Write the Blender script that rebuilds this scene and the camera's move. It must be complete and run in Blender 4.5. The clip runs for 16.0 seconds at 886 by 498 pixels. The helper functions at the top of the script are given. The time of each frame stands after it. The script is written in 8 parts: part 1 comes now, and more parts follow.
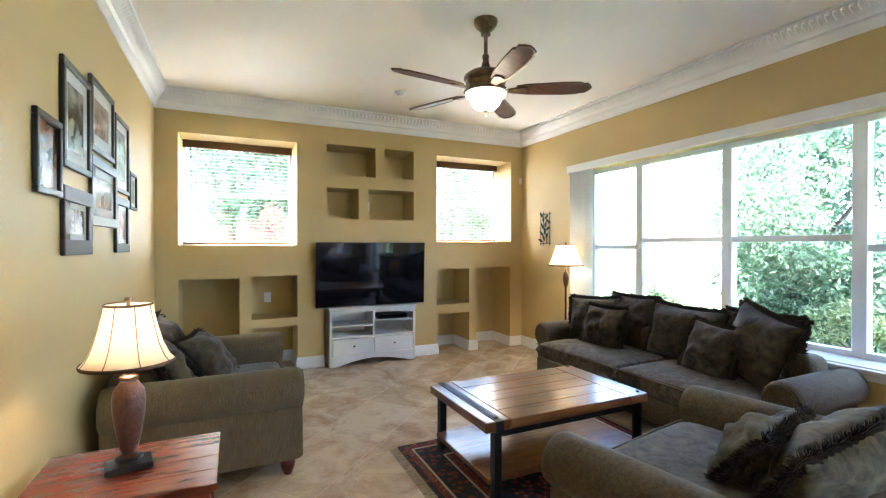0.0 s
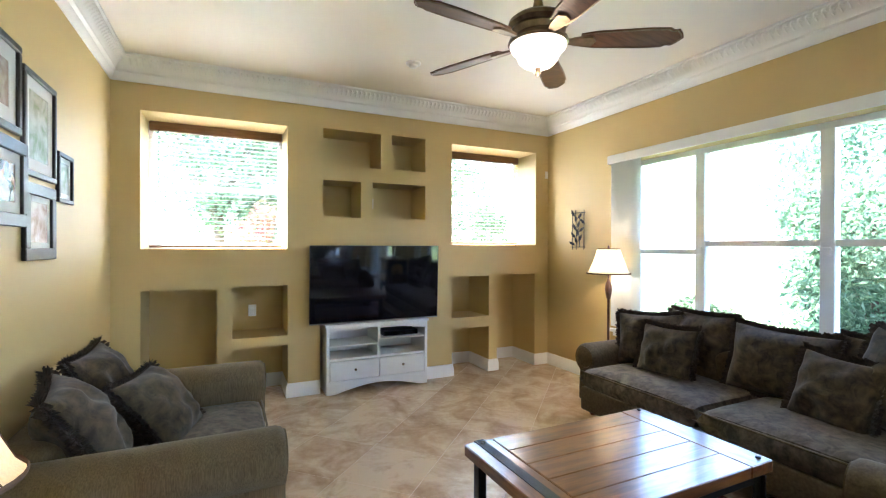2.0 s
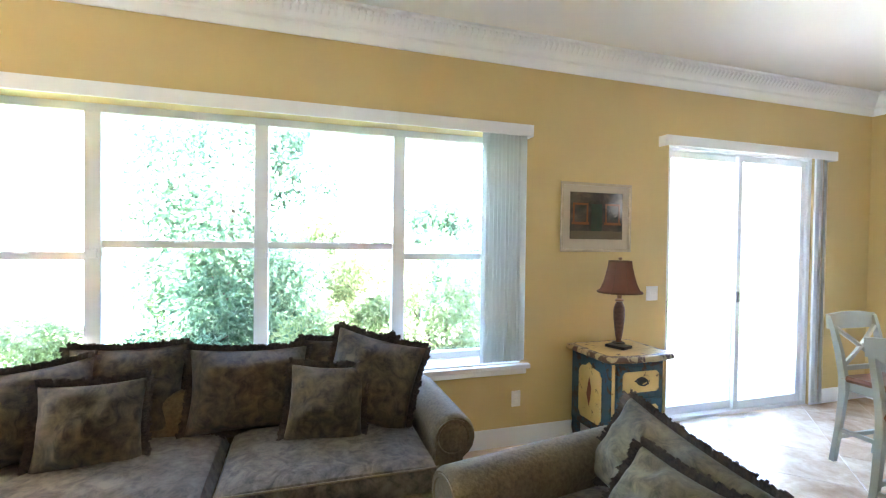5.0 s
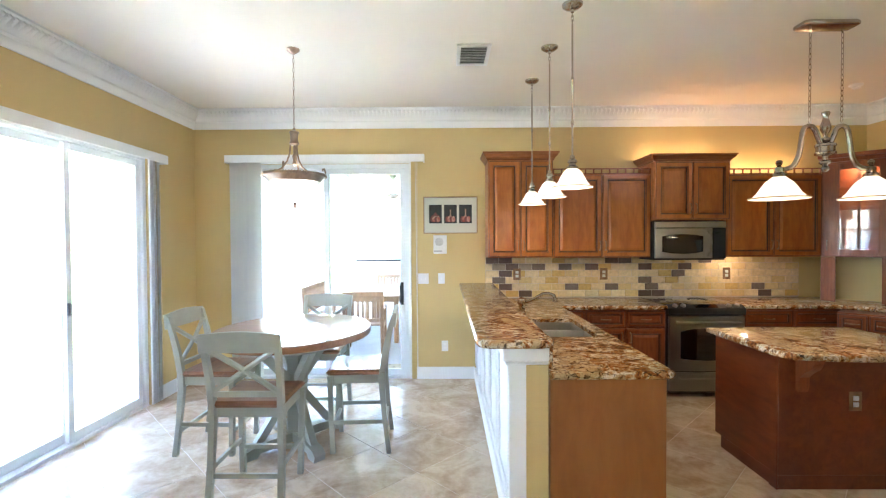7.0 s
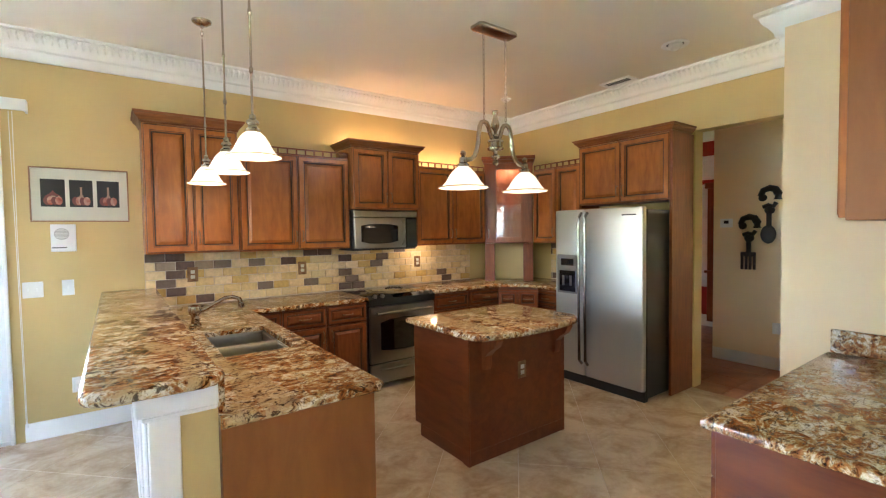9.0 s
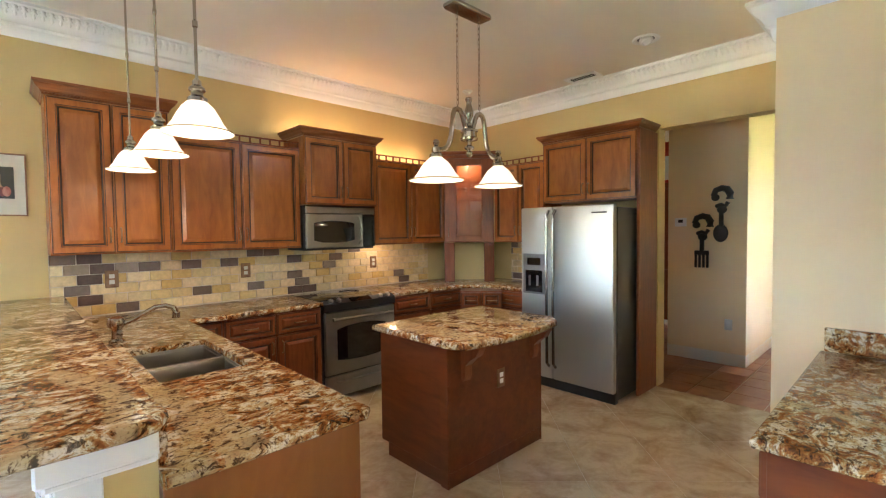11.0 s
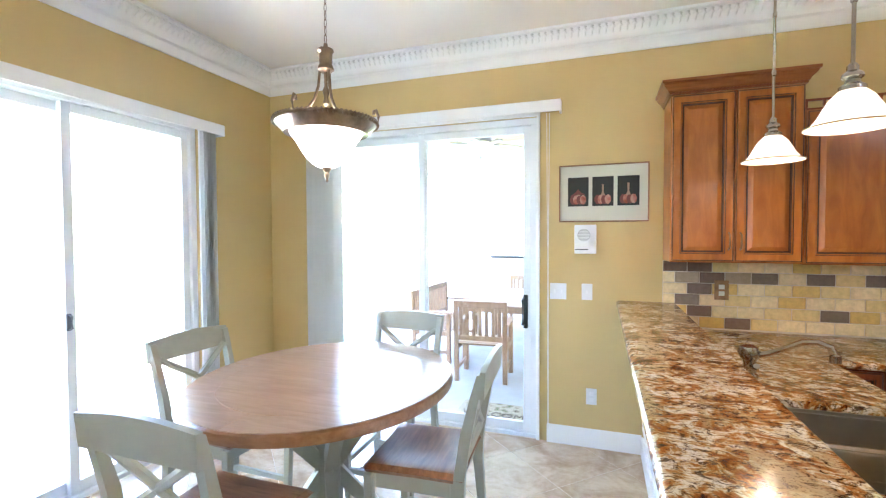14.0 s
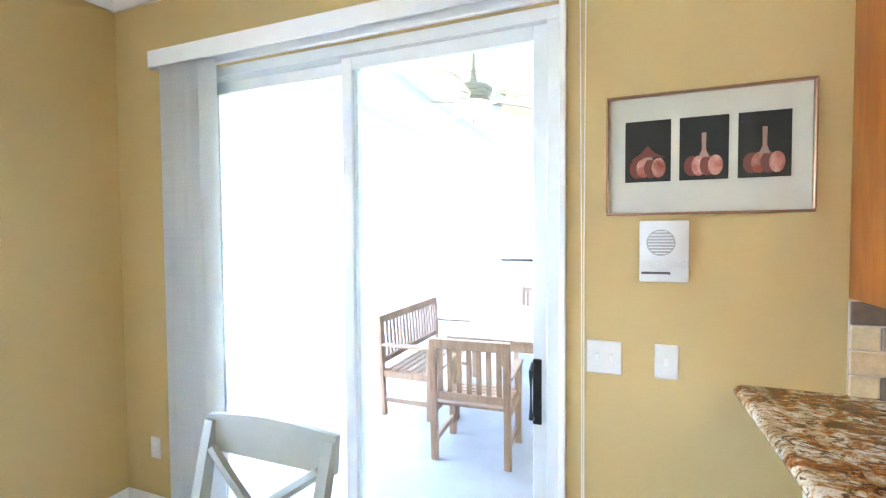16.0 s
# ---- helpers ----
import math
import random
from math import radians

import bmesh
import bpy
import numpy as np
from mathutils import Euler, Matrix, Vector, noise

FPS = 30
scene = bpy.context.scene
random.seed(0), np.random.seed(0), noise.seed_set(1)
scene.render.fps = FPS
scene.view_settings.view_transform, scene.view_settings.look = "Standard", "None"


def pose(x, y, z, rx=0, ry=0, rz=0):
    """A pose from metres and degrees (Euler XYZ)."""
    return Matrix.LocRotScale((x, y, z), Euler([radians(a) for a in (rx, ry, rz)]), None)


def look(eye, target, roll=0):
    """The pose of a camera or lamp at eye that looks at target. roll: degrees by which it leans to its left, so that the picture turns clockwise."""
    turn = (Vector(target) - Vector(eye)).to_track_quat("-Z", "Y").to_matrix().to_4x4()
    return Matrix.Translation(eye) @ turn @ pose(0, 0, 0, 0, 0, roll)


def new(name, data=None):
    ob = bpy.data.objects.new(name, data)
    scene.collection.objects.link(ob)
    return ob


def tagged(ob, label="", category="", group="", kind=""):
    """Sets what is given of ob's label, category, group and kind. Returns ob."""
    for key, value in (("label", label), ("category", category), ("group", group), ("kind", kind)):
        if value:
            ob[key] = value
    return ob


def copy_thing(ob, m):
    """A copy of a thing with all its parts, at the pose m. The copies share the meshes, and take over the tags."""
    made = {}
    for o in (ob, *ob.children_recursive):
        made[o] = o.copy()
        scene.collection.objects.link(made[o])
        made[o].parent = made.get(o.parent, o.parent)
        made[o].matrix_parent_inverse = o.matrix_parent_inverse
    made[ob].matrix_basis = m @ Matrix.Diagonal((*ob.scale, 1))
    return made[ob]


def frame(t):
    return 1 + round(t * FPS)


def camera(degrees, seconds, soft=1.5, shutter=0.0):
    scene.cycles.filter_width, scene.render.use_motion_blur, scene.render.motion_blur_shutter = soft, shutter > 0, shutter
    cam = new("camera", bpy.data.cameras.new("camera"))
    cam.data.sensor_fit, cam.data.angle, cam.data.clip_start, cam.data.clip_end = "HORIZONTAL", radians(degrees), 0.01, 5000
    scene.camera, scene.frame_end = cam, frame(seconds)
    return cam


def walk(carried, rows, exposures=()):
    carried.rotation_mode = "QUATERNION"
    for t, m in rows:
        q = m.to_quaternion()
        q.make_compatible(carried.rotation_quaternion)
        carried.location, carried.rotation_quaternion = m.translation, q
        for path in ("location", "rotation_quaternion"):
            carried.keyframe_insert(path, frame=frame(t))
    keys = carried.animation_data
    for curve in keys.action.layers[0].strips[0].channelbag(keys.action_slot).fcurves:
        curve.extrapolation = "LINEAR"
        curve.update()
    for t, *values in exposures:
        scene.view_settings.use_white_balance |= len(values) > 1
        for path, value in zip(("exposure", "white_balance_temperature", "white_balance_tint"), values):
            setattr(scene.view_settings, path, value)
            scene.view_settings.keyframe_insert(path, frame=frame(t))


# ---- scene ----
cam = camera(88.7, 16.0, soft=1.2)
PATH = [
    (0, (0.931, 0.086, 1.432), (1.778, 1.898, 1.417), -0.0),
    (0.5, (0.996, 0.272, 1.434), (1.839, 2.086, 1.421), 0.0),
    (1, (1.052, 0.481, 1.443), (1.887, 2.298, 1.433), 0.0),
    (1.5, (1.073, 0.715, 1.457), (1.903, 2.534, 1.446), 0.1),
    (2, (1.108, 0.955, 1.455), (1.964, 2.763, 1.447), 0.1),
    (2.5, (1.147, 1.237, 1.458), (2.133, 2.977, 1.447), 0.1),
    (3, (1.205, 1.491, 1.467), (2.392, 3.1, 1.457), 0.1),
    (3.2, (1.239, 1.595, 1.466), (2.527, 3.126, 1.46), -0.1),
    (5.3, (1.724, 2.498, 1.544), (3.467, 1.519, 1.511), 0.8),
    (5.5, (1.764, 2.455, 1.546), (3.371, 1.265, 1.515), 0.7),
    (6, (1.826, 2.309, 1.563), (3.011, 0.698, 1.526), 0.5),
    (6.5, (1.871, 2.206, 1.567), (2.499, 0.307, 1.543), -0.2),
    (7, (1.875, 2.097, 1.577), (1.891, 0.098, 1.539), -0.3),
    (7.5, (1.822, 1.979, 1.599), (1.29, 0.052, 1.539), -0.8),
    (8, (1.761, 1.826, 1.577), (0.834, 0.055, 1.505), -0.9),
    (8.5, (1.688, 1.658, 1.549), (0.573, -0.002, 1.476), -0.9),
    (9, (1.63, 1.514, 1.539), (0.458, -0.105, 1.462), -0.8),
    (9.2, (1.625, 1.458, 1.546), (0.429, -0.142, 1.461), -0.8),
    (11.3, (1.611, 1.107, 1.512), (0.229, -0.337, 1.436), -0.7),
    (11.5, (1.619, 1.087, 1.509), (0.287, -0.402, 1.438), -0.6),
    (11.7, (1.631, 1.057, 1.508), (0.382, -0.503, 1.439), -0.6),
    (12, (1.673, 1.027, 1.506), (0.598, -0.658, 1.443), -0.6),
    (12.5, (1.729, 0.922, 1.521), (1.063, -0.963, 1.46), -0.7),
    (13, (1.756, 0.818, 1.545), (1.664, -1.179, 1.488), -0.6),
    (13.5, (1.796, 0.691, 1.561), (2.231, -1.26, 1.506), -0.4),
    (14, (1.841, 0.42, 1.56), (2.499, -1.468, 1.501), -0.2),
    (14.5, (1.904, 0.043, 1.594), (2.594, -1.833, 1.525), -0.3),
    (15, (1.991, -0.373, 1.624), (2.679, -2.249, 1.542), -0.3),
    (15.5, (2.07, -0.833, 1.607), (2.774, -2.704, 1.536), -0.4),
    (16, (2.085, -1.311, 1.597), (2.815, -3.171, 1.528), -0.4),
]
walk(cam, [(t, look(eye, target, roll)) for t, eye, target, roll in PATH],
     exposures=[(0, 5.31, 5850, 14), (3.2, 5.33, 5800, 14), (5.3, 5.95, 5880, 14), (7.0, 5.92, 5980, 13), (9.0, 5.9, 6150, 13), (12.0, 5.82, 6150, 14), (14.0, 5.98, 5920, 15), (16.0, 5.97, 5920, 15)])

# ---- world, sun, exposure ----
world = bpy.data.worlds.new("sky")
scene.world = world
world.use_nodes = True
wn, wl = world.node_tree.nodes, world.node_tree.links
sky = wn.new("ShaderNodeTexSky")
sky.sky_type, sky.sun_disc = "NISHITA", False
sky.sun_elevation, sky.sun_rotation = radians(58), radians(250)
sky.air_density, sky.dust_density = 1.0, 2.0
wn["Background"].inputs[1].default_value = 0.15
wl.new(sky.outputs[0], wn["Background"].inputs[0])
sun = new("sun", bpy.data.lights.new("sun", "SUN"))
sun.data.energy, sun.data.angle, sun.data.color = 5.0, radians(3), (1, 0.96, 0.90)
sun.matrix_world = look((-6, 3.0, 12), (0, 0, 0))
scene.view_settings.exposure = 0.0
scene.view_settings.use_white_balance = True
scene.view_settings.white_balance_temperature = 6000


def lamp_at(name, x, y, z, watts, colour=(1, 0.78, 0.5), radius=0.04):
    ob = new(name, bpy.data.lights.new(name, "POINT"))
    ob.data.energy, ob.data.color, ob.data.shadow_soft_size = watts, colour, radius
    ob.location = (x, y, z)
    return ob


# ---- materials ----
def nodes_of(name):
    m = bpy.data.materials.new(name)
    m.use_nodes = True
    return m, m.node_tree.nodes, m.node_tree.links, m.node_tree.nodes["Principled BSDF"]


def coords(n, l, scale=(1, 1, 1), local=True, turn=(0, 0, 0)):
    tc = n.new("ShaderNodeTexCoord") if local else n.new("ShaderNodeNewGeometry")
    mp = n.new("ShaderNodeMapping")
    mp.inputs["Scale"].default_value = scale
    mp.inputs["Rotation"].default_value = turn
    l.new(tc.outputs["Object" if local else "Position"], mp.inputs[0])
    return mp.outputs[0]


def noise_tex(n, l, vec, scale, detail=4, rough=0.55, distort=0.0):
    t = n.new("ShaderNodeTexNoise")
    t.inputs["Scale"].default_value, t.inputs["Detail"].default_value = scale, detail
    t.inputs["Roughness"].default_value, t.inputs["Distortion"].default_value = rough, distort
    l.new(vec, t.inputs["Vector"])
    return t.outputs["Fac"]


def ramp(n, l, fac, stops, constant=False):
    r = n.new("ShaderNodeValToRGB")
    r.color_ramp.interpolation = "CONSTANT" if constant else "LINEAR"
    e = r.color_ramp.elements
    while len(e) < len(stops):
        e.new(0.5)
    for el, (p, c) in zip(e, stops):
        el.position, el.color = p, (*c, 1)
    l.new(fac, r.inputs[0])
    return r.outputs[0]


def bump(n, l, bs, height, strength, dist=0.01):
    b = n.new("ShaderNodeBump")
    b.inputs["Strength"].default_value, b.inputs["Distance"].default_value = strength, dist
    l.new(height, b.inputs["Height"])
    l.new(b.outputs[0], bs.inputs["Normal"])


def mul(c, k):
    return tuple(min(1, v * k) for v in c)


def plain(name, col, rough=0.5, metal=0.0, vary=0.1, scale=4.0, grain=150.0, relief=0.1, local=False, coat=0.0):
    """Paint, plaster, metal or plastic: slow and fine variation, with a fine relief."""
    m, n, l, bs = nodes_of(name)
    v = coords(n, l, local=local)
    a = noise_tex(n, l, v, scale, 5)
    l.new(ramp(n, l, a, [(0.3, mul(col, 1 - vary)), (0.7, mul(col, 1 + vary))]), bs.inputs["Base Color"])
    g = noise_tex(n, l, v, grain, 3)
    mr = n.new("ShaderNodeMapRange")
    mr.inputs["To Min"].default_value, mr.inputs["To Max"].default_value = max(0, rough - 0.08), min(1, rough + 0.08)
    l.new(a, mr.inputs[0])
    l.new(mr.outputs[0], bs.inputs["Roughness"])
    bs.inputs["Metallic"].default_value = metal
    bs.inputs["Coat Weight"].default_value = coat
    if relief:
        bump(n, l, bs, g, relief, 0.004)
    return m


def wood(name, dark, light, rough=0.35, along="z", scale=6.0, stretch=12.0, relief=0.12, coat=0.0, local=True, patch=0.0):
    """Wood with grain along one axis."""
    m, n, l, bs = nodes_of(name)
    s = {"x": (1, stretch, stretch), "y": (stretch, 1, stretch), "z": (stretch, stretch, 1)}[along]
    v = coords(n, l, s, local)
    a = noise_tex(n, l, v, scale, 6, 0.6, 0.6)
    b = noise_tex(n, l, coords(n, l, (1, 1, 1), local), 2.2, 3)
    mx = n.new("ShaderNodeMath")
    mx.operation = "MULTIPLY_ADD"
    l.new(b, mx.inputs[0])
    mx.inputs[1].default_value = 0.5 + patch
    l.new(a, mx.inputs[2])
    info = n.new("ShaderNodeObjectInfo")
    ad = n.new("ShaderNodeMath")
    ad.operation = "MULTIPLY_ADD"
    l.new(info.outputs["Random"], ad.inputs[0])
    ad.inputs[1].default_value = 0.1
    l.new(mx.outputs[0], ad.inputs[2])
    l.new(ramp(n, l, ad.outputs[0], [(0.5, dark), (0.95 + patch / 2, light)]), bs.inputs["Base Color"])
    bs.inputs["Roughness"].default_value = rough
    bs.inputs["Coat Weight"].default_value = coat
    bs.inputs["Coat Roughness"].default_value = 0.15
    bs.inputs["Specular IOR Level"].default_value = 0.35
    bump(n, l, bs, a, relief, 0.003)
    return m


def glow(name, col, strength, base=(0.9, 0.85, 0.75)):
    m, n, l, bs = nodes_of(name)
    bs.inputs["Base Color"].default_value = (*base, 1)
    bs.inputs["Roughness"].default_value = 0.35
    bs.inputs["Emission Color"].default_value = (*col, 1)
    bs.inputs["Emission Strength"].default_value = strength
    return m


WALL = plain("mustard wall paint", (0.60, 0.44, 0.185), 0.55, vary=0.035, scale=1.3, grain=260, relief=0.12)
HALL = plain("pale hall wall paint", (0.82, 0.65, 0.42), 0.6, vary=0.03, scale=1.2, grain=260, relief=0.1)
RED = plain("deep red wall paint", (0.42, 0.03, 0.015), 0.6, vary=0.05)
CEIL = plain("cream ceiling paint", (0.82, 0.77, 0.68), 0.75, vary=0.025, scale=0.9, grain=90, relief=0.25)
TRIM = plain("white trim paint", (0.84, 0.84, 0.83), 0.35, vary=0.02, scale=3, relief=0.03)
VINYL = plain("white vinyl frame", (0.78, 0.80, 0.81), 0.4, vary=0.03, scale=5, relief=0.02)
GROUT = plain("pale sandy grout", (0.64, 0.54, 0.43), 0.85, vary=0.1, scale=9, relief=0.4)
STEEL = plain("brushed stainless steel", (0.33, 0.32, 0.30), 0.34, 1.0, vary=0.05, scale=3, grain=60, relief=0.02)
BLACKGLASS = plain("black glass", (0.004, 0.004, 0.006), 0.03, vary=0.1, relief=0, coat=0.5)
BLACK = plain("black plastic", (0.014, 0.014, 0.015), 0.4, vary=0.1, relief=0.05)
SINKSTEEL = plain("satin sink steel", (0.50, 0.46, 0.41), 0.36, 1.0, vary=0.05, scale=3, grain=60, relief=0.02)
NICKEL = plain("polished nickel", (0.44, 0.40, 0.35), 0.22, 1.0, vary=0.08, scale=12, relief=0.02)
BRONZE = plain("aged bronze", (0.27, 0.16, 0.09), 0.38, 0.85, vary=0.35, scale=18, relief=0.1, local=True)
IRON = plain("blackened iron", (0.03, 0.03, 0.032), 0.45, 0.6, vary=0.3, scale=20, relief=0.2)
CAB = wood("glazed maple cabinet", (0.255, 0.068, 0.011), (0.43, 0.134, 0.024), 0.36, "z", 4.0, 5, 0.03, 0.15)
# Darker copy of the maple: shade put into the colour, beside truly dark wood.
CABDARK = wood("dark glazed wood and shade-darkened maple", (0.135, 0.032, 0.009), (0.245, 0.066, 0.018), 0.4, "z", 5.0, 9, 0.05, 0.1)
ISLAND = wood("cherry cabinet wood", (0.105, 0.022, 0.007), (0.190, 0.047, 0.013), 0.34, "y", 3.2, 5, 0.05, 0.2)
SIDEPANEL = wood("plain maple side panel", (0.215, 0.070, 0.017), (0.290, 0.105, 0.027), 0.45, "z", 3.0, 4, 0.03)
WHITEWOOD = plain("white painted wood", (0.78, 0.78, 0.77), 0.38, vary=0.03, scale=4, relief=0.04, local=True)


def granite_material():
    """Streaks of rust, tan and cream, with dark mineral flecks."""
    m, n, l, bs = nodes_of("brown and cream granite")
    v = coords(n, l, (0.95, 1.35, 1.2), False, (0, 0, 0.25))
    fine = noise_tex(n, l, v, 14, 8, 0.74, 1.3)
    broad = noise_tex(n, l, v, 4.5, 4, 0.6, 1.5)
    ma = n.new("ShaderNodeMath")
    ma.operation = "MULTIPLY_ADD"
    l.new(broad, ma.inputs[0])
    ma.inputs[1].default_value = 0.5
    l.new(fine, ma.inputs[2])
    ms = n.new("ShaderNodeMath")
    ms.operation = "SUBTRACT"
    l.new(ma.outputs[0], ms.inputs[0])
    ms.inputs[1].default_value = 0.25
    col = ramp(n, l, ms.outputs[0], [(0.34, (0.10, 0.036, 0.015)), (0.43, (0.33, 0.108, 0.028)), (0.495, (0.42, 0.235, 0.085)), (0.54, (0.62, 0.49, 0.32)), (0.60, (0.76, 0.66, 0.52)), (0.72, (0.56, 0.48, 0.39))])
    vein = ramp(n, l, noise_tex(n, l, coords(n, l, (2.6, 0.55, 1), False, (0, 0, -0.25)), 2.6, 4, 0.5, 0.9), [(0.54, (0, 0, 0)), (0.60, (0.75, 0.75, 0.75))])
    vm = n.new("ShaderNodeMix")
    vm.data_type = "RGBA"
    l.new(vein, vm.inputs["Factor"])
    l.new(col, vm.inputs["A"])
    vm.inputs["B"].default_value = (0.50, 0.37, 0.20, 1)
    col = vm.outputs["Result"]
    b = noise_tex(n, l, coords(n, l, (0.95, 1.4, 1), False, (0, 0, 0.35)), 23, 7, 0.72, 1.7)
    k = ramp(n, l, b, [(0.38, (0.03, 0.018, 0.016)), (0.43, (0.22, 0.13, 0.09)), (0.47, (1, 1, 1))])
    c = noise_tex(n, l, coords(n, l, (1, 1, 1), False), 140, 3)
    k2 = ramp(n, l, c, [(0.32, (0.4, 0.34, 0.3)), (0.45, (1, 1, 1))])
    for src in (k, k2):
        mm = n.new("ShaderNodeMix")
        mm.data_type, mm.blend_type = "RGBA", "MULTIPLY"
        mm.inputs["Factor"].default_value = 0.9
        l.new(col, mm.inputs["A"])
        l.new(src, mm.inputs["B"])
        col = mm.outputs["Result"]
    l.new(col, bs.inputs["Base Color"])
    bs.inputs["Roughness"].default_value = 0.13
    return m


def tile_material(name, stops, rough, scale):
    m, n, l, bs = nodes_of(name)
    info = n.new("ShaderNodeObjectInfo")
    v = coords(n, l, local=False)
    a = noise_tex(n, l, v, scale, 6, 0.6, 0.8)
    b = noise_tex(n, l, v, scale * 7, 5, 0.6)
    mx = n.new("ShaderNodeMath")
    mx.operation = "MULTIPLY_ADD"
    l.new(info.outputs["Random"], mx.inputs[0])
    mx.inputs[1].default_value = 0.11
    l.new(a, mx.inputs[2])
    m2 = n.new("ShaderNodeMath")
    m2.operation = "MULTIPLY_ADD"
    l.new(b, m2.inputs[0])
    m2.inputs[1].default_value = 0.25
    l.new(mx.outputs[0], m2.inputs[2])
    l.new(ramp(n, l, m2.outputs[0], stops), bs.inputs["Base Color"])
    bs.inputs["Roughness"].default_value = rough
    bump(n, l, bs, b, 0.08, 0.003)
    return m


GRANITE = granite_material()
TILE = tile_material("beige travertine floor tile", [(0.44, (0.37, 0.250, 0.155)), (0.60, (0.51, 0.375, 0.255)), (0.80, (0.68, 0.55, 0.405))], 0.25, 3.4)


def slate_material():
    m, n, l, bs = nodes_of("tumbled slate tile")
    info = n.new("ShaderNodeObjectInfo")
    c = ramp(n, l, info.outputs["Random"], [(0.0, (0.68, 0.51, 0.24)), (0.2, (0.76, 0.61, 0.36)), (0.36, (0.62, 0.41, 0.14)), (0.44, (0.74, 0.58, 0.34)),
                                            (0.60, (0.66, 0.53, 0.31)), (0.75, (0.155, 0.10, 0.078)), (0.89, (0.20, 0.145, 0.115)), (0.96, (0.36, 0.28, 0.20))], True)
    v = coords(n, l, local=False)
    a = noise_tex(n, l, v, 28, 6, 0.65)
    k = ramp(n, l, a, [(0.3, (0.82, 0.80, 0.77)), (0.7, (1.12, 1.1, 1.06))])
    mm = n.new("ShaderNodeMix")
    mm.data_type, mm.blend_type = "RGBA", "MULTIPLY"
    mm.inputs["Factor"].default_value = 1
    l.new(c, mm.inputs["A"])
    l.new(k, mm.inputs["B"])
    l.new(mm.outputs["Result"], bs.inputs["Base Color"])
    bs.inputs["Roughness"].default_value = 0.5
    bump(n, l, bs, a, 0.3, 0.004)
    return m


SLATE = slate_material()


def glass_material(name, tint=(1, 1, 1), rough=0.0):
    m, n, l, bs = nodes_of(name)
    bs.inputs["Base Color"].default_value = (*tint, 1)
    bs.inputs["Roughness"].default_value = rough
    bs.inputs["Transmission Weight"].default_value = 1.0
    bs.inputs["IOR"].default_value = 1.45
    return m


GLASS = glass_material("clear window glass")


SEEDED = glass_material("seeded cabinet glass", (1, 1, 1), 0.03)


def cloth_through(name, base, share):
    """Thin cloth or vinyl that lets light through."""
    m, n, l, bs = nodes_of(name)
    tr = n.new("ShaderNodeBsdfTranslucent")
    mix = n.new("ShaderNodeMixShader")
    a = noise_tex(n, l, coords(n, l, (1, 1, 1), True), 160, 3)
    c = ramp(n, l, a, [(0.3, mul(base, 0.88)), (0.7, base)])
    l.new(c, bs.inputs["Base Color"])
    l.new(c, tr.inputs["Color"])
    bs.inputs["Roughness"].default_value = 0.8
    mix.inputs[0].default_value = share
    l.new(bs.outputs[0], mix.inputs[1])
    l.new(tr.outputs[0], mix.inputs[2])
    l.new(mix.outputs[0], n["Material Output"].inputs["Surface"])
    return m


VANE = cloth_through("pale grey blind vane", (0.86, 0.86, 0.83), 0.55)


# ---- mesh helpers ----
def box(bm, x0, x1, y0, y1, z0, z1, bev=0.0, seg=1):
    r = bmesh.ops.create_cube(bm, size=1.0, matrix=Matrix.Translation(((x0 + x1) / 2, (y0 + y1) / 2, (z0 + z1) / 2)) @
                              Matrix.Diagonal((abs(x1 - x0), abs(y1 - y0), abs(z1 - z0), 1)))
    if bev:
        edges = list({e for v in r["verts"] for e in v.link_edges})
        bmesh.ops.bevel(bm, geom=edges, offset=bev, segments=seg, profile=0.5, affect="EDGES")
    return r["verts"]


def boxes(*specs, bev=0.0, seg=1):
    bm = bmesh.new()
    for s in specs:
        box(bm, *s, bev=bev, seg=seg)
    return bm


def lathe(profile, seg=28, cx=0.0, cy=0.0, bm=None):
    """Turn (radius, z) points round the vertical axis; an outline that comes back to its start makes a hollow shell."""
    bm = bm or bmesh.new()
    rings = []
    (ra, za), (rb, zb) = profile[0], profile[-1]
    shell = math.hypot(ra - rb, za - zb) < 0.012
    for r, z in profile:
        rings.append([bm.verts.new((cx + r * math.cos(2 * math.pi * i / seg), cy + r * math.sin(2 * math.pi * i / seg), z)) for i in range(seg)])
    for a, b in zip(rings, rings[1:]):
        for i in range(seg):
            bm.faces.new((a[i], a[(i + 1) % seg], b[(i + 1) % seg], b[i]))
    if shell:
        for i in range(seg):
            bm.faces.new((rings[-1][i], rings[-1][(i + 1) % seg], rings[0][(i + 1) % seg], rings[0][i]))
        return bm
    for ring in (rings[0], rings[-1]):
        if (ring[0].co - ring[1].co).length > 1e-5:
            bm.faces.new(ring)
    return bm


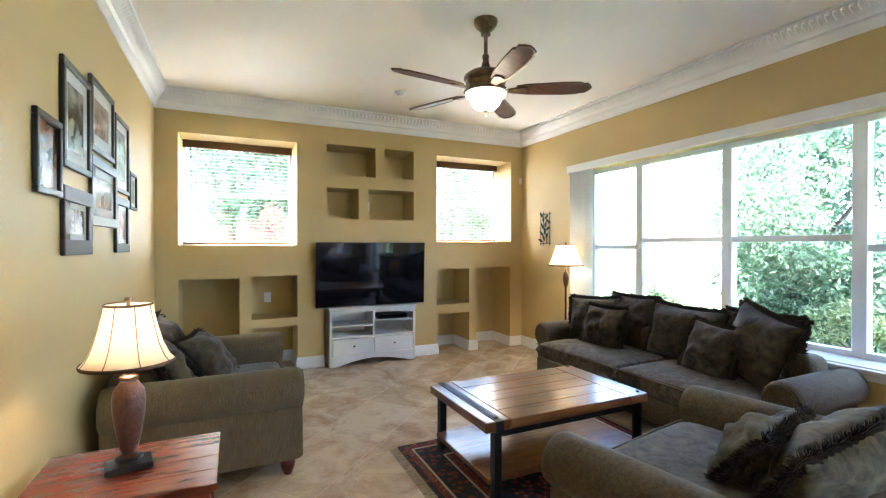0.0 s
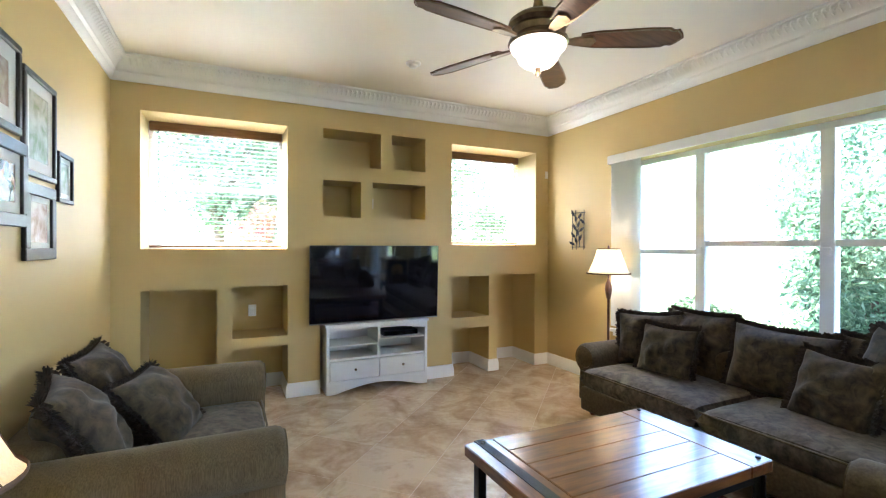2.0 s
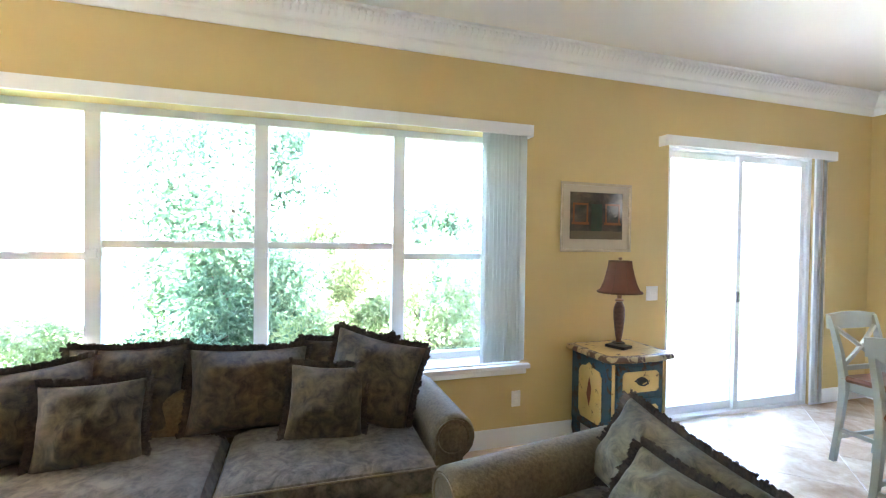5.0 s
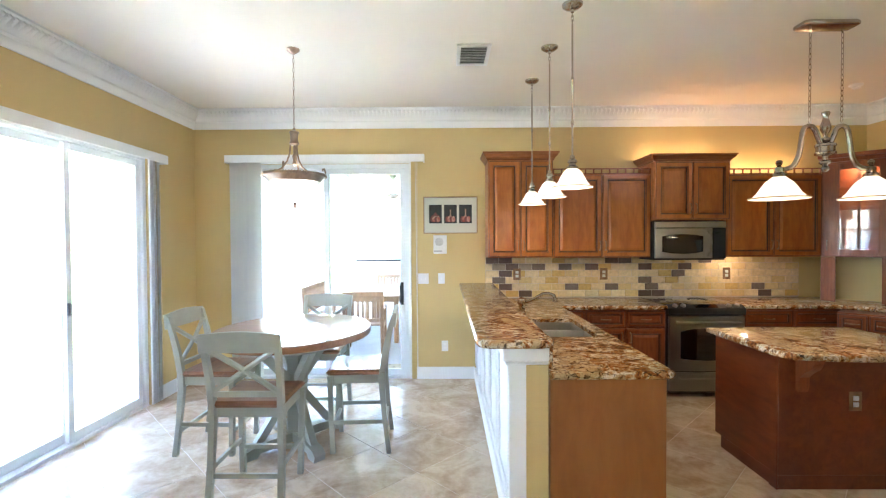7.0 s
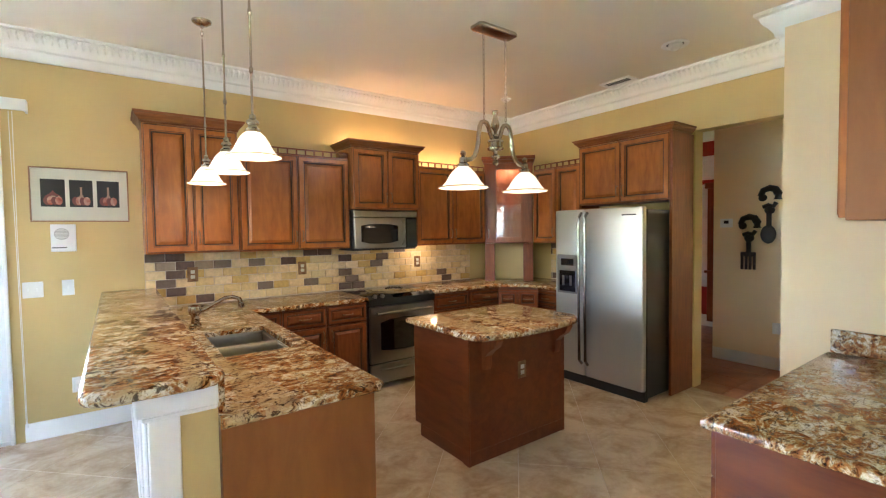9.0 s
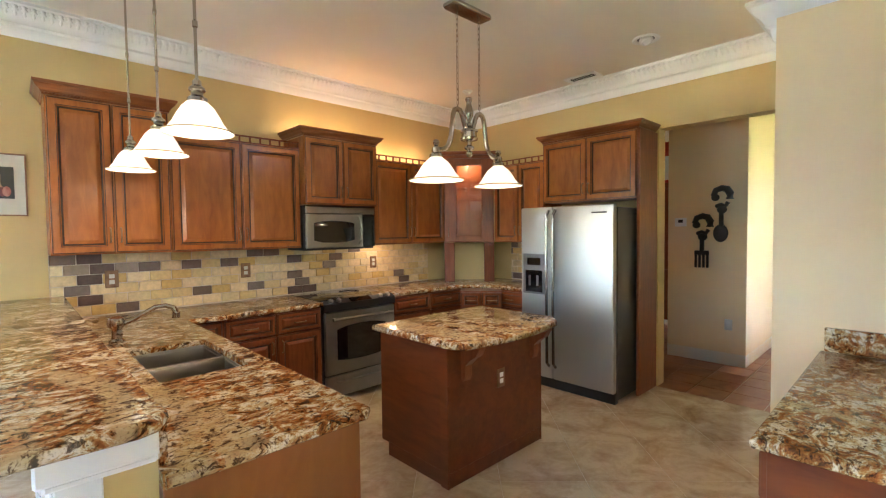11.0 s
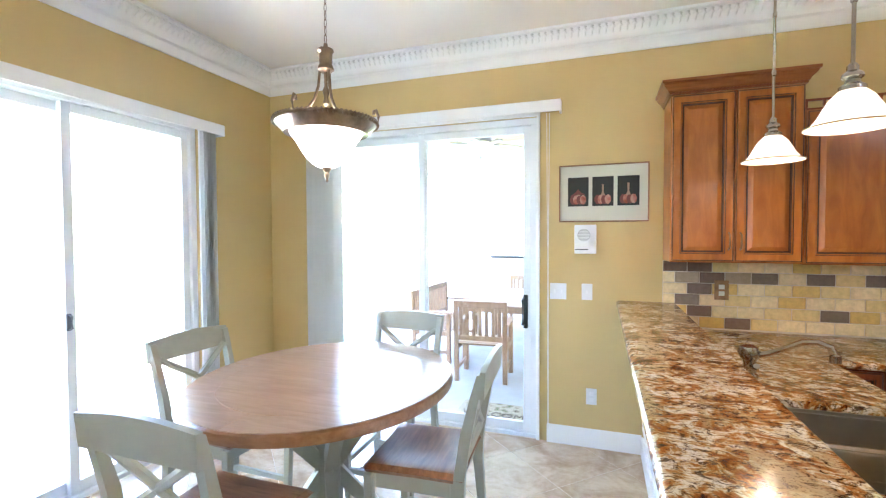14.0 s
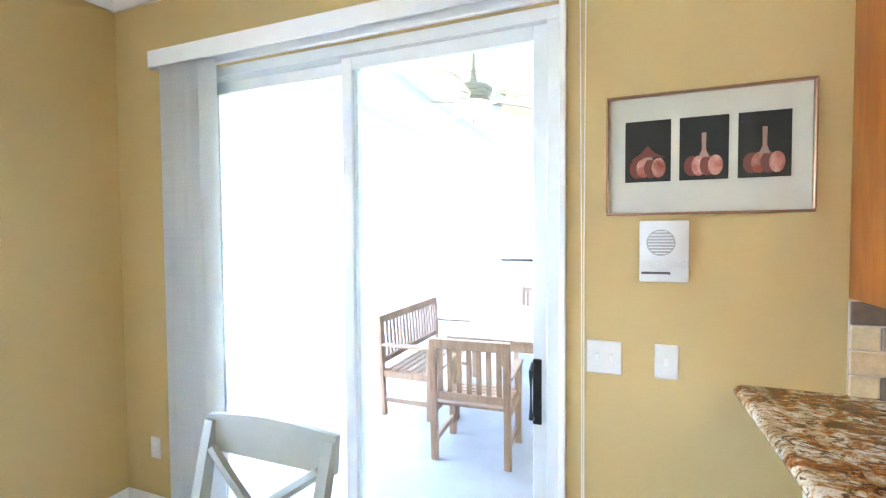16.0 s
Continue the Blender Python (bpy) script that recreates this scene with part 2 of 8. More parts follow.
def tube(points, r, seg=8, bm=None, r_end=None):
    bm = bm or bmesh.new()
    pts = [Vector(p) for p in points]
    rings = []
    up = Vector((0, 0, 1))
    for i, p in enumerate(pts):
        d = (pts[min(i + 1, len(pts) - 1)] - pts[max(i - 1, 0)]).normalized()
        side = d.cross(up)
        if side.length < 0.05:
            side = d.cross(Vector((1, 0, 0)))
        side.normalize()
        other = side.cross(d)
        rad = r if r_end is None else r + (r_end - r) * i / (len(pts) - 1)
        rings.append([bm.verts.new(p + rad * (math.cos(2 * math.pi * k / seg) * side + math.sin(2 * math.pi * k / seg) * other)) for k in range(seg)])
    for a, b in zip(rings, rings[1:]):
        for k in range(seg):
            bm.faces.new((a[k], a[(k + 1) % seg], b[(k + 1) % seg], b[k]))
    bm.faces.new(rings[0])
    bm.faces.new(rings[-1])
    return bm


def extrude(outline, axis, a0, a1, bm=None):
    """A closed outline of 2D points drawn out along an axis from a0 to a1."""
    bm = bm or bmesh.new()

    def at(p, a):
        return {"x": (a, p[0], p[1]), "y": (p[0], a, p[1]), "z": (p[0], p[1], a)}[axis]
    lo = [bm.verts.new(at(p, a0)) for p in outline]
    hi = [bm.verts.new(at(p, a1)) for p in outline]
    k = len(outline)
    for i in range(k):
        bm.faces.new((lo[i], lo[(i + 1) % k], hi[(i + 1) % k], hi[i]))
    bm.faces.new(lo)
    bm.faces.new(hi)
    return bm


def moved(bm, m):
    bmesh.ops.transform(bm, matrix=m, verts=bm.verts)
    return bm


def joined(*bms):
    out = bmesh.new()
    for b in bms:
        me = bpy.data.meshes.new("tmp")
        b.to_mesh(me)
        out.from_mesh(me)
        bpy.data.meshes.remove(me)
        b.free()
    return out


def mesh_of(name, bm, material, smooth=True):
    bmesh.ops.recalc_face_normals(bm, faces=bm.faces)
    me = bpy.data.meshes.new(name)
    bm.to_mesh(me)
    bm.free()
    me.materials.append(material)
    if smooth:
        for p in me.polygons:
            p.use_smooth = True
        me.set_sharp_from_angle(angle=radians(35))
    return me


def part(name, bm, material, parent, label="", smooth=True):
    ob = new(name, bm if isinstance(bm, bpy.types.Mesh) else mesh_of(name, bm, material, smooth))
    ob.parent = parent
    if label:
        ob["label"] = label
    return ob


def thing(name, m, label, category, group=""):
    ob = new(name)
    ob.empty_display_size = 0.1
    ob.matrix_world = m
    return tagged(ob, label, category, group)


def single(name, bm, material, label, category, m=None, group="", smooth=True):
    ob = new(name, mesh_of(name, bm, material, smooth))
    if m is not None:
        ob.matrix_world = m
    return tagged(ob, label, category, group)


def setting(name, bm, material, label="", smooth=False):
    ob = new(name, mesh_of(name, bm, material, smooth))
    return tagged(ob, label, kind="structure")


# ---- the large structure ----
EAST, SOUTH, NORTH, WEST, KWEST, TOP = 4.74, -3.05, 5.545, 0.22, -2.85, 3.05
BACK = 6.05      # outer face of the deep television wall


def wall_with_holes(lo, hi, top, depth, holes, place):
    """A wall whose room face lies at depth 0. holes: (a0, a1, z0, z1, d), d the depth of a niche, or None for an opening right through."""
    bm = bmesh.new()
    xs = sorted({lo, hi, *[h[0] for h in holes], *[h[1] for h in holes]})
    zs = sorted({0.0, top, *[h[2] for h in holes], *[h[3] for h in holes]})

    def quad(*pts):
        bm.faces.new([bm.verts.new(place(*p)) for p in pts])
    for x0, x1 in zip(xs, xs[1:]):
        for z0, z1 in zip(zs, zs[1:]):
            mx, mz = (x0 + x1) / 2, (z0 + z1) / 2
            inside = [h for h in holes if h[0] < mx < h[1] and h[2] < mz < h[3]]
            if not inside:
                quad((x0, 0, z0), (x1, 0, z0), (x1, 0, z1), (x0, 0, z1))
            if not inside or inside[0][4] is not None:
                quad((x0, depth, z0), (x1, depth, z0), (x1, depth, z1), (x0, depth, z1))
            if inside and inside[0][4] is not None:
                d = inside[0][4]
                quad((x0, d, z0), (x1, d, z0), (x1, d, z1), (x0, d, z1))
    for a0, a1, z0, z1, d in holes:
        d = depth if d is None else d
        quad((a0, 0, z0), (a0, d, z0), (a0, d, z1), (a0, 0, z1))
        quad((a1, 0, z0), (a1, d, z0), (a1, d, z1), (a1, 0, z1))
        quad((a0, 0, z1), (a1, 0, z1), (a1, d, z1), (a0, d, z1))
        if z0 > 0:
            quad((a0, 0, z0), (a1, 0, z0), (a1, d, z0), (a0, d, z0))
    quad((lo, 0, 0), (lo, depth, 0), (lo, depth, top), (lo, 0, top))
    quad((hi, 0, 0), (hi, depth, 0), (hi, depth, top), (hi, 0, top))
    quad((lo, 0, top), (hi, 0, top), (hi, depth, top), (lo, depth, top))
    bmesh.ops.remove_doubles(bm, verts=bm.verts, dist=1e-5)
    return bm


NICHES = [(0.43, 1.622, 1.435, 2.62, None), (3.39, 4.553, 1.485, 2.622, None),
          (1.962, 2.56, 2.275, 2.64, 0.42), (2.675, 3.066, 2.28, 2.642, 0.42), (1.962, 2.344, 1.755, 2.125, 0.42), (2.468, 3.066, 1.758, 2.128, 0.42),
          (0.43, 1.012, 0, 1.072, 0.48), (1.137, 1.626, 0.603, 1.087, 0.48), (1.142, 1.626, 0, 0.508, 0.48), (1.93, 3.08, 0, 0.95, 0.48),
          (3.393, 3.88, 0.648, 1.12, 0.48), (3.395, 3.88, 0, 0.525, 0.48), (3.99, 4.54, 0, 1.13, 0.48)]
setting("wall_north", wall_with_holes(WEST, EAST, TOP, BACK - NORTH, NICHES, lambda a, d, z: (a, NORTH + d, z)), WALL,
        "mustard yellow wall with windows and recessed niches")
BIGWIN = (0.86, 4.42, 0.62, 2.36)
SLIDE1 = (-2.24, -0.50, 0.0, 2.40)
setting("wall_east", wall_with_holes(SOUTH, BACK, TOP, 0.36, [(*BIGWIN, None), (*SLIDE1, None)], lambda a, d, z: (EAST + d, a, z)), WALL,
        "mustard yellow wall with a wide window and a sliding door")
SLIDE2 = (2.30, 4.20, 0.0, 2.45)
setting("wall_south", wall_with_holes(KWEST - 0.15, EAST + 0.16, TOP, 0.16, [(*SLIDE2, None)], lambda a, d, z: (a, SOUTH - d, z)), WALL,
        "mustard yellow wall behind the dining table and kitchen")
setting("wall_west_living", boxes((WEST - 0.15, WEST, 1.46, BACK, 0, TOP)), WALL, "mustard yellow wall hung with picture frames")
setting("wall_kitchen_north", boxes((-1.30, WEST - 0.15, 1.46, 1.61, 0, TOP)), WALL, "mustard yellow wall behind the side counter")
OPEN_Y0, OPEN_Y1 = -0.58, 0.60
setting("wall_kitchen_west", joined(boxes((KWEST - 0.15, KWEST, SOUTH, OPEN_Y0, 0, TOP)), boxes((KWEST - 0.15, KWEST, OPEN_Y0, OPEN_Y1, 2.46, TOP))), WALL,
        "mustard yellow kitchen wall with a wide opening")
setting("wall_block", boxes((-4.2, -1.36, 0.60, 1.61, 0, 2.62)), HALL, "pale partition wall with a crown ledge")
setting("wall_upper_block", boxes((-4.2, -1.9, 1.3, 1.61, 2.62, TOP)), WALL, "mustard yellow wall above the partition")
setting("ceiling", joined(boxes((-7.0, WEST - 0.15, SOUTH - 0.16, 1.75, TOP, TOP + 0.2)), boxes((WEST - 0.15, EAST + 0.36, SOUTH - 0.16, BACK, TOP, TOP + 0.2))), CEIL, "cream painted ceiling")
setting("floor", boxes((KWEST, EAST + 0.02, SOUTH - 0.02, BACK, -0.15, -0.0025)), GROUT, "floor bed with pale sandy grout")


def crown(name, pts, side, z=TOP):
    """A crown moulding along a line of plan points; side +1: the room lies to the left of the way."""
    prof = [(0, 0), (0.125, 0), (0.125, -0.018), (0.105, -0.026), (0.098, -0.055), (0.07, -0.085), (0.05, -0.115), (0.05, -0.128), (0.03, -0.14), (0.022, -0.19), (0.012, -0.205), (0, -0.205)]
    bm = bmesh.new()
    rings = []
    for i, p in enumerate(pts):
        p = Vector(p)
        nrm = []
        for a, b in ((i - 1, i), (i, i + 1)):
            if 0 <= a and b < len(pts):
                d = (Vector(pts[b]) - Vector(pts[a])).normalized()
                nrm.append(Vector((-d.y, d.x)) * side)
        m = nrm[0] if len(nrm) == 1 else (nrm[0] + nrm[1]) / (1 + nrm[0].dot(nrm[1]))
        rings.append([bm.verts.new((p.x + m.x * o, p.y + m.y * o, z + h)) for o, h in prof])
    for a, b in zip(rings, rings[1:]):
        for k in range(len(prof)):
            j = (k + 1) % len(prof)
            bm.faces.new((a[k], a[j], b[j], b[k]))
    bm.faces.new(rings[0])
    bm.faces.new(rings[-1])
    return setting(name, bm, TRIM, "white painted crown moulding", smooth=True)


crown("trim_crown_room", [(WEST, 1.46), (WEST, NORTH), (EAST, NORTH), (EAST, SOUTH), (KWEST, SOUTH), (KWEST, OPEN_Y1)], -1)
crown("trim_crown_block", [(-2.84, 0.60), (-1.36, 0.60), (-1.36, 1.45)], -1, 2.70)


def sweep(name, prof, pts, side, z, material, label):
    bm = bmesh.new()
    rings = []
    for i, p in enumerate(pts):
        nrm = []
        for a, b in ((i - 1, i), (i, i + 1)):
            if 0 <= a and b < len(pts):
                d = (Vector(pts[b]) - Vector(pts[a])).normalized()
                nrm.append(Vector((-d.y, d.x)) * side)
        m = nrm[0] if len(nrm) == 1 else (nrm[0] + nrm[1]) / (1 + nrm[0].dot(nrm[1]))
        rings.append([bm.verts.new((p[0] + m.x * o, p[1] + m.y * o, z + h)) for o, h in prof])
    for a, b in zip(rings, rings[1:]):
        for k in range(len(prof)):
            j = (k + 1) % len(prof)
            bm.faces.new((a[k], a[j], b[j], b[k]))
    bm.faces.new(rings[0])
    bm.faces.new(rings[-1])
    return setting(name, bm, material, label, smooth=True)


BASE = [(0, 0), (0.018, 0), (0.018, 0.095), (0.012, 0.108), (0.012, 0.118), (0.005, 0.135), (0, 0.135)]
N = NORTH
for k, run in enumerate(([(WEST, 1.5), (WEST, N), (0.43, N)],
                         [(0.43, N), (0.43, N + 0.48), (1.012, N + 0.48), (1.012, N), (1.142, N), (1.142, N + 0.48), (1.626, N + 0.48), (1.626, N), (1.93, N)],
                         [(3.08, N), (3.395, N), (3.395, N + 0.48), (3.88, N + 0.48), (3.88, N), (3.99, N), (3.99, N + 0.48), (4.54, N + 0.48), (4.54, N), (EAST, N), (EAST, -0.44)],
                         [(EAST, -2.30), (EAST, SOUTH), (4.26, SOUTH)], [(2.22, SOUTH), (1.56, SOUTH)])):
    sweep("baseboard_%d" % (k + 1), BASE, run, -1, 0, TRIM, "white painted baseboard")

# leaf ornament along the crown
def crown_leaf(bm, x, y, ax, ay):
    """One acanthus leaf in relief on the moulding's upper cove; (ax, ay) is the way along the wall."""
    nx, ny = ay, -ax
    half = [(0.006, 0.026), (0.017, 0.032), (0.011, 0.043), (0.019, 0.054), (0.010, 0.064), (0.012, 0.074)]
    pts = [(a, d) for a, d in half] + [(0.0, 0.090)] + [(-a, d) for a, d in reversed(half)]

    def out(d):
        return 0.105 - 0.24 * max(0, d - 0.026) if d < 0.055 else 0.098 - 0.93 * (d - 0.055)

    def at(a, d, up):
        o = out(d) + up
        return bm.verts.new((x + ax * a + nx * o, y + ay * a + ny * o, TOP - d))
    vs = [at(a, d, 0.002 if k % 2 else 0.008) for k, (a, d) in enumerate(pts)]
    c = at(0, 0.048, 0.022)
    for k in range(len(vs)):
        bm.faces.new((vs[k], vs[(k + 1) % len(vs)], c))


bm = bmesh.new()
for i in range(int((EAST - WEST - 0.3) / 0.046)):
    crown_leaf(bm, WEST + 0.16 + i * 0.046, NORTH, 1, 0)
for i in range(int((NORTH - 1.7) / 0.046)):
    crown_leaf(bm, WEST, 1.6 + i * 0.046, 0, 1)
for i in range(int((OPEN_Y1 - SOUTH - 0.3) / 0.046)):
    crown_leaf(bm, KWEST, SOUTH + 0.16 + i * 0.046, 0, 1)
for i in range(int((EAST - KWEST - 0.3) / 0.046)):
    crown_leaf(bm, EAST - 0.16 - i * 0.046, SOUTH, -1, 0)
for i in range(int((NORTH - SOUTH - 0.3) / 0.046)):
    crown_leaf(bm, EAST, NORTH - 0.16 - i * 0.046, 0, -1)
tagged(new("trim_leaf_relief", mesh_of("trim_leaf_relief", bm, TRIM, False)), "white leaf relief on the crown moulding", kind="structure")


def pane_at(name, parent, *b):
    ob = part(name, boxes(b), GLASS, parent)
    ob.visible_shadow = False
    return ob


# ---- windows and sliding doors ----
def north_window(name, x0, x1, z0, z1):
    y = BACK - 0.06
    w = setting(name, boxes((x0, x1, y, y + 0.05, z0, z0 + 0.04), (x0, x1, y, y + 0.05, z1 - 0.04, z1), (x0, x0 + 0.04, y, y + 0.05, z0 + 0.041, z1 - 0.041), (x1 - 0.04, x1, y, y + 0.05, z0 + 0.041, z1 - 0.041),
                            (x0 + 0.041, x1 - 0.041, y, y + 0.04, (z0 + z1) / 2 - 0.02, (z0 + z1) / 2 + 0.02)), VINYL, "white vinyl window behind open slat blinds")
    pane_at("pane", w, x0 + 0.04, x1 - 0.04, y + 0.02, y + 0.026, z0 + 0.04, z1 - 0.04)
    b = thing("window_blind", pose((x0 + x1) / 2, y - 0.06, z1), "white slat blind with a wooden head rail, slats open", "blind", "blinds of the living room")
    h = (x1 - x0) / 2 - 0.015
    part("head_rail", boxes((-h, h, -0.035, 0.03, -0.085, 0), bev=0.006), BLINDWOOD, b, "brown wooden head rail")
    me = mesh_of("slat", boxes((-h, h, -0.020, 0.020, -0.001, 0.001)), WHITEWOOD)
    n = int((z1 - z0 - 0.13) / 0.042)
    for i in range(n):
        s = new("slat", me)
        s.parent, s.location, s.rotation_euler = b, (0, 0, -0.12 - i * 0.042), (radians(4), 0, 0)
    part("bottom_rail", boxes((-h, h, -0.024, 0.024, -(z1 - z0) + 0.012, -(z1 - z0) + 0.032), bev=0.003), BLINDWOOD, b)
    for x in (-h * 0.72, h * 0.72):
        part("ladder_cord", tube([(x, -0.024, -0.08), (x, -0.024, -(z1 - z0) + 0.03)], 0.0016, 5), WHITEWOOD, b)
    part("wand", tube([(-h + 0.08, -0.04, -0.08), (-h + 0.08, -0.045, -0.62)], 0.004, 6), BLACK, b)


BLINDWOOD = wood("brown blind wood", (0.12, 0.06, 0.03), (0.24, 0.13, 0.07), 0.45, "x")
north_window("window_1", 0.43, 1.622, 1.435, 2.62)
north_window("window_2", 3.39, 4.553, 1.485, 2.622)

# wide east window: four lights, the outer two with a lower rail
X0 = EAST + 0.26
y0, y1, z0, z1 = BIGWIN
mull = (3.69, 2.716, 1.757)
bm = boxes((X0, X0 + 0.07, y0, y1, z0, z0 + 0.05), (X0, X0 + 0.07, y0, y1, z1 - 0.05, z1), (X0, X0 + 0.07, y0, y0 + 0.05, z0 + 0.051, z1 - 0.051), (X0, X0 + 0.07, y1 - 0.05, y1, z0 + 0.051, z1 - 0.051))
win = setting("window_3", bm, VINYL, "wide white vinyl window of four lights")
for k, y in enumerate(mull):
    part("mullion", boxes((X0 - 0.01, X0 + 0.075, y - 0.045, y + 0.045, z0 + 0.05, z1 - 0.05), bev=0.004), VINYL, win)
edges = (y1, *mull, y0)
for k in range(4):
    a, b = edges[k + 1] + 0.045, edges[k] - 0.045
    zr = 1.415 if k in (0, 3) else 1.49
    part("meeting_rail", boxes((X0 + 0.005, X0 + 0.06, a, b, zr - 0.025, zr + 0.025), (X0 - 0.004, X0 + 0.005, (a + b) / 2 - 0.04, (a + b) / 2 + 0.04, zr + 0.005, zr + 0.02), bev=0.003), VINYL, win)
    pane_at("pane", win, X0 + 0.03, X0 + 0.036, a, b, zr + 0.025, z1 - 0.05)
    pane_at("pane", win, X0 + 0.03, X0 + 0.036, a, b, z0 + 0.05, zr - 0.025)
for y in mull[:2]:
    part("latch", boxes((X0 - 0.03, X0 - 0.01, y - 0.03, y + 0.03, 1.40, 1.46), (X0 - 0.025, X0 - 0.01, y - 0.055, y - 0.03, 1.41, 1.44), bev=0.004), VINYL, win)
setting("window_sill_3", boxes((EAST + 0.001, EAST + 0.32, y0 + 0.002, y1 - 0.002, z0 + 0.001, z0 + 0.006), (EAST - 0.05, EAST - 0.001, y0 - 0.06, y1 + 0.06, z0 - 0.035, z0 - 0.002), (EAST - 0.02, EAST - 0.001, y0 - 0.04, y1 + 0.04, z0 - 0.08, z0 - 0.035), bev=0.004), TRIM, "white window sill board")


def vanes(name, m, n, length, pitch, label, turn=36):
    b = thing(name, m, label, "blind")
    me = mesh_of("vane", boxes((-0.042, 0.042, -0.0012, 0.0012, -length, -0.03)), VANE)
    clip = mesh_of("vane_clip", boxes((-0.008, 0.008, -0.003, 0.003, -0.03, 0)), VINYL)
    for i in range(n):
        v = new("vane", me)
        v.parent, v.location, v.rotation_euler = b, (i * pitch, 0, 0), (0, 0, radians(turn + 4 * math.sin(i * 2.3)))
        c = new("vane_clip", clip)
        c.parent, c.location = v, (0, 0, 0)
    return b


def valance(name, m, w, label):
    v = thing(name, m, label, "valance")
    part("front_board", boxes((-0.01, w + 0.01, -0.012, 0, -0.085, 0), bev=0.003), TRIM, v)
    part("return_board", boxes((-0.01, 0.002, 0, 0.085, -0.085, 0)), TRIM, v)
    part("return_board", boxes((w - 0.002, w + 0.01, 0, 0.085, -0.085, 0)), TRIM, v)
    part("head_track", boxes((0.01, w - 0.01, 0.03, 0.07, -0.035, -0.005)), VINYL, v)
    return v


# local x runs to the right for one who faces the wall, y into the wall
FACE_E, FACE_S, FACE_N, FACE_W = -90, 180, 0, 90
valance("valance", pose(EAST - 0.087, 4.45, 2.395, 0, 0, FACE_E), 3.61, "white valance board above the wide window")
valance("valance", pose(EAST - 0.087, -0.40, 2.43, 0, 0, FACE_E), 2.0, "white valance board above the patio door")
valance("valance", pose(4.34, SOUTH + 0.087, 2.54, 0, 0, FACE_S), 2.21, "white valance board above the sliding door")
vanes("vertical_blind", pose(EAST - 0.045, 4.40, 2.36, 0, 0, FACE_E), 10, 1.71, 0.029, "pale grey vertical blind drawn into a stack")
vanes("vertical_blind", pose(EAST - 0.045, 1.19, 2.36, 0, 0, FACE_E), 11, 1.71, 0.031, "pale grey vertical blind drawn into a stack")
vanes("vertical_blind", pose(EAST - 0.045, -2.26, 2.395, 0, 0, FACE_E), 6, 2.37, 0.019, "pale grey vertical blind drawn to one side of the door")
vanes("vertical_blind", pose(4.27, SOUTH + 0.045, 2.505, 0, 0, FACE_S), 10, 2.47, 0.030, "pale grey vertical blind drawn to one side of the door")


DARKPULL = plain("dark grey pull", (0.12, 0.12, 0.125), 0.4, 0.4, relief=0.02)


def slider(name, m, w, h, label, handle_dark):
    """A two-leaf sliding door, x to the right for one who faces it, y outward."""
    d = setting(name, boxes((0, 0.05, 0.02, 0.14, 0.026, h - 0.051), (w - 0.05, w, 0.02, 0.14, 0.026, h - 0.051), (0, w, 0.02, 0.14, h - 0.05, h), (0, w, 0.02, 0.14, -0.005, 0.025), bev=0.003), VINYL, label)
    d.matrix_world = m
    for a, b, y in ((0.05, w / 2 + 0.03, 0.09), (w / 2 - 0.03, w - 0.05, 0.045)):
        leaf = part("door_leaf", boxes((a, a + 0.055, y, y + 0.035, 0.026, h - 0.052), (b - 0.055, b, y, y + 0.035, 0.026, h - 0.052), (a + 0.055, b - 0.055, y, y + 0.035, h - 0.11, h - 0.052),
                                       (a + 0.055, b - 0.055, y, y + 0.035, 0.026, 0.10), bev=0.003), VINYL, d)
        g = part("pane", boxes((a + 0.055, b - 0.055, y + 0.014, y + 0.02, 0.10, h - 0.11)), GLASS, leaf)
        g.visible_shadow = False
    if not handle_dark:
        for hx, hz in ((w * 0.5 - 0.02, 1.06), (0.03, 1.0)):
            part("door_handle", joined(boxes((hx - 0.012, hx + 0.012, 0.03, 0.045, hz - 0.05, hz + 0.05), bev=0.003), tube([(hx, 0.034, hz - 0.045), (hx, 0.008, hz - 0.035), (hx, 0.008, hz + 0.035), (hx, 0.034, hz + 0.045)], 0.006, 8)), DARKPULL, d, "dark grey door pull")
        return d
    x = w - 0.085
    part("door_handle", joined(boxes((x - 0.02, x + 0.014, 0.034, 0.045, 0.84, 1.10), bev=0.003), tube([(x - 0.02, 0.04, 0.86), (x - 0.02, -0.005, 0.875), (x - 0.02, -0.005, 1.065), (x - 0.02, 0.04, 1.08)], 0.009, 8)), BLACK, d, "black door pull")
    return d


slider("door_1", pose(EAST, SLIDE1[1], 0, 0, 0, FACE_E), SLIDE1[1] - SLIDE1[0], 2.40, "white two-leaf sliding patio door", False)
slider("door_2", pose(SLIDE2[1], SOUTH, 0, 0, 0, FACE_S), SLIDE2[1] - SLIDE2[0], 2.45, "white two-leaf sliding door to the patio room", True)
setting("trim_door_2", boxes((2.275, 2.30, SOUTH + 0.001, SOUTH + 0.022, 0, 2.45), (4.20, 4.26, SOUTH + 0.001, SOUTH + 0.022, 0, 2.45), (2.275, 4.26, SOUTH + 0.001, SOUTH + 0.022, 2.45, 2.52), bev=0.004), TRIM, "white door casing")
setting("trim_door_1", boxes((EAST - 0.02, EAST - 0.001, -2.30, -2.24, 0, 2.40), bev=0.003), TRIM, "white door casing")

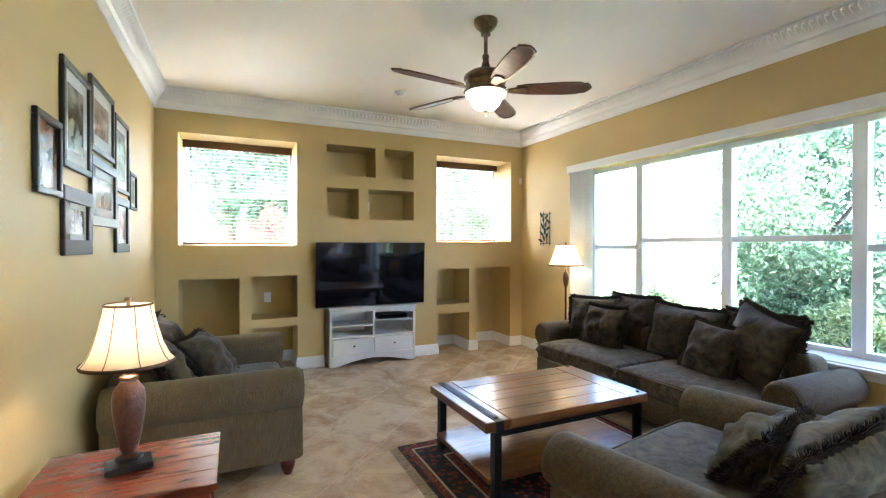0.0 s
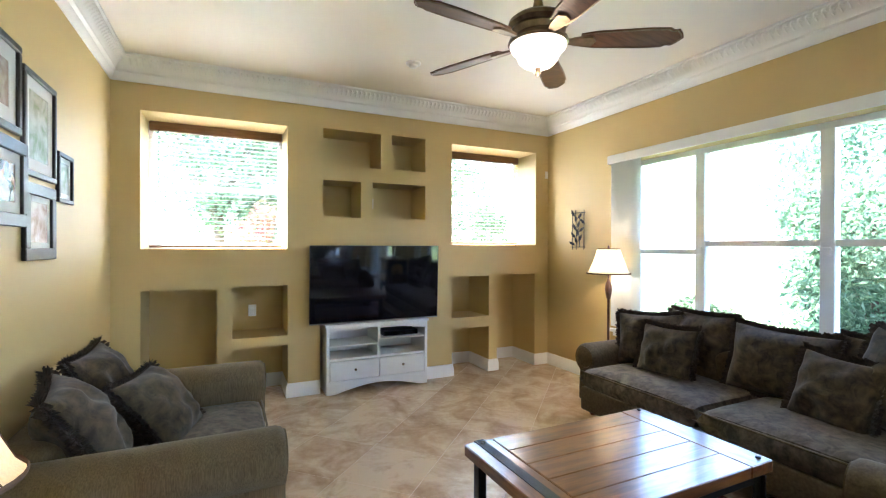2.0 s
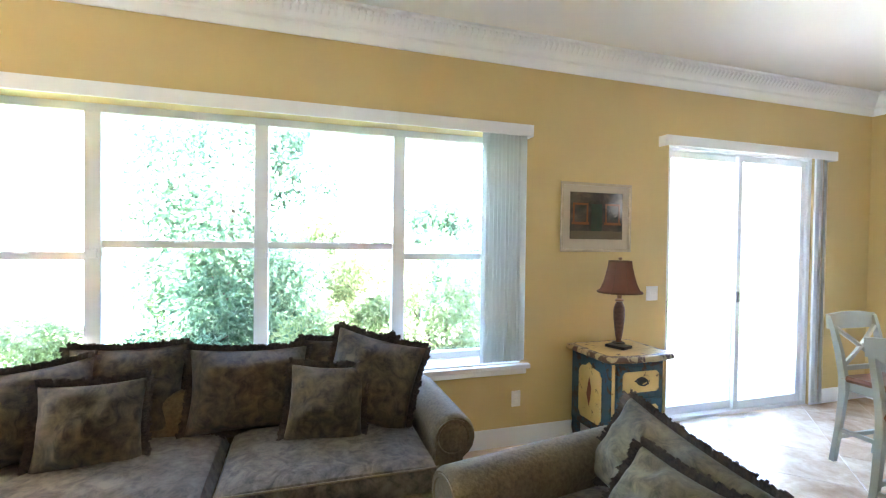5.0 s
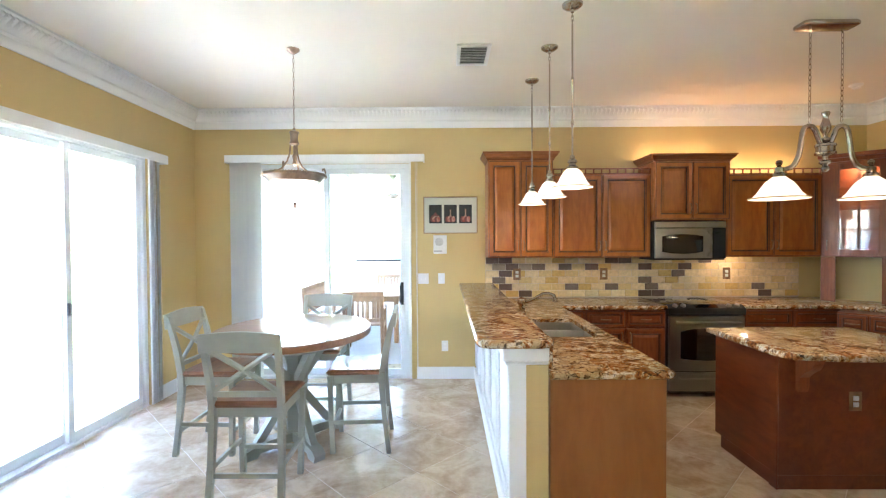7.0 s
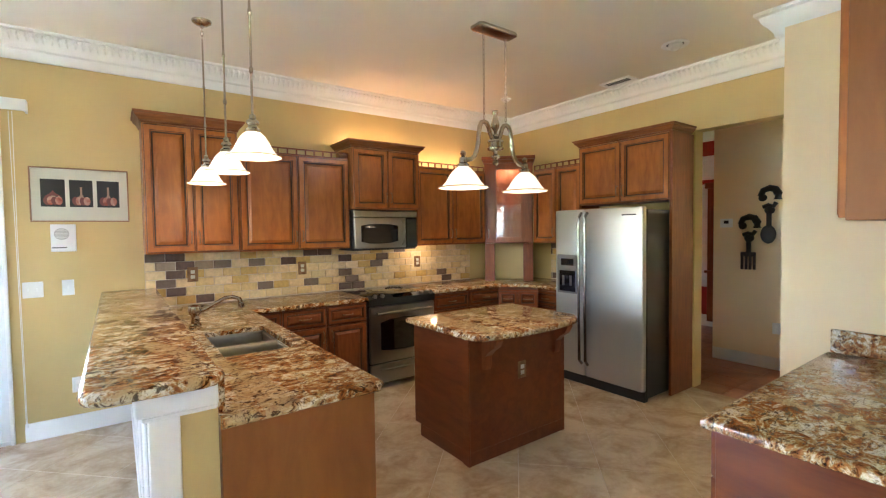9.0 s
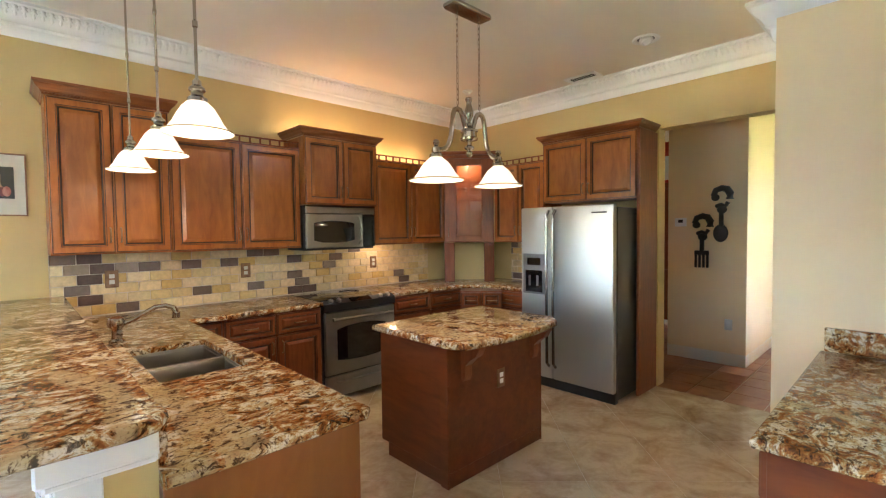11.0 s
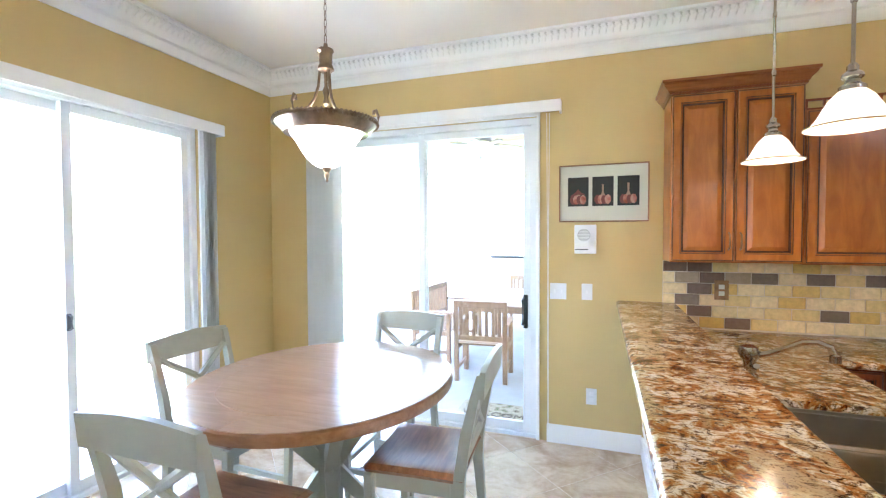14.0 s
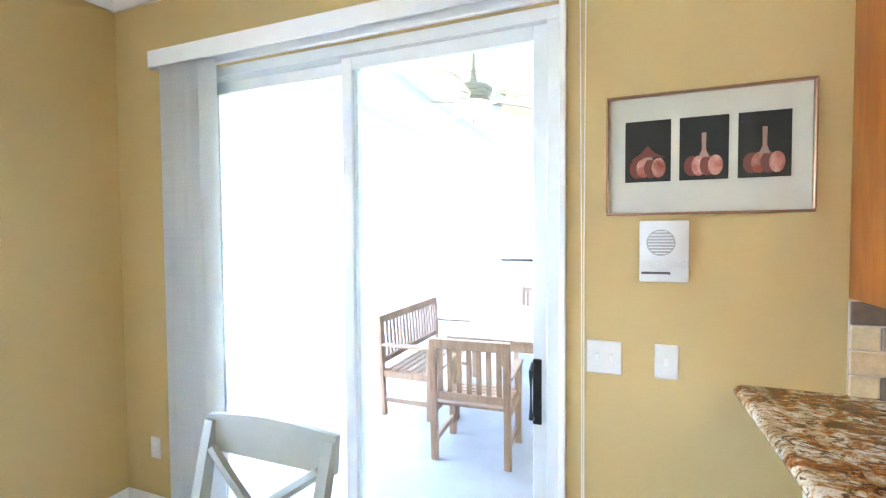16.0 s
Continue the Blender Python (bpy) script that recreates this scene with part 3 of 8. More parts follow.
# ---- kitchen ----
GLAZE = wood("mid-brown glazed moulding", (0.17, 0.052, 0.014), (0.29, 0.098, 0.026), 0.38, "x", 5.0, 9, 0.05, 0.12)
GROOVE = plain("dark brown glaze", (0.062, 0.020, 0.008), 0.45, vary=0.3, scale=20, relief=0.05)


def panel_mesh(name, w, h, face, groove):
    """A raised-panel front, w wide and h high from the origin, standing out along -y."""
    k = min(1.0, min(w, h) / 0.25)
    loops = [(0, 0), (0, 0.014), (0.003, 0.018), (0.008, 0.018), (0.011, 0.022), (0.046 * k, 0.022), (0.049 * k, 0.015), (0.055 * k, 0.015), (0.060 * k, 0.006), (0.066 * k, 0.006), (0.090 * k, 0.018), (0.093 * k, 0.018)]
    bm = bmesh.new()
    rings = []
    for i, o in loops:
        rings.append([bm.verts.new(p) for p in ((i, -o, i), (w - i, -o, i), (w - i, -o, h - i), (i, -o, h - i))])
    for n, (a, b) in enumerate(zip(rings, rings[1:])):
        for j in range(4):
            f = bm.faces.new((a[j], a[(j + 1) % 4], b[(j + 1) % 4], b[j]))
            f.material_index = 1 if n in (2, 5, 7, 8) else 0
    bm.faces.new(rings[-1])
    bm.faces.new(rings[0])
    me = mesh_of(name, bm, face, False)
    me.materials.append(groove)
    return me


def pull(x, z, upright=True, y=-0.02):
    d = [(0, 0.05), (-0.022, 0.043), (-0.028, 0.02), (-0.03, 0), (-0.028, -0.02), (-0.022, -0.043), (0, -0.05)]
    return tube([(x, y + a, z + b) if upright else (x + b, y + a, z) for a, b in d], 0.0055, 6)


def cabinet(name, m, w, d, h, fronts, label, face=CAB, crown_h=0.0, rail=False, toe=0.0, side=None, group="kitchen cabinets"):
    """x to the right for one who faces it, back at y = 0, front at y = -d, foot at z = 0.
    fronts: (x0, x1, z0, z1, x and z of the pull, upright)."""
    c = thing(name, m, label, "cabinet", group)
    spec = [(0, w, -d, 0, toe, h)]
    if toe:
        spec.append((0, w, -d + 0.07, 0, 0, toe))
    part("body", boxes(*spec, bev=0.002), side or face, c)
    for x0, x1, z0, z1, hx, hz, upright in fronts:
        f = part("drawer" if not upright else "door", panel_mesh("front", x1 - x0, z1 - z0, face, GROOVE), face, c)
        f.location = (x0, -d - 0.001, z0)
        hd = part("handle", pull(hx - x0, hz - z0, upright), BRONZE, f, "aged bronze pull")
    if crown_h:
        k = crown_h / 0.085
        prof = [(0, 0), (-0.010, 0.0), (-0.010, 0.014 * k), (-0.018, 0.016 * k), (-0.018, 0.024 * k), (-0.026, 0.034 * k), (-0.040, 0.046 * k), (-0.046, 0.058 * k), (-0.046, 0.064 * k), (-0.056, 0.068 * k), (-0.056, crown_h), (0, crown_h)]
        bm = bmesh.new()
        rings = []
        for px, py, sx, sy in ((0, 0, 1, 0), (0, -d, 1, 1), (w, -d, -1, 1), (w, 0, -1, 0)):
            rings.append([bm.verts.new((px + o * sx, py + o * sy, h + z)) for o, z in prof])
        for a, b in zip(rings, rings[1:]):
            for k in range(len(prof)):
                bm.faces.new((a[k], a[(k + 1) % len(prof)], b[(k + 1) % len(prof)], b[k]))
        bm.faces.new(rings[0])
        bm.faces.new(rings[-1])
        part("crown", bm, GLAZE if face is CAB else face, c, smooth=False)
        rope = bmesh.new()
        n = int(w / 0.018)
        for i in range(n):
            x = (i + 0.5) * w / n
            tube([(x - 0.007, -d - 0.014, h + 0.002), (x + 0.007, -d - 0.017, h + 0.014)], 0.006, 4, rope)
        part("rope_moulding", rope, CABDARK, c)
    if rail:
        n = max(2, int(w / 0.085))
        spec = [(0, w, -d, -d + 0.014, h + 0.05, h + 0.062), (0, w, -d, -d + 0.014, h, h + 0.010)]
        for i in range(n + 1):
            x = i * (w - 0.012) / n
            spec.append((x, x + 0.012, -d + 0.001, -d + 0.013, h + 0.010, h + 0.05))
        part("gallery_rail", boxes(*spec), CABDARK, c)
    return c


def pair(w, h, z_pull, gap=0.006):
    m = w / 2
    return [(gap, m - 0.002, 0.008, h - 0.008, m - 0.03, z_pull, True), (m + 0.002, w - gap, 0.008, h - 0.008, m + 0.03, z_pull, True)]


UP = "glazed brown maple wall cabinet with raised-panel doors"
cabinet("wall_cabinet", pose(1.435, SOUTH, 1.39, 0, 0, FACE_S), 0.69, 0.33, 1.03, pair(0.69, 1.03, 0.13), UP + " and a crown", crown_h=0.085)
cabinet("wall_cabinet", pose(0.742, SOUTH, 1.385, 0, 0, FACE_S), 1.03, 0.32, 0.885, pair(1.03, 0.885, 0.13), UP + " and a gallery rail", rail=True)
cabinet("wall_cabinet", pose(-0.29, SOUTH, 1.775, 0, 0, FACE_S), 0.78, 0.40, 0.61, pair(0.78, 0.61, 0.12), UP + " above the microwave", crown_h=0.075)
cabinet("wall_cabinet", pose(-1.073, SOUTH, 1.385, 0, 0, FACE_S), 1.01, 0.32, 0.875, pair(1.01, 0.875, 0.13), UP + " and a gallery rail", rail=True)
cabinet("wall_cabinet", pose(KWEST, -2.325, 1.385, 0, 0, FACE_W), 0.70, 0.32, 0.875, pair(0.70, 0.875, 0.13), UP + " and a gallery rail", rail=True)
cabinet("wall_cabinet", pose(KWEST, -1.622, 1.80, 0, 0, FACE_W), 1.0, 0.36, 0.62, pair(1.0, 0.62, 0.12), UP + " above the refrigerator", crown_h=0.075)
# Maple panel in CABDARK, so the shade here is part of its colour.
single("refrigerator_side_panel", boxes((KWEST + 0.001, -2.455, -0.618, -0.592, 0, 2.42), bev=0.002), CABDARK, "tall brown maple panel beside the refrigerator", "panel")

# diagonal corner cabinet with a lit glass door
# Corner cabinet and niche take CABDARK, their shade painted into the maple.
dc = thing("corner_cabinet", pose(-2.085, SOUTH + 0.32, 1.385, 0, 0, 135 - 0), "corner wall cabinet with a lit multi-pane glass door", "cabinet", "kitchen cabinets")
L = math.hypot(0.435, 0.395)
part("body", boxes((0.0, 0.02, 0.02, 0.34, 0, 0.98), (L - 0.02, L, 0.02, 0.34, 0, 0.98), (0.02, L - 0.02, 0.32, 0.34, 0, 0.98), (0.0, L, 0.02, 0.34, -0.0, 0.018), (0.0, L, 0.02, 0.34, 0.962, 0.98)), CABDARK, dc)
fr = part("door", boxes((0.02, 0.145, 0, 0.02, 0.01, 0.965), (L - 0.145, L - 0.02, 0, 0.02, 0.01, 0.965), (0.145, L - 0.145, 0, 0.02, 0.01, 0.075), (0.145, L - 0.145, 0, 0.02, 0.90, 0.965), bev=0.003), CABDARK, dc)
part("muntin", boxes((L / 2 - 0.011, L / 2 + 0.011, -0.003, 0.018, 0.075, 0.90)), CABDARK, fr)
for z in (0.28, 0.49, 0.70):
    part("muntin", boxes((0.145, L - 0.145, -0.002, 0.017, z - 0.011, z + 0.011)), CABDARK, fr)
for z in (0.32, 0.63):
    pane_at("shelf", dc, 0.03, L - 0.03, 0.05, 0.31, z, z + 0.008)
part("crown", boxes((-0.03, L + 0.03, -0.05, 0.34, 1.02, 1.06), (-0.012, L + 0.012, -0.02, 0.34, 0.98, 1.02), bev=0.008, seg=2), CABDARK, dc)
part("handle", pull(0.05, 0.12, True, 0.0), BRONZE, dc)
lamp_at("corner_cabinet_lamp", -2.42, -2.65, 2.325, 0.15, (1, 0.66, 0.34), 0.02)
dp = part("pane", boxes((0.145, L - 0.145, 0.009, 0.012, 0.075, 0.90)), SEEDED, fr)
dp.visible_shadow = False
cn = thing("corner_niche", pose(-2.085, SOUTH + 0.32, 0.921, 0, 0, 135), "open wooden corner niche on the granite counter", "niche")
for x in (0.0, L - 0.12):
    part("post", boxes((x, x + 0.12, 0.0, 0.03, 0, 0.462), bev=0.003), CABDARK, cn)
part("side", boxes((0.0, 0.012, 0.03, 0.26, 0, 0.462)), CABDARK, cn)
part("side", boxes((L - 0.012, L, 0.03, 0.26, 0, 0.462)), CABDARK, cn)
part("back_panel", boxes((0.012, L - 0.012, 0.26, 0.275, 0, 0.462)), WALL, cn, "painted back wall")

# base cabinets
DOWN = "glazed brown maple base cabinet with drawers over doors"


def drawers_over(w, n):
    out = []
    for i in range(n):
        a, b = i * w / n + 0.006, (i + 1) * w / n - 0.006
        out.append((a, b, 0.70, 0.865, (a + b) / 2, 0.782, False))
        hx = b - 0.035 if i % 2 == 0 else a + 0.035
        out.append((a, b, 0.115, 0.69, hx, 0.60, True))
    return out


# CABDARK puts the shade on these lower maple fronts into the colour.
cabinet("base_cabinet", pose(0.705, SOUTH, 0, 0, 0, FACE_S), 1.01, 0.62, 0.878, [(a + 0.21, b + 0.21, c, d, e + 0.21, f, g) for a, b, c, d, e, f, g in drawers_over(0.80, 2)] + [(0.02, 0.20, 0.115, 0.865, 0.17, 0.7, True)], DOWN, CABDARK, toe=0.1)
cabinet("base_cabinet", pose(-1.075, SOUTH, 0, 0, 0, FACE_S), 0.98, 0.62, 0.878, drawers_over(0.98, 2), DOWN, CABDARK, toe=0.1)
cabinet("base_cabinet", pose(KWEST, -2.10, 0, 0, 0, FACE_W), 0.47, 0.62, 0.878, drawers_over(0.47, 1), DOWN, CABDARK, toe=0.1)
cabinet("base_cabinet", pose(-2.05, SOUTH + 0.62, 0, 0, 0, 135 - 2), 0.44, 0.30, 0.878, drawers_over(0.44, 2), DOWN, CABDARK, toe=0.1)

# peninsula: sink base, pony wall and bar
pb = thing("sink_base_cabinet", pose(0.78, -0.17, 0, 0, 0, 0), "plain maple peninsula cabinet under the sink counter", "cabinet", "kitchen cabinets")
part("body", boxes((0, 0.575, -2.24, 0, 0.1, 0.64), (0.06, 0.575, -2.24, 0, 0, 0.1), bev=0.002), SIDEPANEL, pb)
part("end_panel", boxes((-0.004, 0.578, -0.02, 0.004, 0.0, 0.878), bev=0.002), SIDEPANEL, pb)
part("front_rail", boxes((0, 0.02, -2.24, -0.02, 0.64, 0.878)), SIDEPANEL, pb)
part("back_rail", boxes((0.55, 0.575, -2.24, -0.02, 0.64, 0.878)), SIDEPANEL, pb)
for i in range(4):
    f = part("door", panel_mesh("front", 0.5, 0.74, CABDARK, GROOVE), CABDARK, pb)
    f.matrix_basis = pose(-0.001, -0.10 - i * 0.53, 0.12, 0, 0, -90)
setting("wall_pony", boxes((1.36, 1.535, -3.05, -0.20, 0, 1.046)), WALL, "low mustard yellow wall under the breakfast bar")
wain = setting("trim_pony_panels", boxes((1.536, 1.546, -3.03, -0.20, 0.0, 1.046)), TRIM, "white panelled face of the low bar wall")
for i in range(5):
    a = -0.27 - i * 0.555
    part("panel_frame", boxes((1.546, 1.562, a - 0.48, a, 0.20, 0.24), (1.546, 1.562, a - 0.48, a, 0.90, 0.94), (1.546, 1.562, a - 0.04, a, 0.24, 0.90), (1.546, 1.562, a - 0.48, a - 0.44, 0.24, 0.90), bev=0.005), TRIM, wain)
part("base_rail", boxes((1.546, 1.566, -3.03, -0.20, 0, 0.13), bev=0.004), TRIM, wain)
part("corner_post", boxes((1.475, 1.566, -0.199, -0.185, 0, 0.96), bev=0.004), TRIM, wain)
part("end_cap", boxes((1.362, 1.60, -0.199, -0.165, 0.965, 1.045), (1.362, 1.585, -0.199, -0.18, 0.945, 0.965), bev=0.006), TRIM, wain)


def slab(outline, z0, z1, bev=0.014):
    bm = extrude(outline, "z", z0, z1)
    bmesh.ops.recalc_face_normals(bm, faces=bm.faces)
    bmesh.ops.bevel(bm, geom=[e for e in bm.edges if abs(e.verts[0].co.z - e.verts[1].co.z) < 1e-4], offset=bev, segments=3, profile=0.5, affect="EDGES")
    return bm


bar = thing("breakfast_bar", pose(0, 0, 1.049), "polished brown and cream granite breakfast bar top", "worktop")
part("slab", extrude([(1.36, -3.045), (1.714, -3.045), (1.714, -0.135), (1.668, -0.091), (1.415, -0.091), (1.366, -0.135)], "z", 0.0, 0.043), GRANITE, bar, smooth=False)
part("rounded_edge", tube([(1.714, -3.04, 0.0215), (1.714, -0.16, 0.0215), (1.708, -0.127, 0.0215), (1.692, -0.105, 0.0215), (1.662, -0.093, 0.0215), (1.42, -0.092, 0.0215), (1.385, -0.105, 0.0215), (1.367, -0.14, 0.0215), (1.366, -0.20, 0.0215)], 0.0213, 12), GRANITE, bar)
ct = thing("peninsula_worktop", pose(0, 0, 0), "polished brown and cream granite counter with sink cut-out", "worktop")
SX0, SX1, SY0, SY1 = 0.84, 1.20, -1.66, -0.97
for s in ((0.75, 1.36, SY1, -0.155), (0.75, SX0, SY0, SY1), (SX1, 1.36, SY0, SY1), (0.75, 1.36, -3.05, SY0), (-0.305, 0.75, -3.05, -2.40)):
    part("slab", boxes((*s, 0.88, 0.92)), GRANITE, ct, smooth=False)
part("rounded_edge", tube([(-0.305, -2.40, 0.90), (0.74, -2.40, 0.90), (0.75, -2.39, 0.90), (0.75, -0.17, 0.90), (0.765, -0.155, 0.90), (1.355, -0.155, 0.90)], 0.0205, 10), GRANITE, ct)
single("worktop", slab([(-1.07, -3.048), (-1.07, -2.395), (-1.98, -2.395), (-2.21, -2.12), (-2.21, -1.625), (-2.848, -1.625), (-2.848, -3.048)], 0.88, 0.92), GRANITE, "polished granite counter in the kitchen corner", "worktop")
single("bar_splash", boxes((1.335, 1.358, -3.04, -0.21, 0.921, 1.046)), GRANITE, "granite upstand behind the sink counter", "upstand")

sk = thing("sink", pose(0, 0, 0.88), "double-bowl stainless steel undermount sink", "sink")
for a, b in ((SY0 + 0.003, (SY0 + SY1) / 2 - 0.012), ((SY0 + SY1) / 2 + 0.012, SY1 - 0.003)):
    x0, x1 = SX0 + 0.003, SX1 - 0.003
    part("bowl", boxes((x0, x0 + 0.004, a, b, -0.19, 0.012), (x1 - 0.004, x1, a, b, -0.19, 0.012), (x0, x1, a, a + 0.004, -0.19, 0.012), (x0, x1, b - 0.004, b, -0.19, 0.012), (x0, x1, a, b, -0.194, -0.19)), SINKSTEEL, sk)
    part("drain", lathe([(0.0, -0.186), (0.04, -0.186), (0.045, -0.19)], 20, (x0 + x1) / 2, (a + b) / 2), NICKEL, sk)
part("divider", boxes((SX0 + 0.003, SX1 - 0.003, (SY0 + SY1) / 2 - 0.018, (SY0 + SY1) / 2 + 0.018, -0.08, 0.012), bev=0.009, seg=3), SINKSTEEL, sk)
part("flange", boxes((SX0 - 0.006, SX0 + 0.012, SY0, SY1, -0.004, -0.001), (SX1 - 0.012, SX1 + 0.006, SY0, SY1, -0.004, -0.001), (SX0, SX1, SY0 - 0.006, SY0 + 0.012, -0.004, -0.001), (SX0, SX1, SY1 - 0.012, SY1 + 0.006, -0.004, -0.001)), SINKSTEEL, sk)

fa = thing("faucet", pose(1.205, -1.955, 0.92, 0, 0, -23) @ Matrix.Diagonal((1.2, 1.2, 1, 1)), "brushed nickel kitchen faucet with a curved spout", "faucet")
part("base", lathe([(0.032, 0), (0.032, 0.01), (0.022, 0.02), (0.02, 0.06), (0.024, 0.075), (0.034, 0.09), (0.038, 0.11), (0.03, 0.135), (0.01, 0.145), (0.001, 0.146)]), NICKEL, fa)
part("spout", tube([(-0.02, 0, 0.10), (-0.06, 0.0, 0.115), (-0.11, 0.0, 0.15), (-0.16, 0.0, 0.185), (-0.20, 0.0, 0.19), (-0.235, 0.0, 0.175), (-0.245, 0, 0.14)], 0.013, 10), NICKEL, fa)
part("lever", tube([(0, 0, 0.05), (-0.03, 0.05, 0.055), (-0.035, 0.085, 0.075)], 0.007, 8, r_end=0.011), NICKEL, fa)
part("nozzle", lathe([(0.017, 0.115), (0.017, 0.145), (0.012, 0.15)], 16, -0.245, 0), NICKEL, fa)


def range_cooker():
    c = thing("range", pose(-0.312, SOUTH + 0.02, 0, 0, 0, FACE_S), "stainless steel range with a black glass top", "range")
    w = 0.75
    part("body", boxes((0, w, -0.62, 0, 0.05, 0.90), bev=0.004), BLACK, c)
    part("cooktop", boxes((-0.005, w + 0.005, -0.60, 0, 0.902, 0.925), bev=0.006, seg=2), BLACKGLASS, c, "black glass cooktop")
    for x, y, r in ((0.2, -0.42, 0.1), (0.55, -0.42, 0.08), (0.2, -0.16, 0.07), (0.55, -0.16, 0.1)):
        part("burner_ring", lathe([(r, 0.9255), (r, 0.9265), (r - 0.004, 0.9265), (r - 0.004, 0.9255)], 28, x, y), BURNER, c)
    bm = extrude([(-0.60, 0.925), (-0.66, 0.895), (-0.665, 0.83), (-0.60, 0.83)], "x", -0.003, w + 0.003)
    cp = part("control_panel", bm, BLACK, c)
    for x in (0.07, 0.15, 0.60, 0.68):
        kn = lathe([(0.024, 0), (0.022, 0.018), (0.016, 0.022), (0.001, 0.022)], 16)
        part("knob", moved(kn, pose(x, -0.632, 0.913, 27, 0, 0)), STEEL, cp)
    part("display", moved(boxes((-0.11, 0.11, -0.03, 0.03, 0, 0.003)), pose(w / 2, -0.632, 0.912, 27, 0, 0)), BLACKGLASS, cp)
    d = part("oven_door", boxes((0.005, w - 0.005, -0.66, -0.62, 0.27, 0.82), bev=0.006), STEEL, c)
    part("oven_window", extrude([(0.115, 0.40), (0.22, 0.383), (w / 2, 0.376), (w - 0.22, 0.383), (w - 0.115, 0.40), (w - 0.115, 0.665), (w - 0.22, 0.69), (w / 2, 0.70), (0.22, 0.69), (0.115, 0.665)], "y", -0.664, -0.659), BLACKGLASS, d, smooth=False)
    part("door_handle", joined(tube([(0.06, -0.70, 0.76), (w - 0.06, -0.70, 0.76)], 0.013, 10), boxes((0.07, 0.095, -0.70, -0.655, 0.75, 0.77), (w - 0.095, w - 0.07, -0.70, -0.655, 0.75, 0.77))), STEEL, d)
    dr = part("drawer", boxes((0.005, w - 0.005, -0.655, -0.62, 0.07, 0.255), bev=0.006), STEEL, c)
    part("drawer_handle", tube([(0.10, -0.66, 0.21), (0.14, -0.685, 0.205), (w - 0.14, -0.685, 0.205), (w - 0.10, -0.66, 0.21)], 0.011, 8), STEEL, dr)


BURNER = plain("grey burner print", (0.03, 0.03, 0.03), 0.2, relief=0)
range_cooker()

mw = thing("microwave_oven", pose(-0.30, SOUTH + 0.005, 1.357, 0, 0, FACE_S), "stainless steel microwave oven under the cabinet", "microwave")
part("body", boxes((0, 0.745, -0.36, 0, 0, 0.41), bev=0.004), BLACK, mw)
d = part("door", boxes((0.003, 0.60, -0.395, -0.361, 0.02, 0.335), bev=0.006), STEEL, mw)
part("door_window", slab([(0.075, 0.09), (0.16, 0.072), (0.285, 0.066), (0.41, 0.072), (0.50, 0.09), (0.50, 0.25), (0.41, 0.266), (0.285, 0.272), (0.16, 0.266), (0.075, 0.25)], 0.395, 0.399, 0.001), BLACKGLASS, d).matrix_basis = Matrix(((1, 0, 0, 0), (0, 0, -1, 0), (0, 1, 0, 0), (0, 0, 0, 1)))
part("door_handle", tube([(0.555, -0.395, 0.05), (0.555, -0.44, 0.09), (0.555, -0.445, 0.18), (0.555, -0.44, 0.27), (0.555, -0.395, 0.31)], 0.013, 10), STEEL, d)
part("control_panel", boxes((0.605, 0.742, -0.39, -0.361, 0.02, 0.335), bev=0.004), BLACKGLASS, mw)
part("vent_grille", boxes((0.003, 0.742, -0.392, -0.361, 0.34, 0.405), bev=0.006), STEEL, mw)


def refrigerator():
    f = thing("refrigerator", pose(-2.80, -1.605, 0, 0, 0, FACE_W), "side-by-side stainless steel refrigerator with a dispenser", "refrigerator")
    w = 0.965
    part("cabinet_body", boxes((0, w, -0.67, 0, 0.03, 1.71), bev=0.006), DARKGREY, f, "dark grey refrigerator side")
    a = part("freezer_door", boxes((0.004, 0.355, -0.735, -0.672, 0.10, 1.735), bev=0.012, seg=3), FRIDGE, f)
    b = part("refrigerator_door", boxes((0.365, w - 0.004, -0.735, -0.672, 0.10, 1.735), bev=0.012, seg=3), FRIDGE, f)
    for p, x in ((a, 0.325), (b, 0.395)):
        part("door_handle", tube([(x, -0.735, 0.22), (x, -0.775, 0.26), (x, -0.78, 0.95), (x, -0.78, 1.60), (x, -0.775, 1.66), (x, -0.735, 1.70)], 0.014, 10), FRIDGEGRIP, p, "dark steel door handle")
    di = part("dispenser", boxes((0.03, 0.285, -0.742, -0.733, 0.90, 1.29), bev=0.006), DISPENSER, a, "grey water and ice dispenser")
    part("dispenser_recess", boxes((0.06, 0.255, -0.745, -0.741, 0.92, 1.13), bev=0.003), BLACKGLASS, di)
    part("dispenser_display", boxes((0.08, 0.235, -0.745, -0.741, 1.18, 1.25), bev=0.002), BLACKGLASS, di)
    for x in (0.10, 0.19):
        part("dispenser_lever", boxes((x, x + 0.025, -0.752, -0.745, 0.98, 1.08), bev=0.003), STEEL, di)
    part("badge", boxes((0.76, 0.90, -0.738, -0.7345, 1.66, 1.672)), DARKGREY, b)
    part("kick_plate", boxes((0.004, w - 0.004, -0.70, -0.64, 0.0, 0.092), bev=0.006), BLACK, f)


DARKGREY = plain("dark grey enamel", (0.055, 0.055, 0.058), 0.42, 0.3, vary=0.06, scale=3, relief=0.05)
DISPENSER = plain("grey dispenser plastic", (0.20, 0.20, 0.205), 0.4, 0.2, vary=0.05, relief=0.03)
FRIDGE = plain("satin stainless steel", (0.54, 0.56, 0.54), 0.46, 1.0, vary=0.01, scale=1.5, grain=40, relief=0)
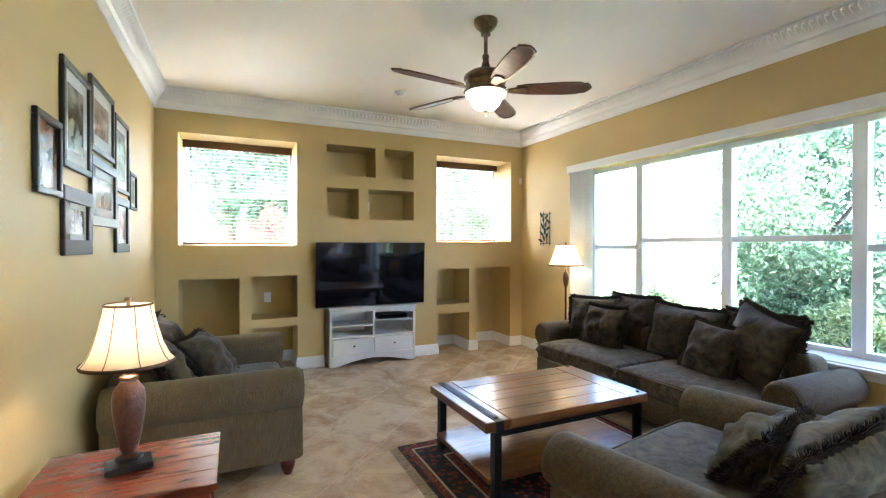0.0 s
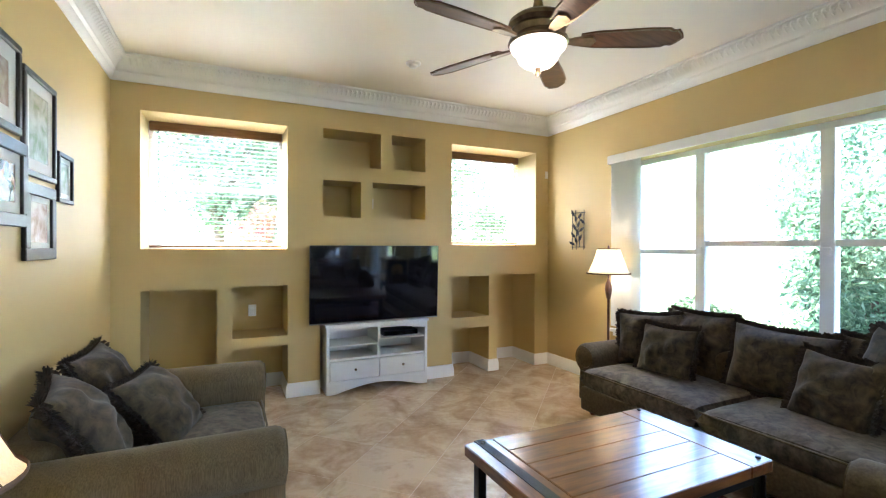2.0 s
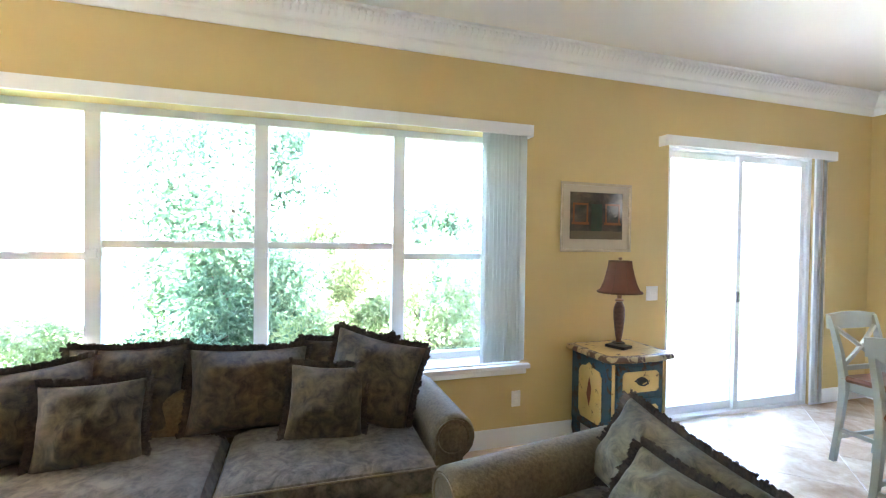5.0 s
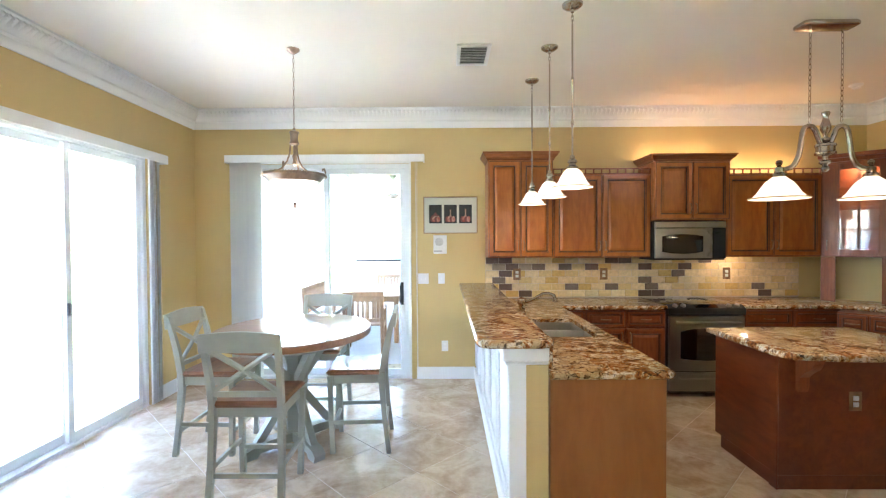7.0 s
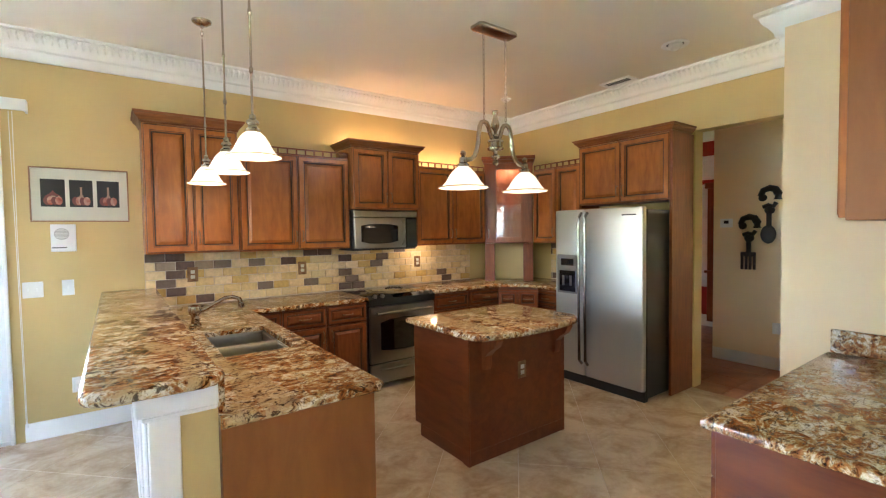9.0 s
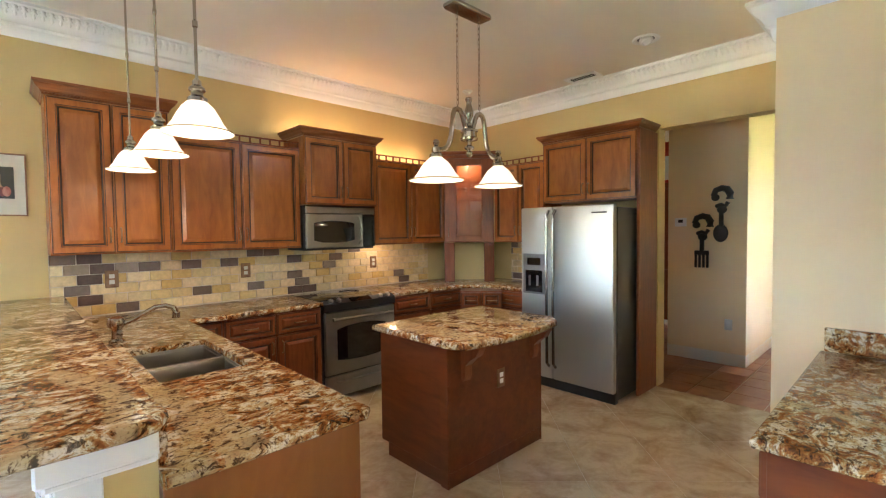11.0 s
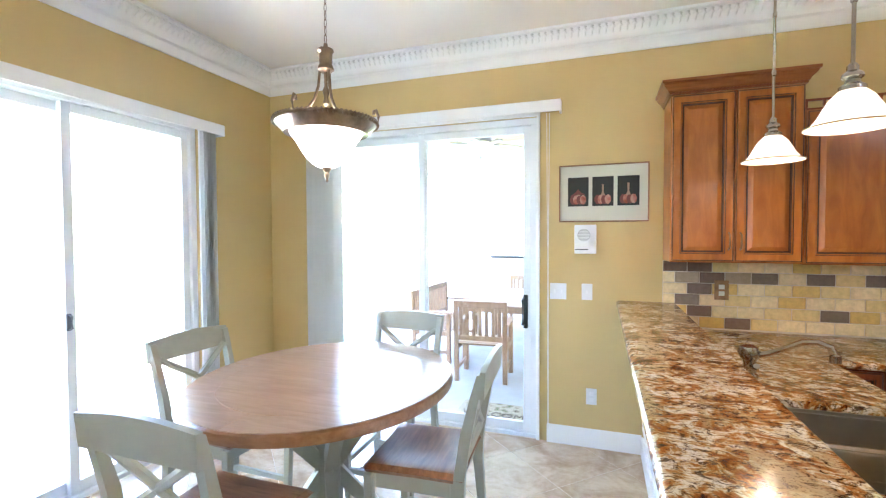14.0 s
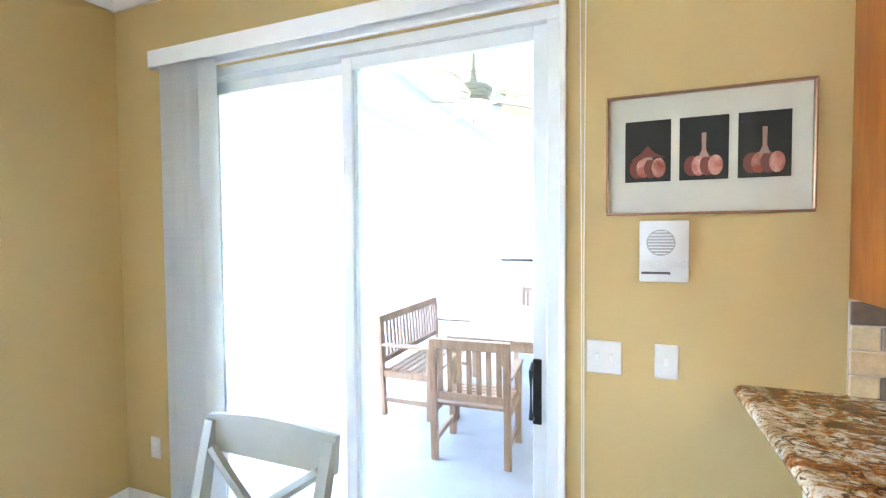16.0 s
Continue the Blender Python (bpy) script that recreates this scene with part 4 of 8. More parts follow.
FRIDGEGRIP = plain("smoked steel", (0.28, 0.28, 0.29), 0.25, 1.0, vary=0.05, relief=0)
refrigerator()

il = thing("kitchen_island", pose(0, 0, 0), "cherry-stained kitchen island with a granite top overhang", "island")
part("body", boxes((-1.12, -0.195, -1.40, -0.735, 0.09, 0.862), (-1.12, -0.197, -1.33, -0.737, 0, 0.09), bev=0.003), ISLAND, il)
part("corner_trim", boxes((-0.197, -0.185, -0.80, -0.733, 0.0, 0.862), bev=0.003), ISLAND, il)
part("corner_trim", boxes((-1.13, -1.118, -0.80, -0.733, 0, 0.862), bev=0.003), ISLAND, il)
for x in (-0.33, -1.02):
    cb = [(-0.735, 0.86), (-0.735, 0.63), (-0.715, 0.625), (-0.70, 0.66), (-0.70, 0.72), (-0.66, 0.76), (-0.615, 0.79), (-0.59, 0.835), (-0.595, 0.86)]
    part("corbel", extrude(cb, "x", x - 0.03, x + 0.03), CABDARK, il, "carved dark wooden corbel")
ol = part("outlet", boxes((-0.71, -0.63, -0.7345, -0.728, 0.50, 0.62), bev=0.003), BRONZE, il, "bronze outlet plate")
for z in (0.54, 0.58):
    part("socket", boxes((-0.688, -0.652, -0.728, -0.724, z - 0.015, z + 0.015), bev=0.002), WHITEWOOD, ol)
pts = [(-0.10, -1.36), (-0.10, -0.66)]
pts += [(-0.12 - 0.03 * i / 3, -0.60 + 0.02 * i) for i in range(4)]
pts += [(-0.18 - 0.86 * i / 14, -0.545 + 0.055 * math.sin(math.pi * i / 14)) for i in range(15)]
pts += [(-1.08, -0.57), (-1.16, -0.66), (-1.17, -1.36)]
part("worktop", slab(pts, 0.864, 0.905), GRANITE, il, "granite top with a bowed front edge")

# side counter with its cabinets
sc = thing("base_cabinet", pose(-1.298, 1.458, 0), "plain maple base cabinet under the side counter", "cabinet", "kitchen cabinets")
part("body", boxes((0, 1.328, -0.62, 0, 0.1, 0.862), (0, 1.328, -0.55, 0, 0, 0.1), bev=0.002), ISLAND, sc)
for i in range(2):
    f = part("door", panel_mesh("front", 0.64, 0.58, ISLAND, GROOVE), ISLAND, sc)
    f.location = (0.02 + i * 0.655, -0.621, 0.115)
    f = part("drawer", panel_mesh("front", 0.64, 0.155, ISLAND, GROOVE), ISLAND, sc)
    f.location = (0.02 + i * 0.655, -0.621, 0.70)
    part("handle", pull(0.32, 0.08, False), BRONZE, f)
single("side_worktop", slab([(-1.30, 1.457), (-1.30, 0.80), (0.055, 0.80), (0.055, 1.457)], 0.864, 0.902), GRANITE, "polished granite side counter", "worktop")
single("side_splash", boxes((-1.30, -1.278, 0.82, 1.457, 0.903, 1.02), bev=0.004), GRANITE, "low granite upstand against the wall", "upstand")
cabinet("wall_cabinet", pose(-1.298, 1.458, 1.555, 0, 0, 0), 1.19, 0.33, 0.745, pair(1.19, 0.745, 0.1), UP + " above the side counter", crown_h=0.08, side=SIDEPANEL)
setting("wall_side_counter", boxes((-1.36, -1.30, 0.602, 1.458, 0, 2.615)), HALL, "pale partition wall beside the counter")


# ---- lamps of the kitchen ----
SHADE = glow("lit alabaster glass", (1, 0.82, 0.56), 0.022)
SHADERIM = plain("gold-brown glass rim", (0.30, 0.18, 0.07), 0.3, relief=0)


def bell(r, h, t=0.004):
    """Outline of a flared bell shade, open below, rim at z = 0."""
    out = [(r, 0.0), (r * 0.86, 0.10 * h), (r * 0.72, 0.28 * h), (r * 0.60, 0.52 * h), (r * 0.46, 0.76 * h), (r * 0.28, 0.94 * h), (r * 0.22, h)]
    return out + [(max(0.01, a - t), b - (0.003 if b else -0.001)) for a, b in reversed(out)]


def chain(x, y, za, zb, n=None):
    bm = bmesh.new()
    n = n or max(3, int((za - zb) / 0.034))
    for i in range(n):
        zc = za - (i + 0.5) * (za - zb) / n
        ring = []
        for k in range(13):
            a = 2 * math.pi * k / 12
            u, v = 0.008 * math.cos(a), 0.021 * math.sin(a)
            ring.append((x + u, y, zc + v) if i % 2 else (x, y + u, zc + v))
        tube(ring, 0.0025, 5, bm)
    return bm


def pendant(x, y):
    p = thing("pendant_lamp", pose(x, y, TOP), "brushed nickel pendant lamp with a lit white glass bell", "lamp", "pendant lamps over the bar")
    part("canopy", lathe([(0.065, -0.0), (0.062, -0.012), (0.04, -0.028), (0.012, -0.034), (0.01, -0.05), (0.001, -0.05)]), NICKEL, p)
    part("chain", chain(0, 0, -0.045, -0.13, 3), NICKEL, p)
    rod = lathe([(0.001, -0.12), (0.006, -0.125), (0.006, -0.45), (0.009, -0.455), (0.009, -0.475), (0.006, -0.48), (0.006, -0.72), (0.010, -0.725), (0.010, -0.745), (0.006, -0.75), (0.006, -0.96)], 12)
    part("rod", rod, NICKEL, p)
    part("socket", lathe([(0.008, -0.94), (0.016, -0.95), (0.016, -0.965), (0.028, -0.975), (0.03, -0.985), (0.02, -0.995), (0.022, -1.005), (0.036, -1.015), (0.036, -1.03), (0.024, -1.04), (0.001, -1.04)]), NICKEL, p)
    s = part("shade", moved(lathe(bell(0.125, 0.125)), pose(0, 0, -1.145)), SHADE, p, "lit white glass bell shade")
    part("shade_rim", moved(lathe([(0.1265, -0.001), (0.1275, 0.002), (0.1265, 0.005), (0.1245, 0.002)]), pose(0, 0, -1.145)), SHADERIM, s)
    lamp_at("pendant_bulb", x, y, TOP - 1.13, 0.06, radius=0.025)


for y in (-2.12, -1.405, -0.775):
    pendant(1.08, y)

ic = thing("island_chandelier", pose(-0.73, -1.05, TOP), "two-arm nickel chandelier with lit glass bell shades", "lamp")
part("canopy", slab([(-0.19, -0.05), (-0.16, -0.065), (0.16, -0.065), (0.19, -0.05), (0.19, 0.05), (0.16, 0.065), (-0.16, 0.065), (-0.19, 0.05)], -0.035, -0.001, 0.012), NICKEL, ic)
for x in (-0.11, 0.11):
    part("chain", chain(x, 0, -0.03, -0.675), NICKEL, ic)
part("hub", lathe([(0.001, -0.60), (0.022, -0.605), (0.026, -0.615), (0.016, -0.64), (0.022, -0.67), (0.032, -0.70), (0.030, -0.73), (0.014, -0.76), (0.012, -0.775), (0.022, -0.785), (0.024, -0.80), (0.014, -0.812),
                   (0.045, -0.82), (0.060, -0.828), (0.062, -0.84), (0.054, -0.845), (0.054, -0.88), (0.062, -0.885), (0.060, -0.897), (0.035, -0.905), (0.017, -0.91), (0.017, -0.935), (0.034, -0.945), (0.036, -0.957), (0.018, -0.968),
                   (0.014, -0.975), (0.024, -0.985), (0.025, -1.0), (0.014, -1.014), (0.001, -1.018)]), NICKEL, ic)
for sx in (-1, 1):
    arm = part("arm", tube([(sx * 0.03, 0, -0.83), (sx * 0.055, 0, -0.77), (sx * 0.07, 0, -0.73), (sx * 0.09, 0, -0.706), (sx * 0.115, 0, -0.70), (sx * 0.14, 0, -0.71), (sx * 0.155, 0, -0.74), (sx * 0.165, 0, -0.80), (sx * 0.172, 0, -0.86), (sx * 0.185, 0, -0.915), (sx * 0.207, 0, -0.96), (sx * 0.24, 0, -0.987), (sx * 0.31, 0, -1.0)], 0.017, 12), NICKEL, ic)
    part("finial", lathe([(0.001, -0.93), (0.016, -0.936), (0.022, -0.952), (0.016, -0.968), (0.010, -0.976), (0.026, -0.982), (0.030, -1.0), (0.030, -1.02), (0.044, -1.03), (0.046, -1.05), (0.001, -1.05)], 20, sx * 0.315, 0), NICKEL, arm)
    s = part("shade", moved(lathe(bell(0.178, 0.15)), pose(sx * 0.315, 0, -1.20)), SHADE, ic, "lit white glass bell shade")
    part("shade_rim", moved(lathe([(0.1795, -0.001), (0.1815, 0.004), (0.179, 0.008), (0.1765, 0.003)]), pose(sx * 0.315, 0, -1.20)), SHADERIM, s)
    lamp_at("chandelier_bulb", -0.73 + sx * 0.315, -1.05, TOP - 1.17, 0.08, radius=0.03)

# hidden strip lamps on top of the wall cabinets light the wall above them
for x in (-0.45, -0.9, -1.45, -1.85):
    lamp_at("cabinet_top_lamp", x, SOUTH + 0.14, 2.46 if x > -1.1 else 2.34, 0.06, (1, 0.70, 0.38), 0.03)
lamp_at("microwave_lamp", -1.25, SOUTH + 0.22, 1.34, 0.05, (1, 0.80, 0.55), 0.03)

# ---- hall beyond the kitchen opening ----
HALLTILE = tile_material("terracotta hall tile", [(0.45, (0.20, 0.06, 0.025)), (0.65, (0.30, 0.11, 0.05)), (0.85, (0.38, 0.16, 0.075))], 0.4, 3.0)
setting("floor_hall", boxes((-7.0, KWEST, SOUTH - 0.16, 2.0, -0.15, -0.012)), GROUT, "hall floor bed with grout")
setting("wall_hall_1", boxes((-4.23, -4.08, -0.94, -0.135, 0, TOP)), HALL, "pale beige hall wall with carved figures")
setting("wall_hall_2", boxes((-5.6, -4.23, -0.285, -0.135, 0, TOP)), HALL, "pale beige hall side wall")
setting("wall_hall_3", boxes((-7.0, -6.85, -3.2, 1.8, 0, TOP)), RED, "deep red dining room wall with a white window")
setting("wall_hall_4", boxes((-7.0, KWEST - 0.15, SOUTH - 0.16, SOUTH, 0, TOP)), RED, "deep red dining room wall")
setting("wall_hall_5", boxes((-5.75, -5.6, -0.135, 1.6, 0, TOP)), HALL, "pale beige hall end wall with a door")
# Openings added in this unseen wall so that daylight brightens the hall.
setting("wall_hall_6", wall_with_holes(-7.0, -4.2, TOP, 0.14, [(-4.85, -4.35, 0.7, 2.4, None), (-6.8, -5.8, 0.1, 2.9, None)], lambda a, d, z: (a, 1.61 + d, z)), HALL, "unseen pale hall wall with openings added to let daylight in")
# Slab added out of view to block direct sun at the hall openings.
setting("hall_sun_block", boxes((-9.5, KWEST - 0.15, 1.80, 4.0, 2.95, 3.05)), CEIL, "unseen slab added to keep direct sun off the hall openings")
sweep("baseboard_hall", BASE, [(-4.08, -0.94), (-4.08, -0.135), (-5.6, -0.135)], 1, 0, TRIM, "white painted baseboard")
d = setting("door_3", boxes((-5.598, -5.565, 0.02, 0.56, 0.0, 2.05), bev=0.004), HALL, "pale closed hall door in a beige casing")
part("casing", boxes((-5.598, -5.58, -0.06, 0.02, 0, 2.12), (-5.598, -5.58, 0.56, 0.62, 0, 2.12), (-5.598, -5.58, 0.02, 0.56, 2.05, 2.12)), HALL, d)
wh = setting("window_4", boxes((-6.848, -6.80, -2.75, -1.75, 0.50, 2.30), bev=0.004), TRIM, "white shuttered window in the red wall")
for i in range(22):
    part("shutter_slat", boxes((-6.80, -6.785, -2.68, -1.82, 0.58 + i * 0.075, 0.636 + i * 0.075)), TRIM, wh)
setting("trim_hall_shelf", boxes((-6.848, -6.74, -2.85, -1.65, 2.38, 2.76), (-6.848, -6.71, -2.88, -1.62, 2.70, 2.78), bev=0.01), TRIM, "white window cornice")
hc = thing("display_cabinet", pose(-6.45, -2.22, 0), "tall dark wooden display cabinet in the dining room", "cabinet")
part("body", boxes((-0.25, 0.2, 0.25, 1.05, 0, 2.18), (-0.27, 0.23, 0.22, 1.08, 2.18, 2.27), (-0.27, 0.24, 0.22, 1.08, 0.80, 0.84), bev=0.006), CABDARK, hc)
CARVED = plain("dark carved wood", (0.025, 0.016, 0.012), 0.5, vary=0.3, scale=14, relief=0.3, local=True)


def carving(y, z, fork):
    """A flat carved spoon or fork whose handle is a curled figure."""
    c = thing("wall_carving", pose(-4.08, y, z), "dark carved wooden %s with a figure handle" % ("fork" if fork else "spoon"), "wall decoration")

    def blob(cy, cz, ry, rz, rx=0.022):
        bm = bmesh.new()
        r = bmesh.ops.create_uvsphere(bm, u_segments=14, v_segments=8, radius=1)
        bmesh.ops.transform(bm, matrix=Matrix.Translation((0.024, cy, cz)) @ Matrix.Diagonal((rx, ry, rz, 1)), verts=r["verts"])
        return bm
    part("back", tube([(0.026, 0.085, 0.40), (0.026, 0.088, 0.46), (0.026, 0.06, 0.51), (0.026, 0.01, 0.525), (0.026, -0.05, 0.505), (0.026, -0.075, 0.44)], 0.042, 12, r_end=0.03), CARVED, c)
    part("figure_head", blob(-0.055, 0.425, 0.042, 0.04), CARVED, c)
    part("figure_arm", tube([(0.026, 0.07, 0.37), (0.026, 0.045, 0.33), (0.026, 0.0, 0.345), (0.026, -0.05, 0.325)], 0.022, 10), CARVED, c)
    part("figure_waist", blob(0.01, 0.29, 0.05, 0.045), CARVED, c)
    part("handle", boxes((0.0005, 0.036, -0.018, 0.024, 0.10, 0.33), bev=0.005), CARVED, c)
    if fork:
        part("fork_shoulder", boxes((0.006, 0.032, -0.075, 0.075, 0.085, 0.135), bev=0.008, seg=2), CARVED, c)
        for k in range(4):
            part("tine", boxes((0.007, 0.030, -0.072 + k * 0.040, -0.048 + k * 0.040, -0.06, 0.09), bev=0.004), CARVED, c)
    else:
        part("spoon_bowl", blob(0.0, 0.03, 0.075, 0.10, 0.018), CARVED, c)


carving(-0.57, 1.13, True)
carving(-0.38, 1.43, False)


# ---- living room ----
def fabric(name, dark, light, scale=30.0, rib=None, mottle=1.0):
    m, n, l, bs = nodes_of(name)
    v = coords(n, l, (1, 1, 1), True)
    a = noise_tex(n, l, v, 11, 6, 0.65, 1.3)
    b = noise_tex(n, l, coords(n, l, rib or (1, 1, 1), True), scale, 4, 0.6)
    mx = n.new("ShaderNodeMath")
    mx.operation = "MULTIPLY_ADD"
    l.new(b, mx.inputs[0])
    mx.inputs[1].default_value = 0.6
    soft = n.new("ShaderNodeMath")
    soft.operation = "MULTIPLY_ADD"
    l.new(a, soft.inputs[0])
    soft.inputs[1].default_value, soft.inputs[2].default_value = mottle, 0.5 * (1 - mottle)
    l.new(soft.outputs[0], mx.inputs[2])
    l.new(ramp(n, l, mx.outputs[0], [(0.62, dark), (0.98, light)]), bs.inputs["Base Color"])
    bs.inputs["Roughness"].default_value = 0.85
    bs.inputs["Sheen Weight"].default_value = 0.08
    bs.inputs["Sheen Roughness"].default_value = 0.5
    bump(n, l, bs, b, 0.45, 0.004)
    return m


SOFA = fabric("olive-brown chenille", (0.062, 0.042, 0.018), (0.160, 0.115, 0.056), 60, None, 0.3)
SOFARIB = fabric("olive-brown ribbed chenille", (0.070, 0.047, 0.020), (0.185, 0.134, 0.064), 14, (14, 14, 1), 0.25)
SEAT = fabric("grey-brown velvet seat", (0.040, 0.029, 0.018), (0.140, 0.108, 0.072), 22)
PILLOW = fabric("dark brown crushed velvet", (0.020, 0.013, 0.006), (0.085, 0.059, 0.030), 20)
PILLOW2 = fabric("olive crushed velvet", (0.040, 0.032, 0.014), (0.155, 0.125, 0.062), 16)
FRINGE = fabric("dark brown brush fringe", (0.018, 0.012, 0.008), (0.070, 0.048, 0.032), 60)
FOOT = wood("dark cherry turned foot", (0.09, 0.02, 0.008), (0.20, 0.05, 0.02), 0.35)


def puffy(w, d, h, rim=6.0, crown=0.0, nx=16, ny=16, wrinkle=0.0, seed=0, ears=0.0, power=0.42):
    """A stuffed cushion round the origin, w by d by h."""
    bm = bmesh.new()
    sheets = []
    for s in (1, -1):
        rows = []
        for j in range(ny + 1):
            row = []
            for i in range(nx + 1):
                u, v = 2 * i / nx - 1, 2 * j / ny - 1
                u, v = math.sin(u * math.pi / 2) * 0.6 + u * 0.4, math.sin(v * math.pi / 2) * 0.6 + v * 0.4
                t = (max(0, 1 - abs(u) ** rim) * max(0, 1 - abs(v) ** rim)) ** power
                z = s * (h / 2) * t + (crown * (1 - u * u) * (1 - v * v) if s > 0 else 0)
                if wrinkle:
                    z += s * t * wrinkle * noise.noise((u * 2.3 + seed, v * 2.3, seed * 1.7 + s))
                pull_in = 1 - ears * (1 - v * v) if ears else 1
                pull_in2 = 1 - ears * (1 - u * u) if ears else 1
                row.append(bm.verts.new((w / 2 * u * pull_in, d / 2 * v * pull_in2, z)))
            rows.append(row)
        for j in range(ny):
            for i in range(nx):
                bm.faces.new((rows[j][i], rows[j][i + 1], rows[j + 1][i + 1], rows[j + 1][i]))
        sheets.append(rows)
    bmesh.ops.remove_doubles(bm, verts=bm.verts, dist=1e-4)
    return bm


def pillow(m, w, h, t, seed, label, material=PILLOW, group="sofa pillows", fringe_on=True):
    """A square pillow that stands on its lower edge: x across, z up, y through it; origin at the middle of its foot."""
    p = thing("throw_pillow", m, label, "pillow", group)
    bm = puffy(w, h, t * 1.25, 2.4, 0, 24, 24, 0.05, seed, 0.09, 0.5)
    part("cushion", moved(bm, pose(0, 0, h / 2, 90, 0, 0)), material, p)
    if fringe_on:
        rnd = random.Random(seed)
        bm = bmesh.new()
        n = 62
        for side in range(4):
            for i in range(n):
                tuft = 0.036 * (0.85 + 0.35 * noise.noise((i * 0.37, side * 5.1, seed)))
                for lay in (-2, -1, 0, 1, 2):
                    s = 2 * (i + rnd.random()) / n - 1
                    e = 0.08 * (1 - s * s)
                    x, z, ox, oz = ((s, -1 + e, 0, -1), (s, 1 - e, 0, 1), (-1 + e, s, -1, 0), (1 - e, s, 1, 0))[side]
                    c = Vector((x * w / 2, lay * 0.004, h / 2 + z * h / 2))
                    sl = rnd.uniform(-0.35, 0.35)
                    out = Vector((ox + sl * abs(oz), lay * 0.42 + rnd.uniform(-0.3, 0.3), oz + sl * abs(ox))).normalized() * tuft * rnd.uniform(0.8, 1.2)
                    al = Vector((abs(oz), 0, abs(ox))) * 0.0062
                    th = Vector((0, 0.007, 0))
                    q = [bm.verts.new(c - al - out * 0.3), bm.verts.new(c + al - out * 0.3), bm.verts.new(c + out + al * 0.8 + th * 0.4), bm.verts.new(c + out - al * 0.8 - th * 0.4), bm.verts.new(c + th + out * 0.2)]
                    bm.faces.new((q[0], q[1], q[2], q[3]))
                    bm.faces.new((q[0], q[4], q[3]))
                    bm.faces.new((q[1], q[4], q[2]))
                    bm.faces.new((q[4], q[2], q[3]))
        part("fringe", bm, FRINGE, p, "dark brush fringe", smooth=False)
    return p


def roll_arm(depth, sx, x_in, top):
    """A rolled sofa arm; sx: +1 or -1, the side on which it lies; x_in: its inner face; top: the height of the roll."""
    zc = top - 0.12
    out = [(0.0, 0.12), (0.0, zc - 0.115)]
    for k in range(15):
        a = radians(205 - k * 19)
        out.append((0.115 + 0.12 * math.cos(a), zc + 0.12 * math.sin(a)))
    out += [(0.165, zc - 0.115), (0.175, 0.30), (0.18, 0.12)]
    bm = bmesh.new()
    rings = []
    for y, k in ((-depth, 0.93), (-depth + 0.012, 0.975), (-depth + 0.035, 1.0), (-depth * 0.6, 1.0), (-depth * 0.3, 1.0), (-0.06, 1.0), (-0.03, 0.97)):
        rings.append([bm.verts.new((sx * (x_in + 0.09 + (px - 0.09) * k), y, 0.36 + (pz - 0.36) * k)) for px, pz in out])
    for a, b in zip(rings, rings[1:]):
        for i in range(len(out)):
            bm.faces.new((a[i], a[(i + 1) % len(out)], b[(i + 1) % len(out)], b[i]))
    bm.faces.new(rings[0])
    bm.faces.new(rings[-1])
    return bm


def sofa(name, m, w, d, n, label, category, arm_mat, back_h=0.70, arm_top=0.635, setback=0.0):
    """x across, front at y = -d, back at y = 0; the arms end short of the front by setback."""
    s = thing(name, m, label, category, "upholstered seats")
    inner = w / 2 - 0.19
    part("base", boxes((-inner - 0.01, inner + 0.01, -d + 0.04, -0.04, 0.11, 0.30), bev=0.02, seg=3), arm_mat, s)
    for sx in (-1, 1):
        a = part("arm", roll_arm(d - setback, sx, inner, arm_top), arm_mat, s, "rolled arm")
        scroll = lathe([(0.098, 0.0), (0.098, 0.006), (0.085, 0.008), (0.08, 0.003), (0.06, 0.006), (0.03, 0.009), (0.001, 0.010)], 24)
        part("arm_scroll", moved(scroll, pose(sx * (inner + 0.105), -d + setback - 0.001, arm_top - 0.12, 90, 0, 0)), arm_mat, a)
    bk = boxes((-inner - 0.02, inner + 0.02, -0.26, -0.02, 0.12, back_h), bev=0.07, seg=4)
    part("backrest", bk, arm_mat, s)
    cw = 2 * inner / n
    for i in range(n):
        c = part("seat_cushion", moved(puffy(cw - 0.006, d - 0.24, 0.17, 10, 0.025, 18, 18, 0.006, i + w, 0, 0.3), pose(-inner + cw * (i + 0.5), -d + 0.02 + (d - 0.24) / 2, 0.375)), SEAT, s, "velvet seat cushion")
        y = -d + 0.022
        part("piping", tube([(-inner + cw * i + 0.02 + (cw - 0.04) * k / 8, y + (0.004 if k in (0, 8) else 0), 0.435) for k in range(9)], 0.006, 6), SOFA, c)
    for x in (-inner - 0.09, inner + 0.09):
        for y in (-d + setback + 0.08, -0.12):
            part("foot", lathe([(0.001, 0.0), (0.022, 0.0), (0.030, 0.02), (0.042, 0.05), (0.046, 0.075), (0.036, 0.09), (0.045, 0.10), (0.05, 0.125), (0.001, 0.125)], 16, x, y), FOOT, s, "turned dark wooden foot")
    return s


sofa("sofa", pose(4.69, 2.83, 0, 0, 0, -90), 2.46, 0.97, 2, "large olive-brown sofa with rolled arms before the window", "sofa", SOFA, 0.68, 0.62, 0.18)
sofa("armchair", pose(0.27, 3.69, 0, 0, 0, 90), 1.43, 1.06, 1, "wide olive-brown armchair with rolled arms against the wall", "armchair", SOFARIB, 0.70, 0.67)
sofa("armchair", pose(3.00, 0.795, 0, 0, 0, 190), 1.31, 1.02, 1, "wide olive-brown armchair with its back to the dining area", "armchair", SOFA, 0.50, 0.61)

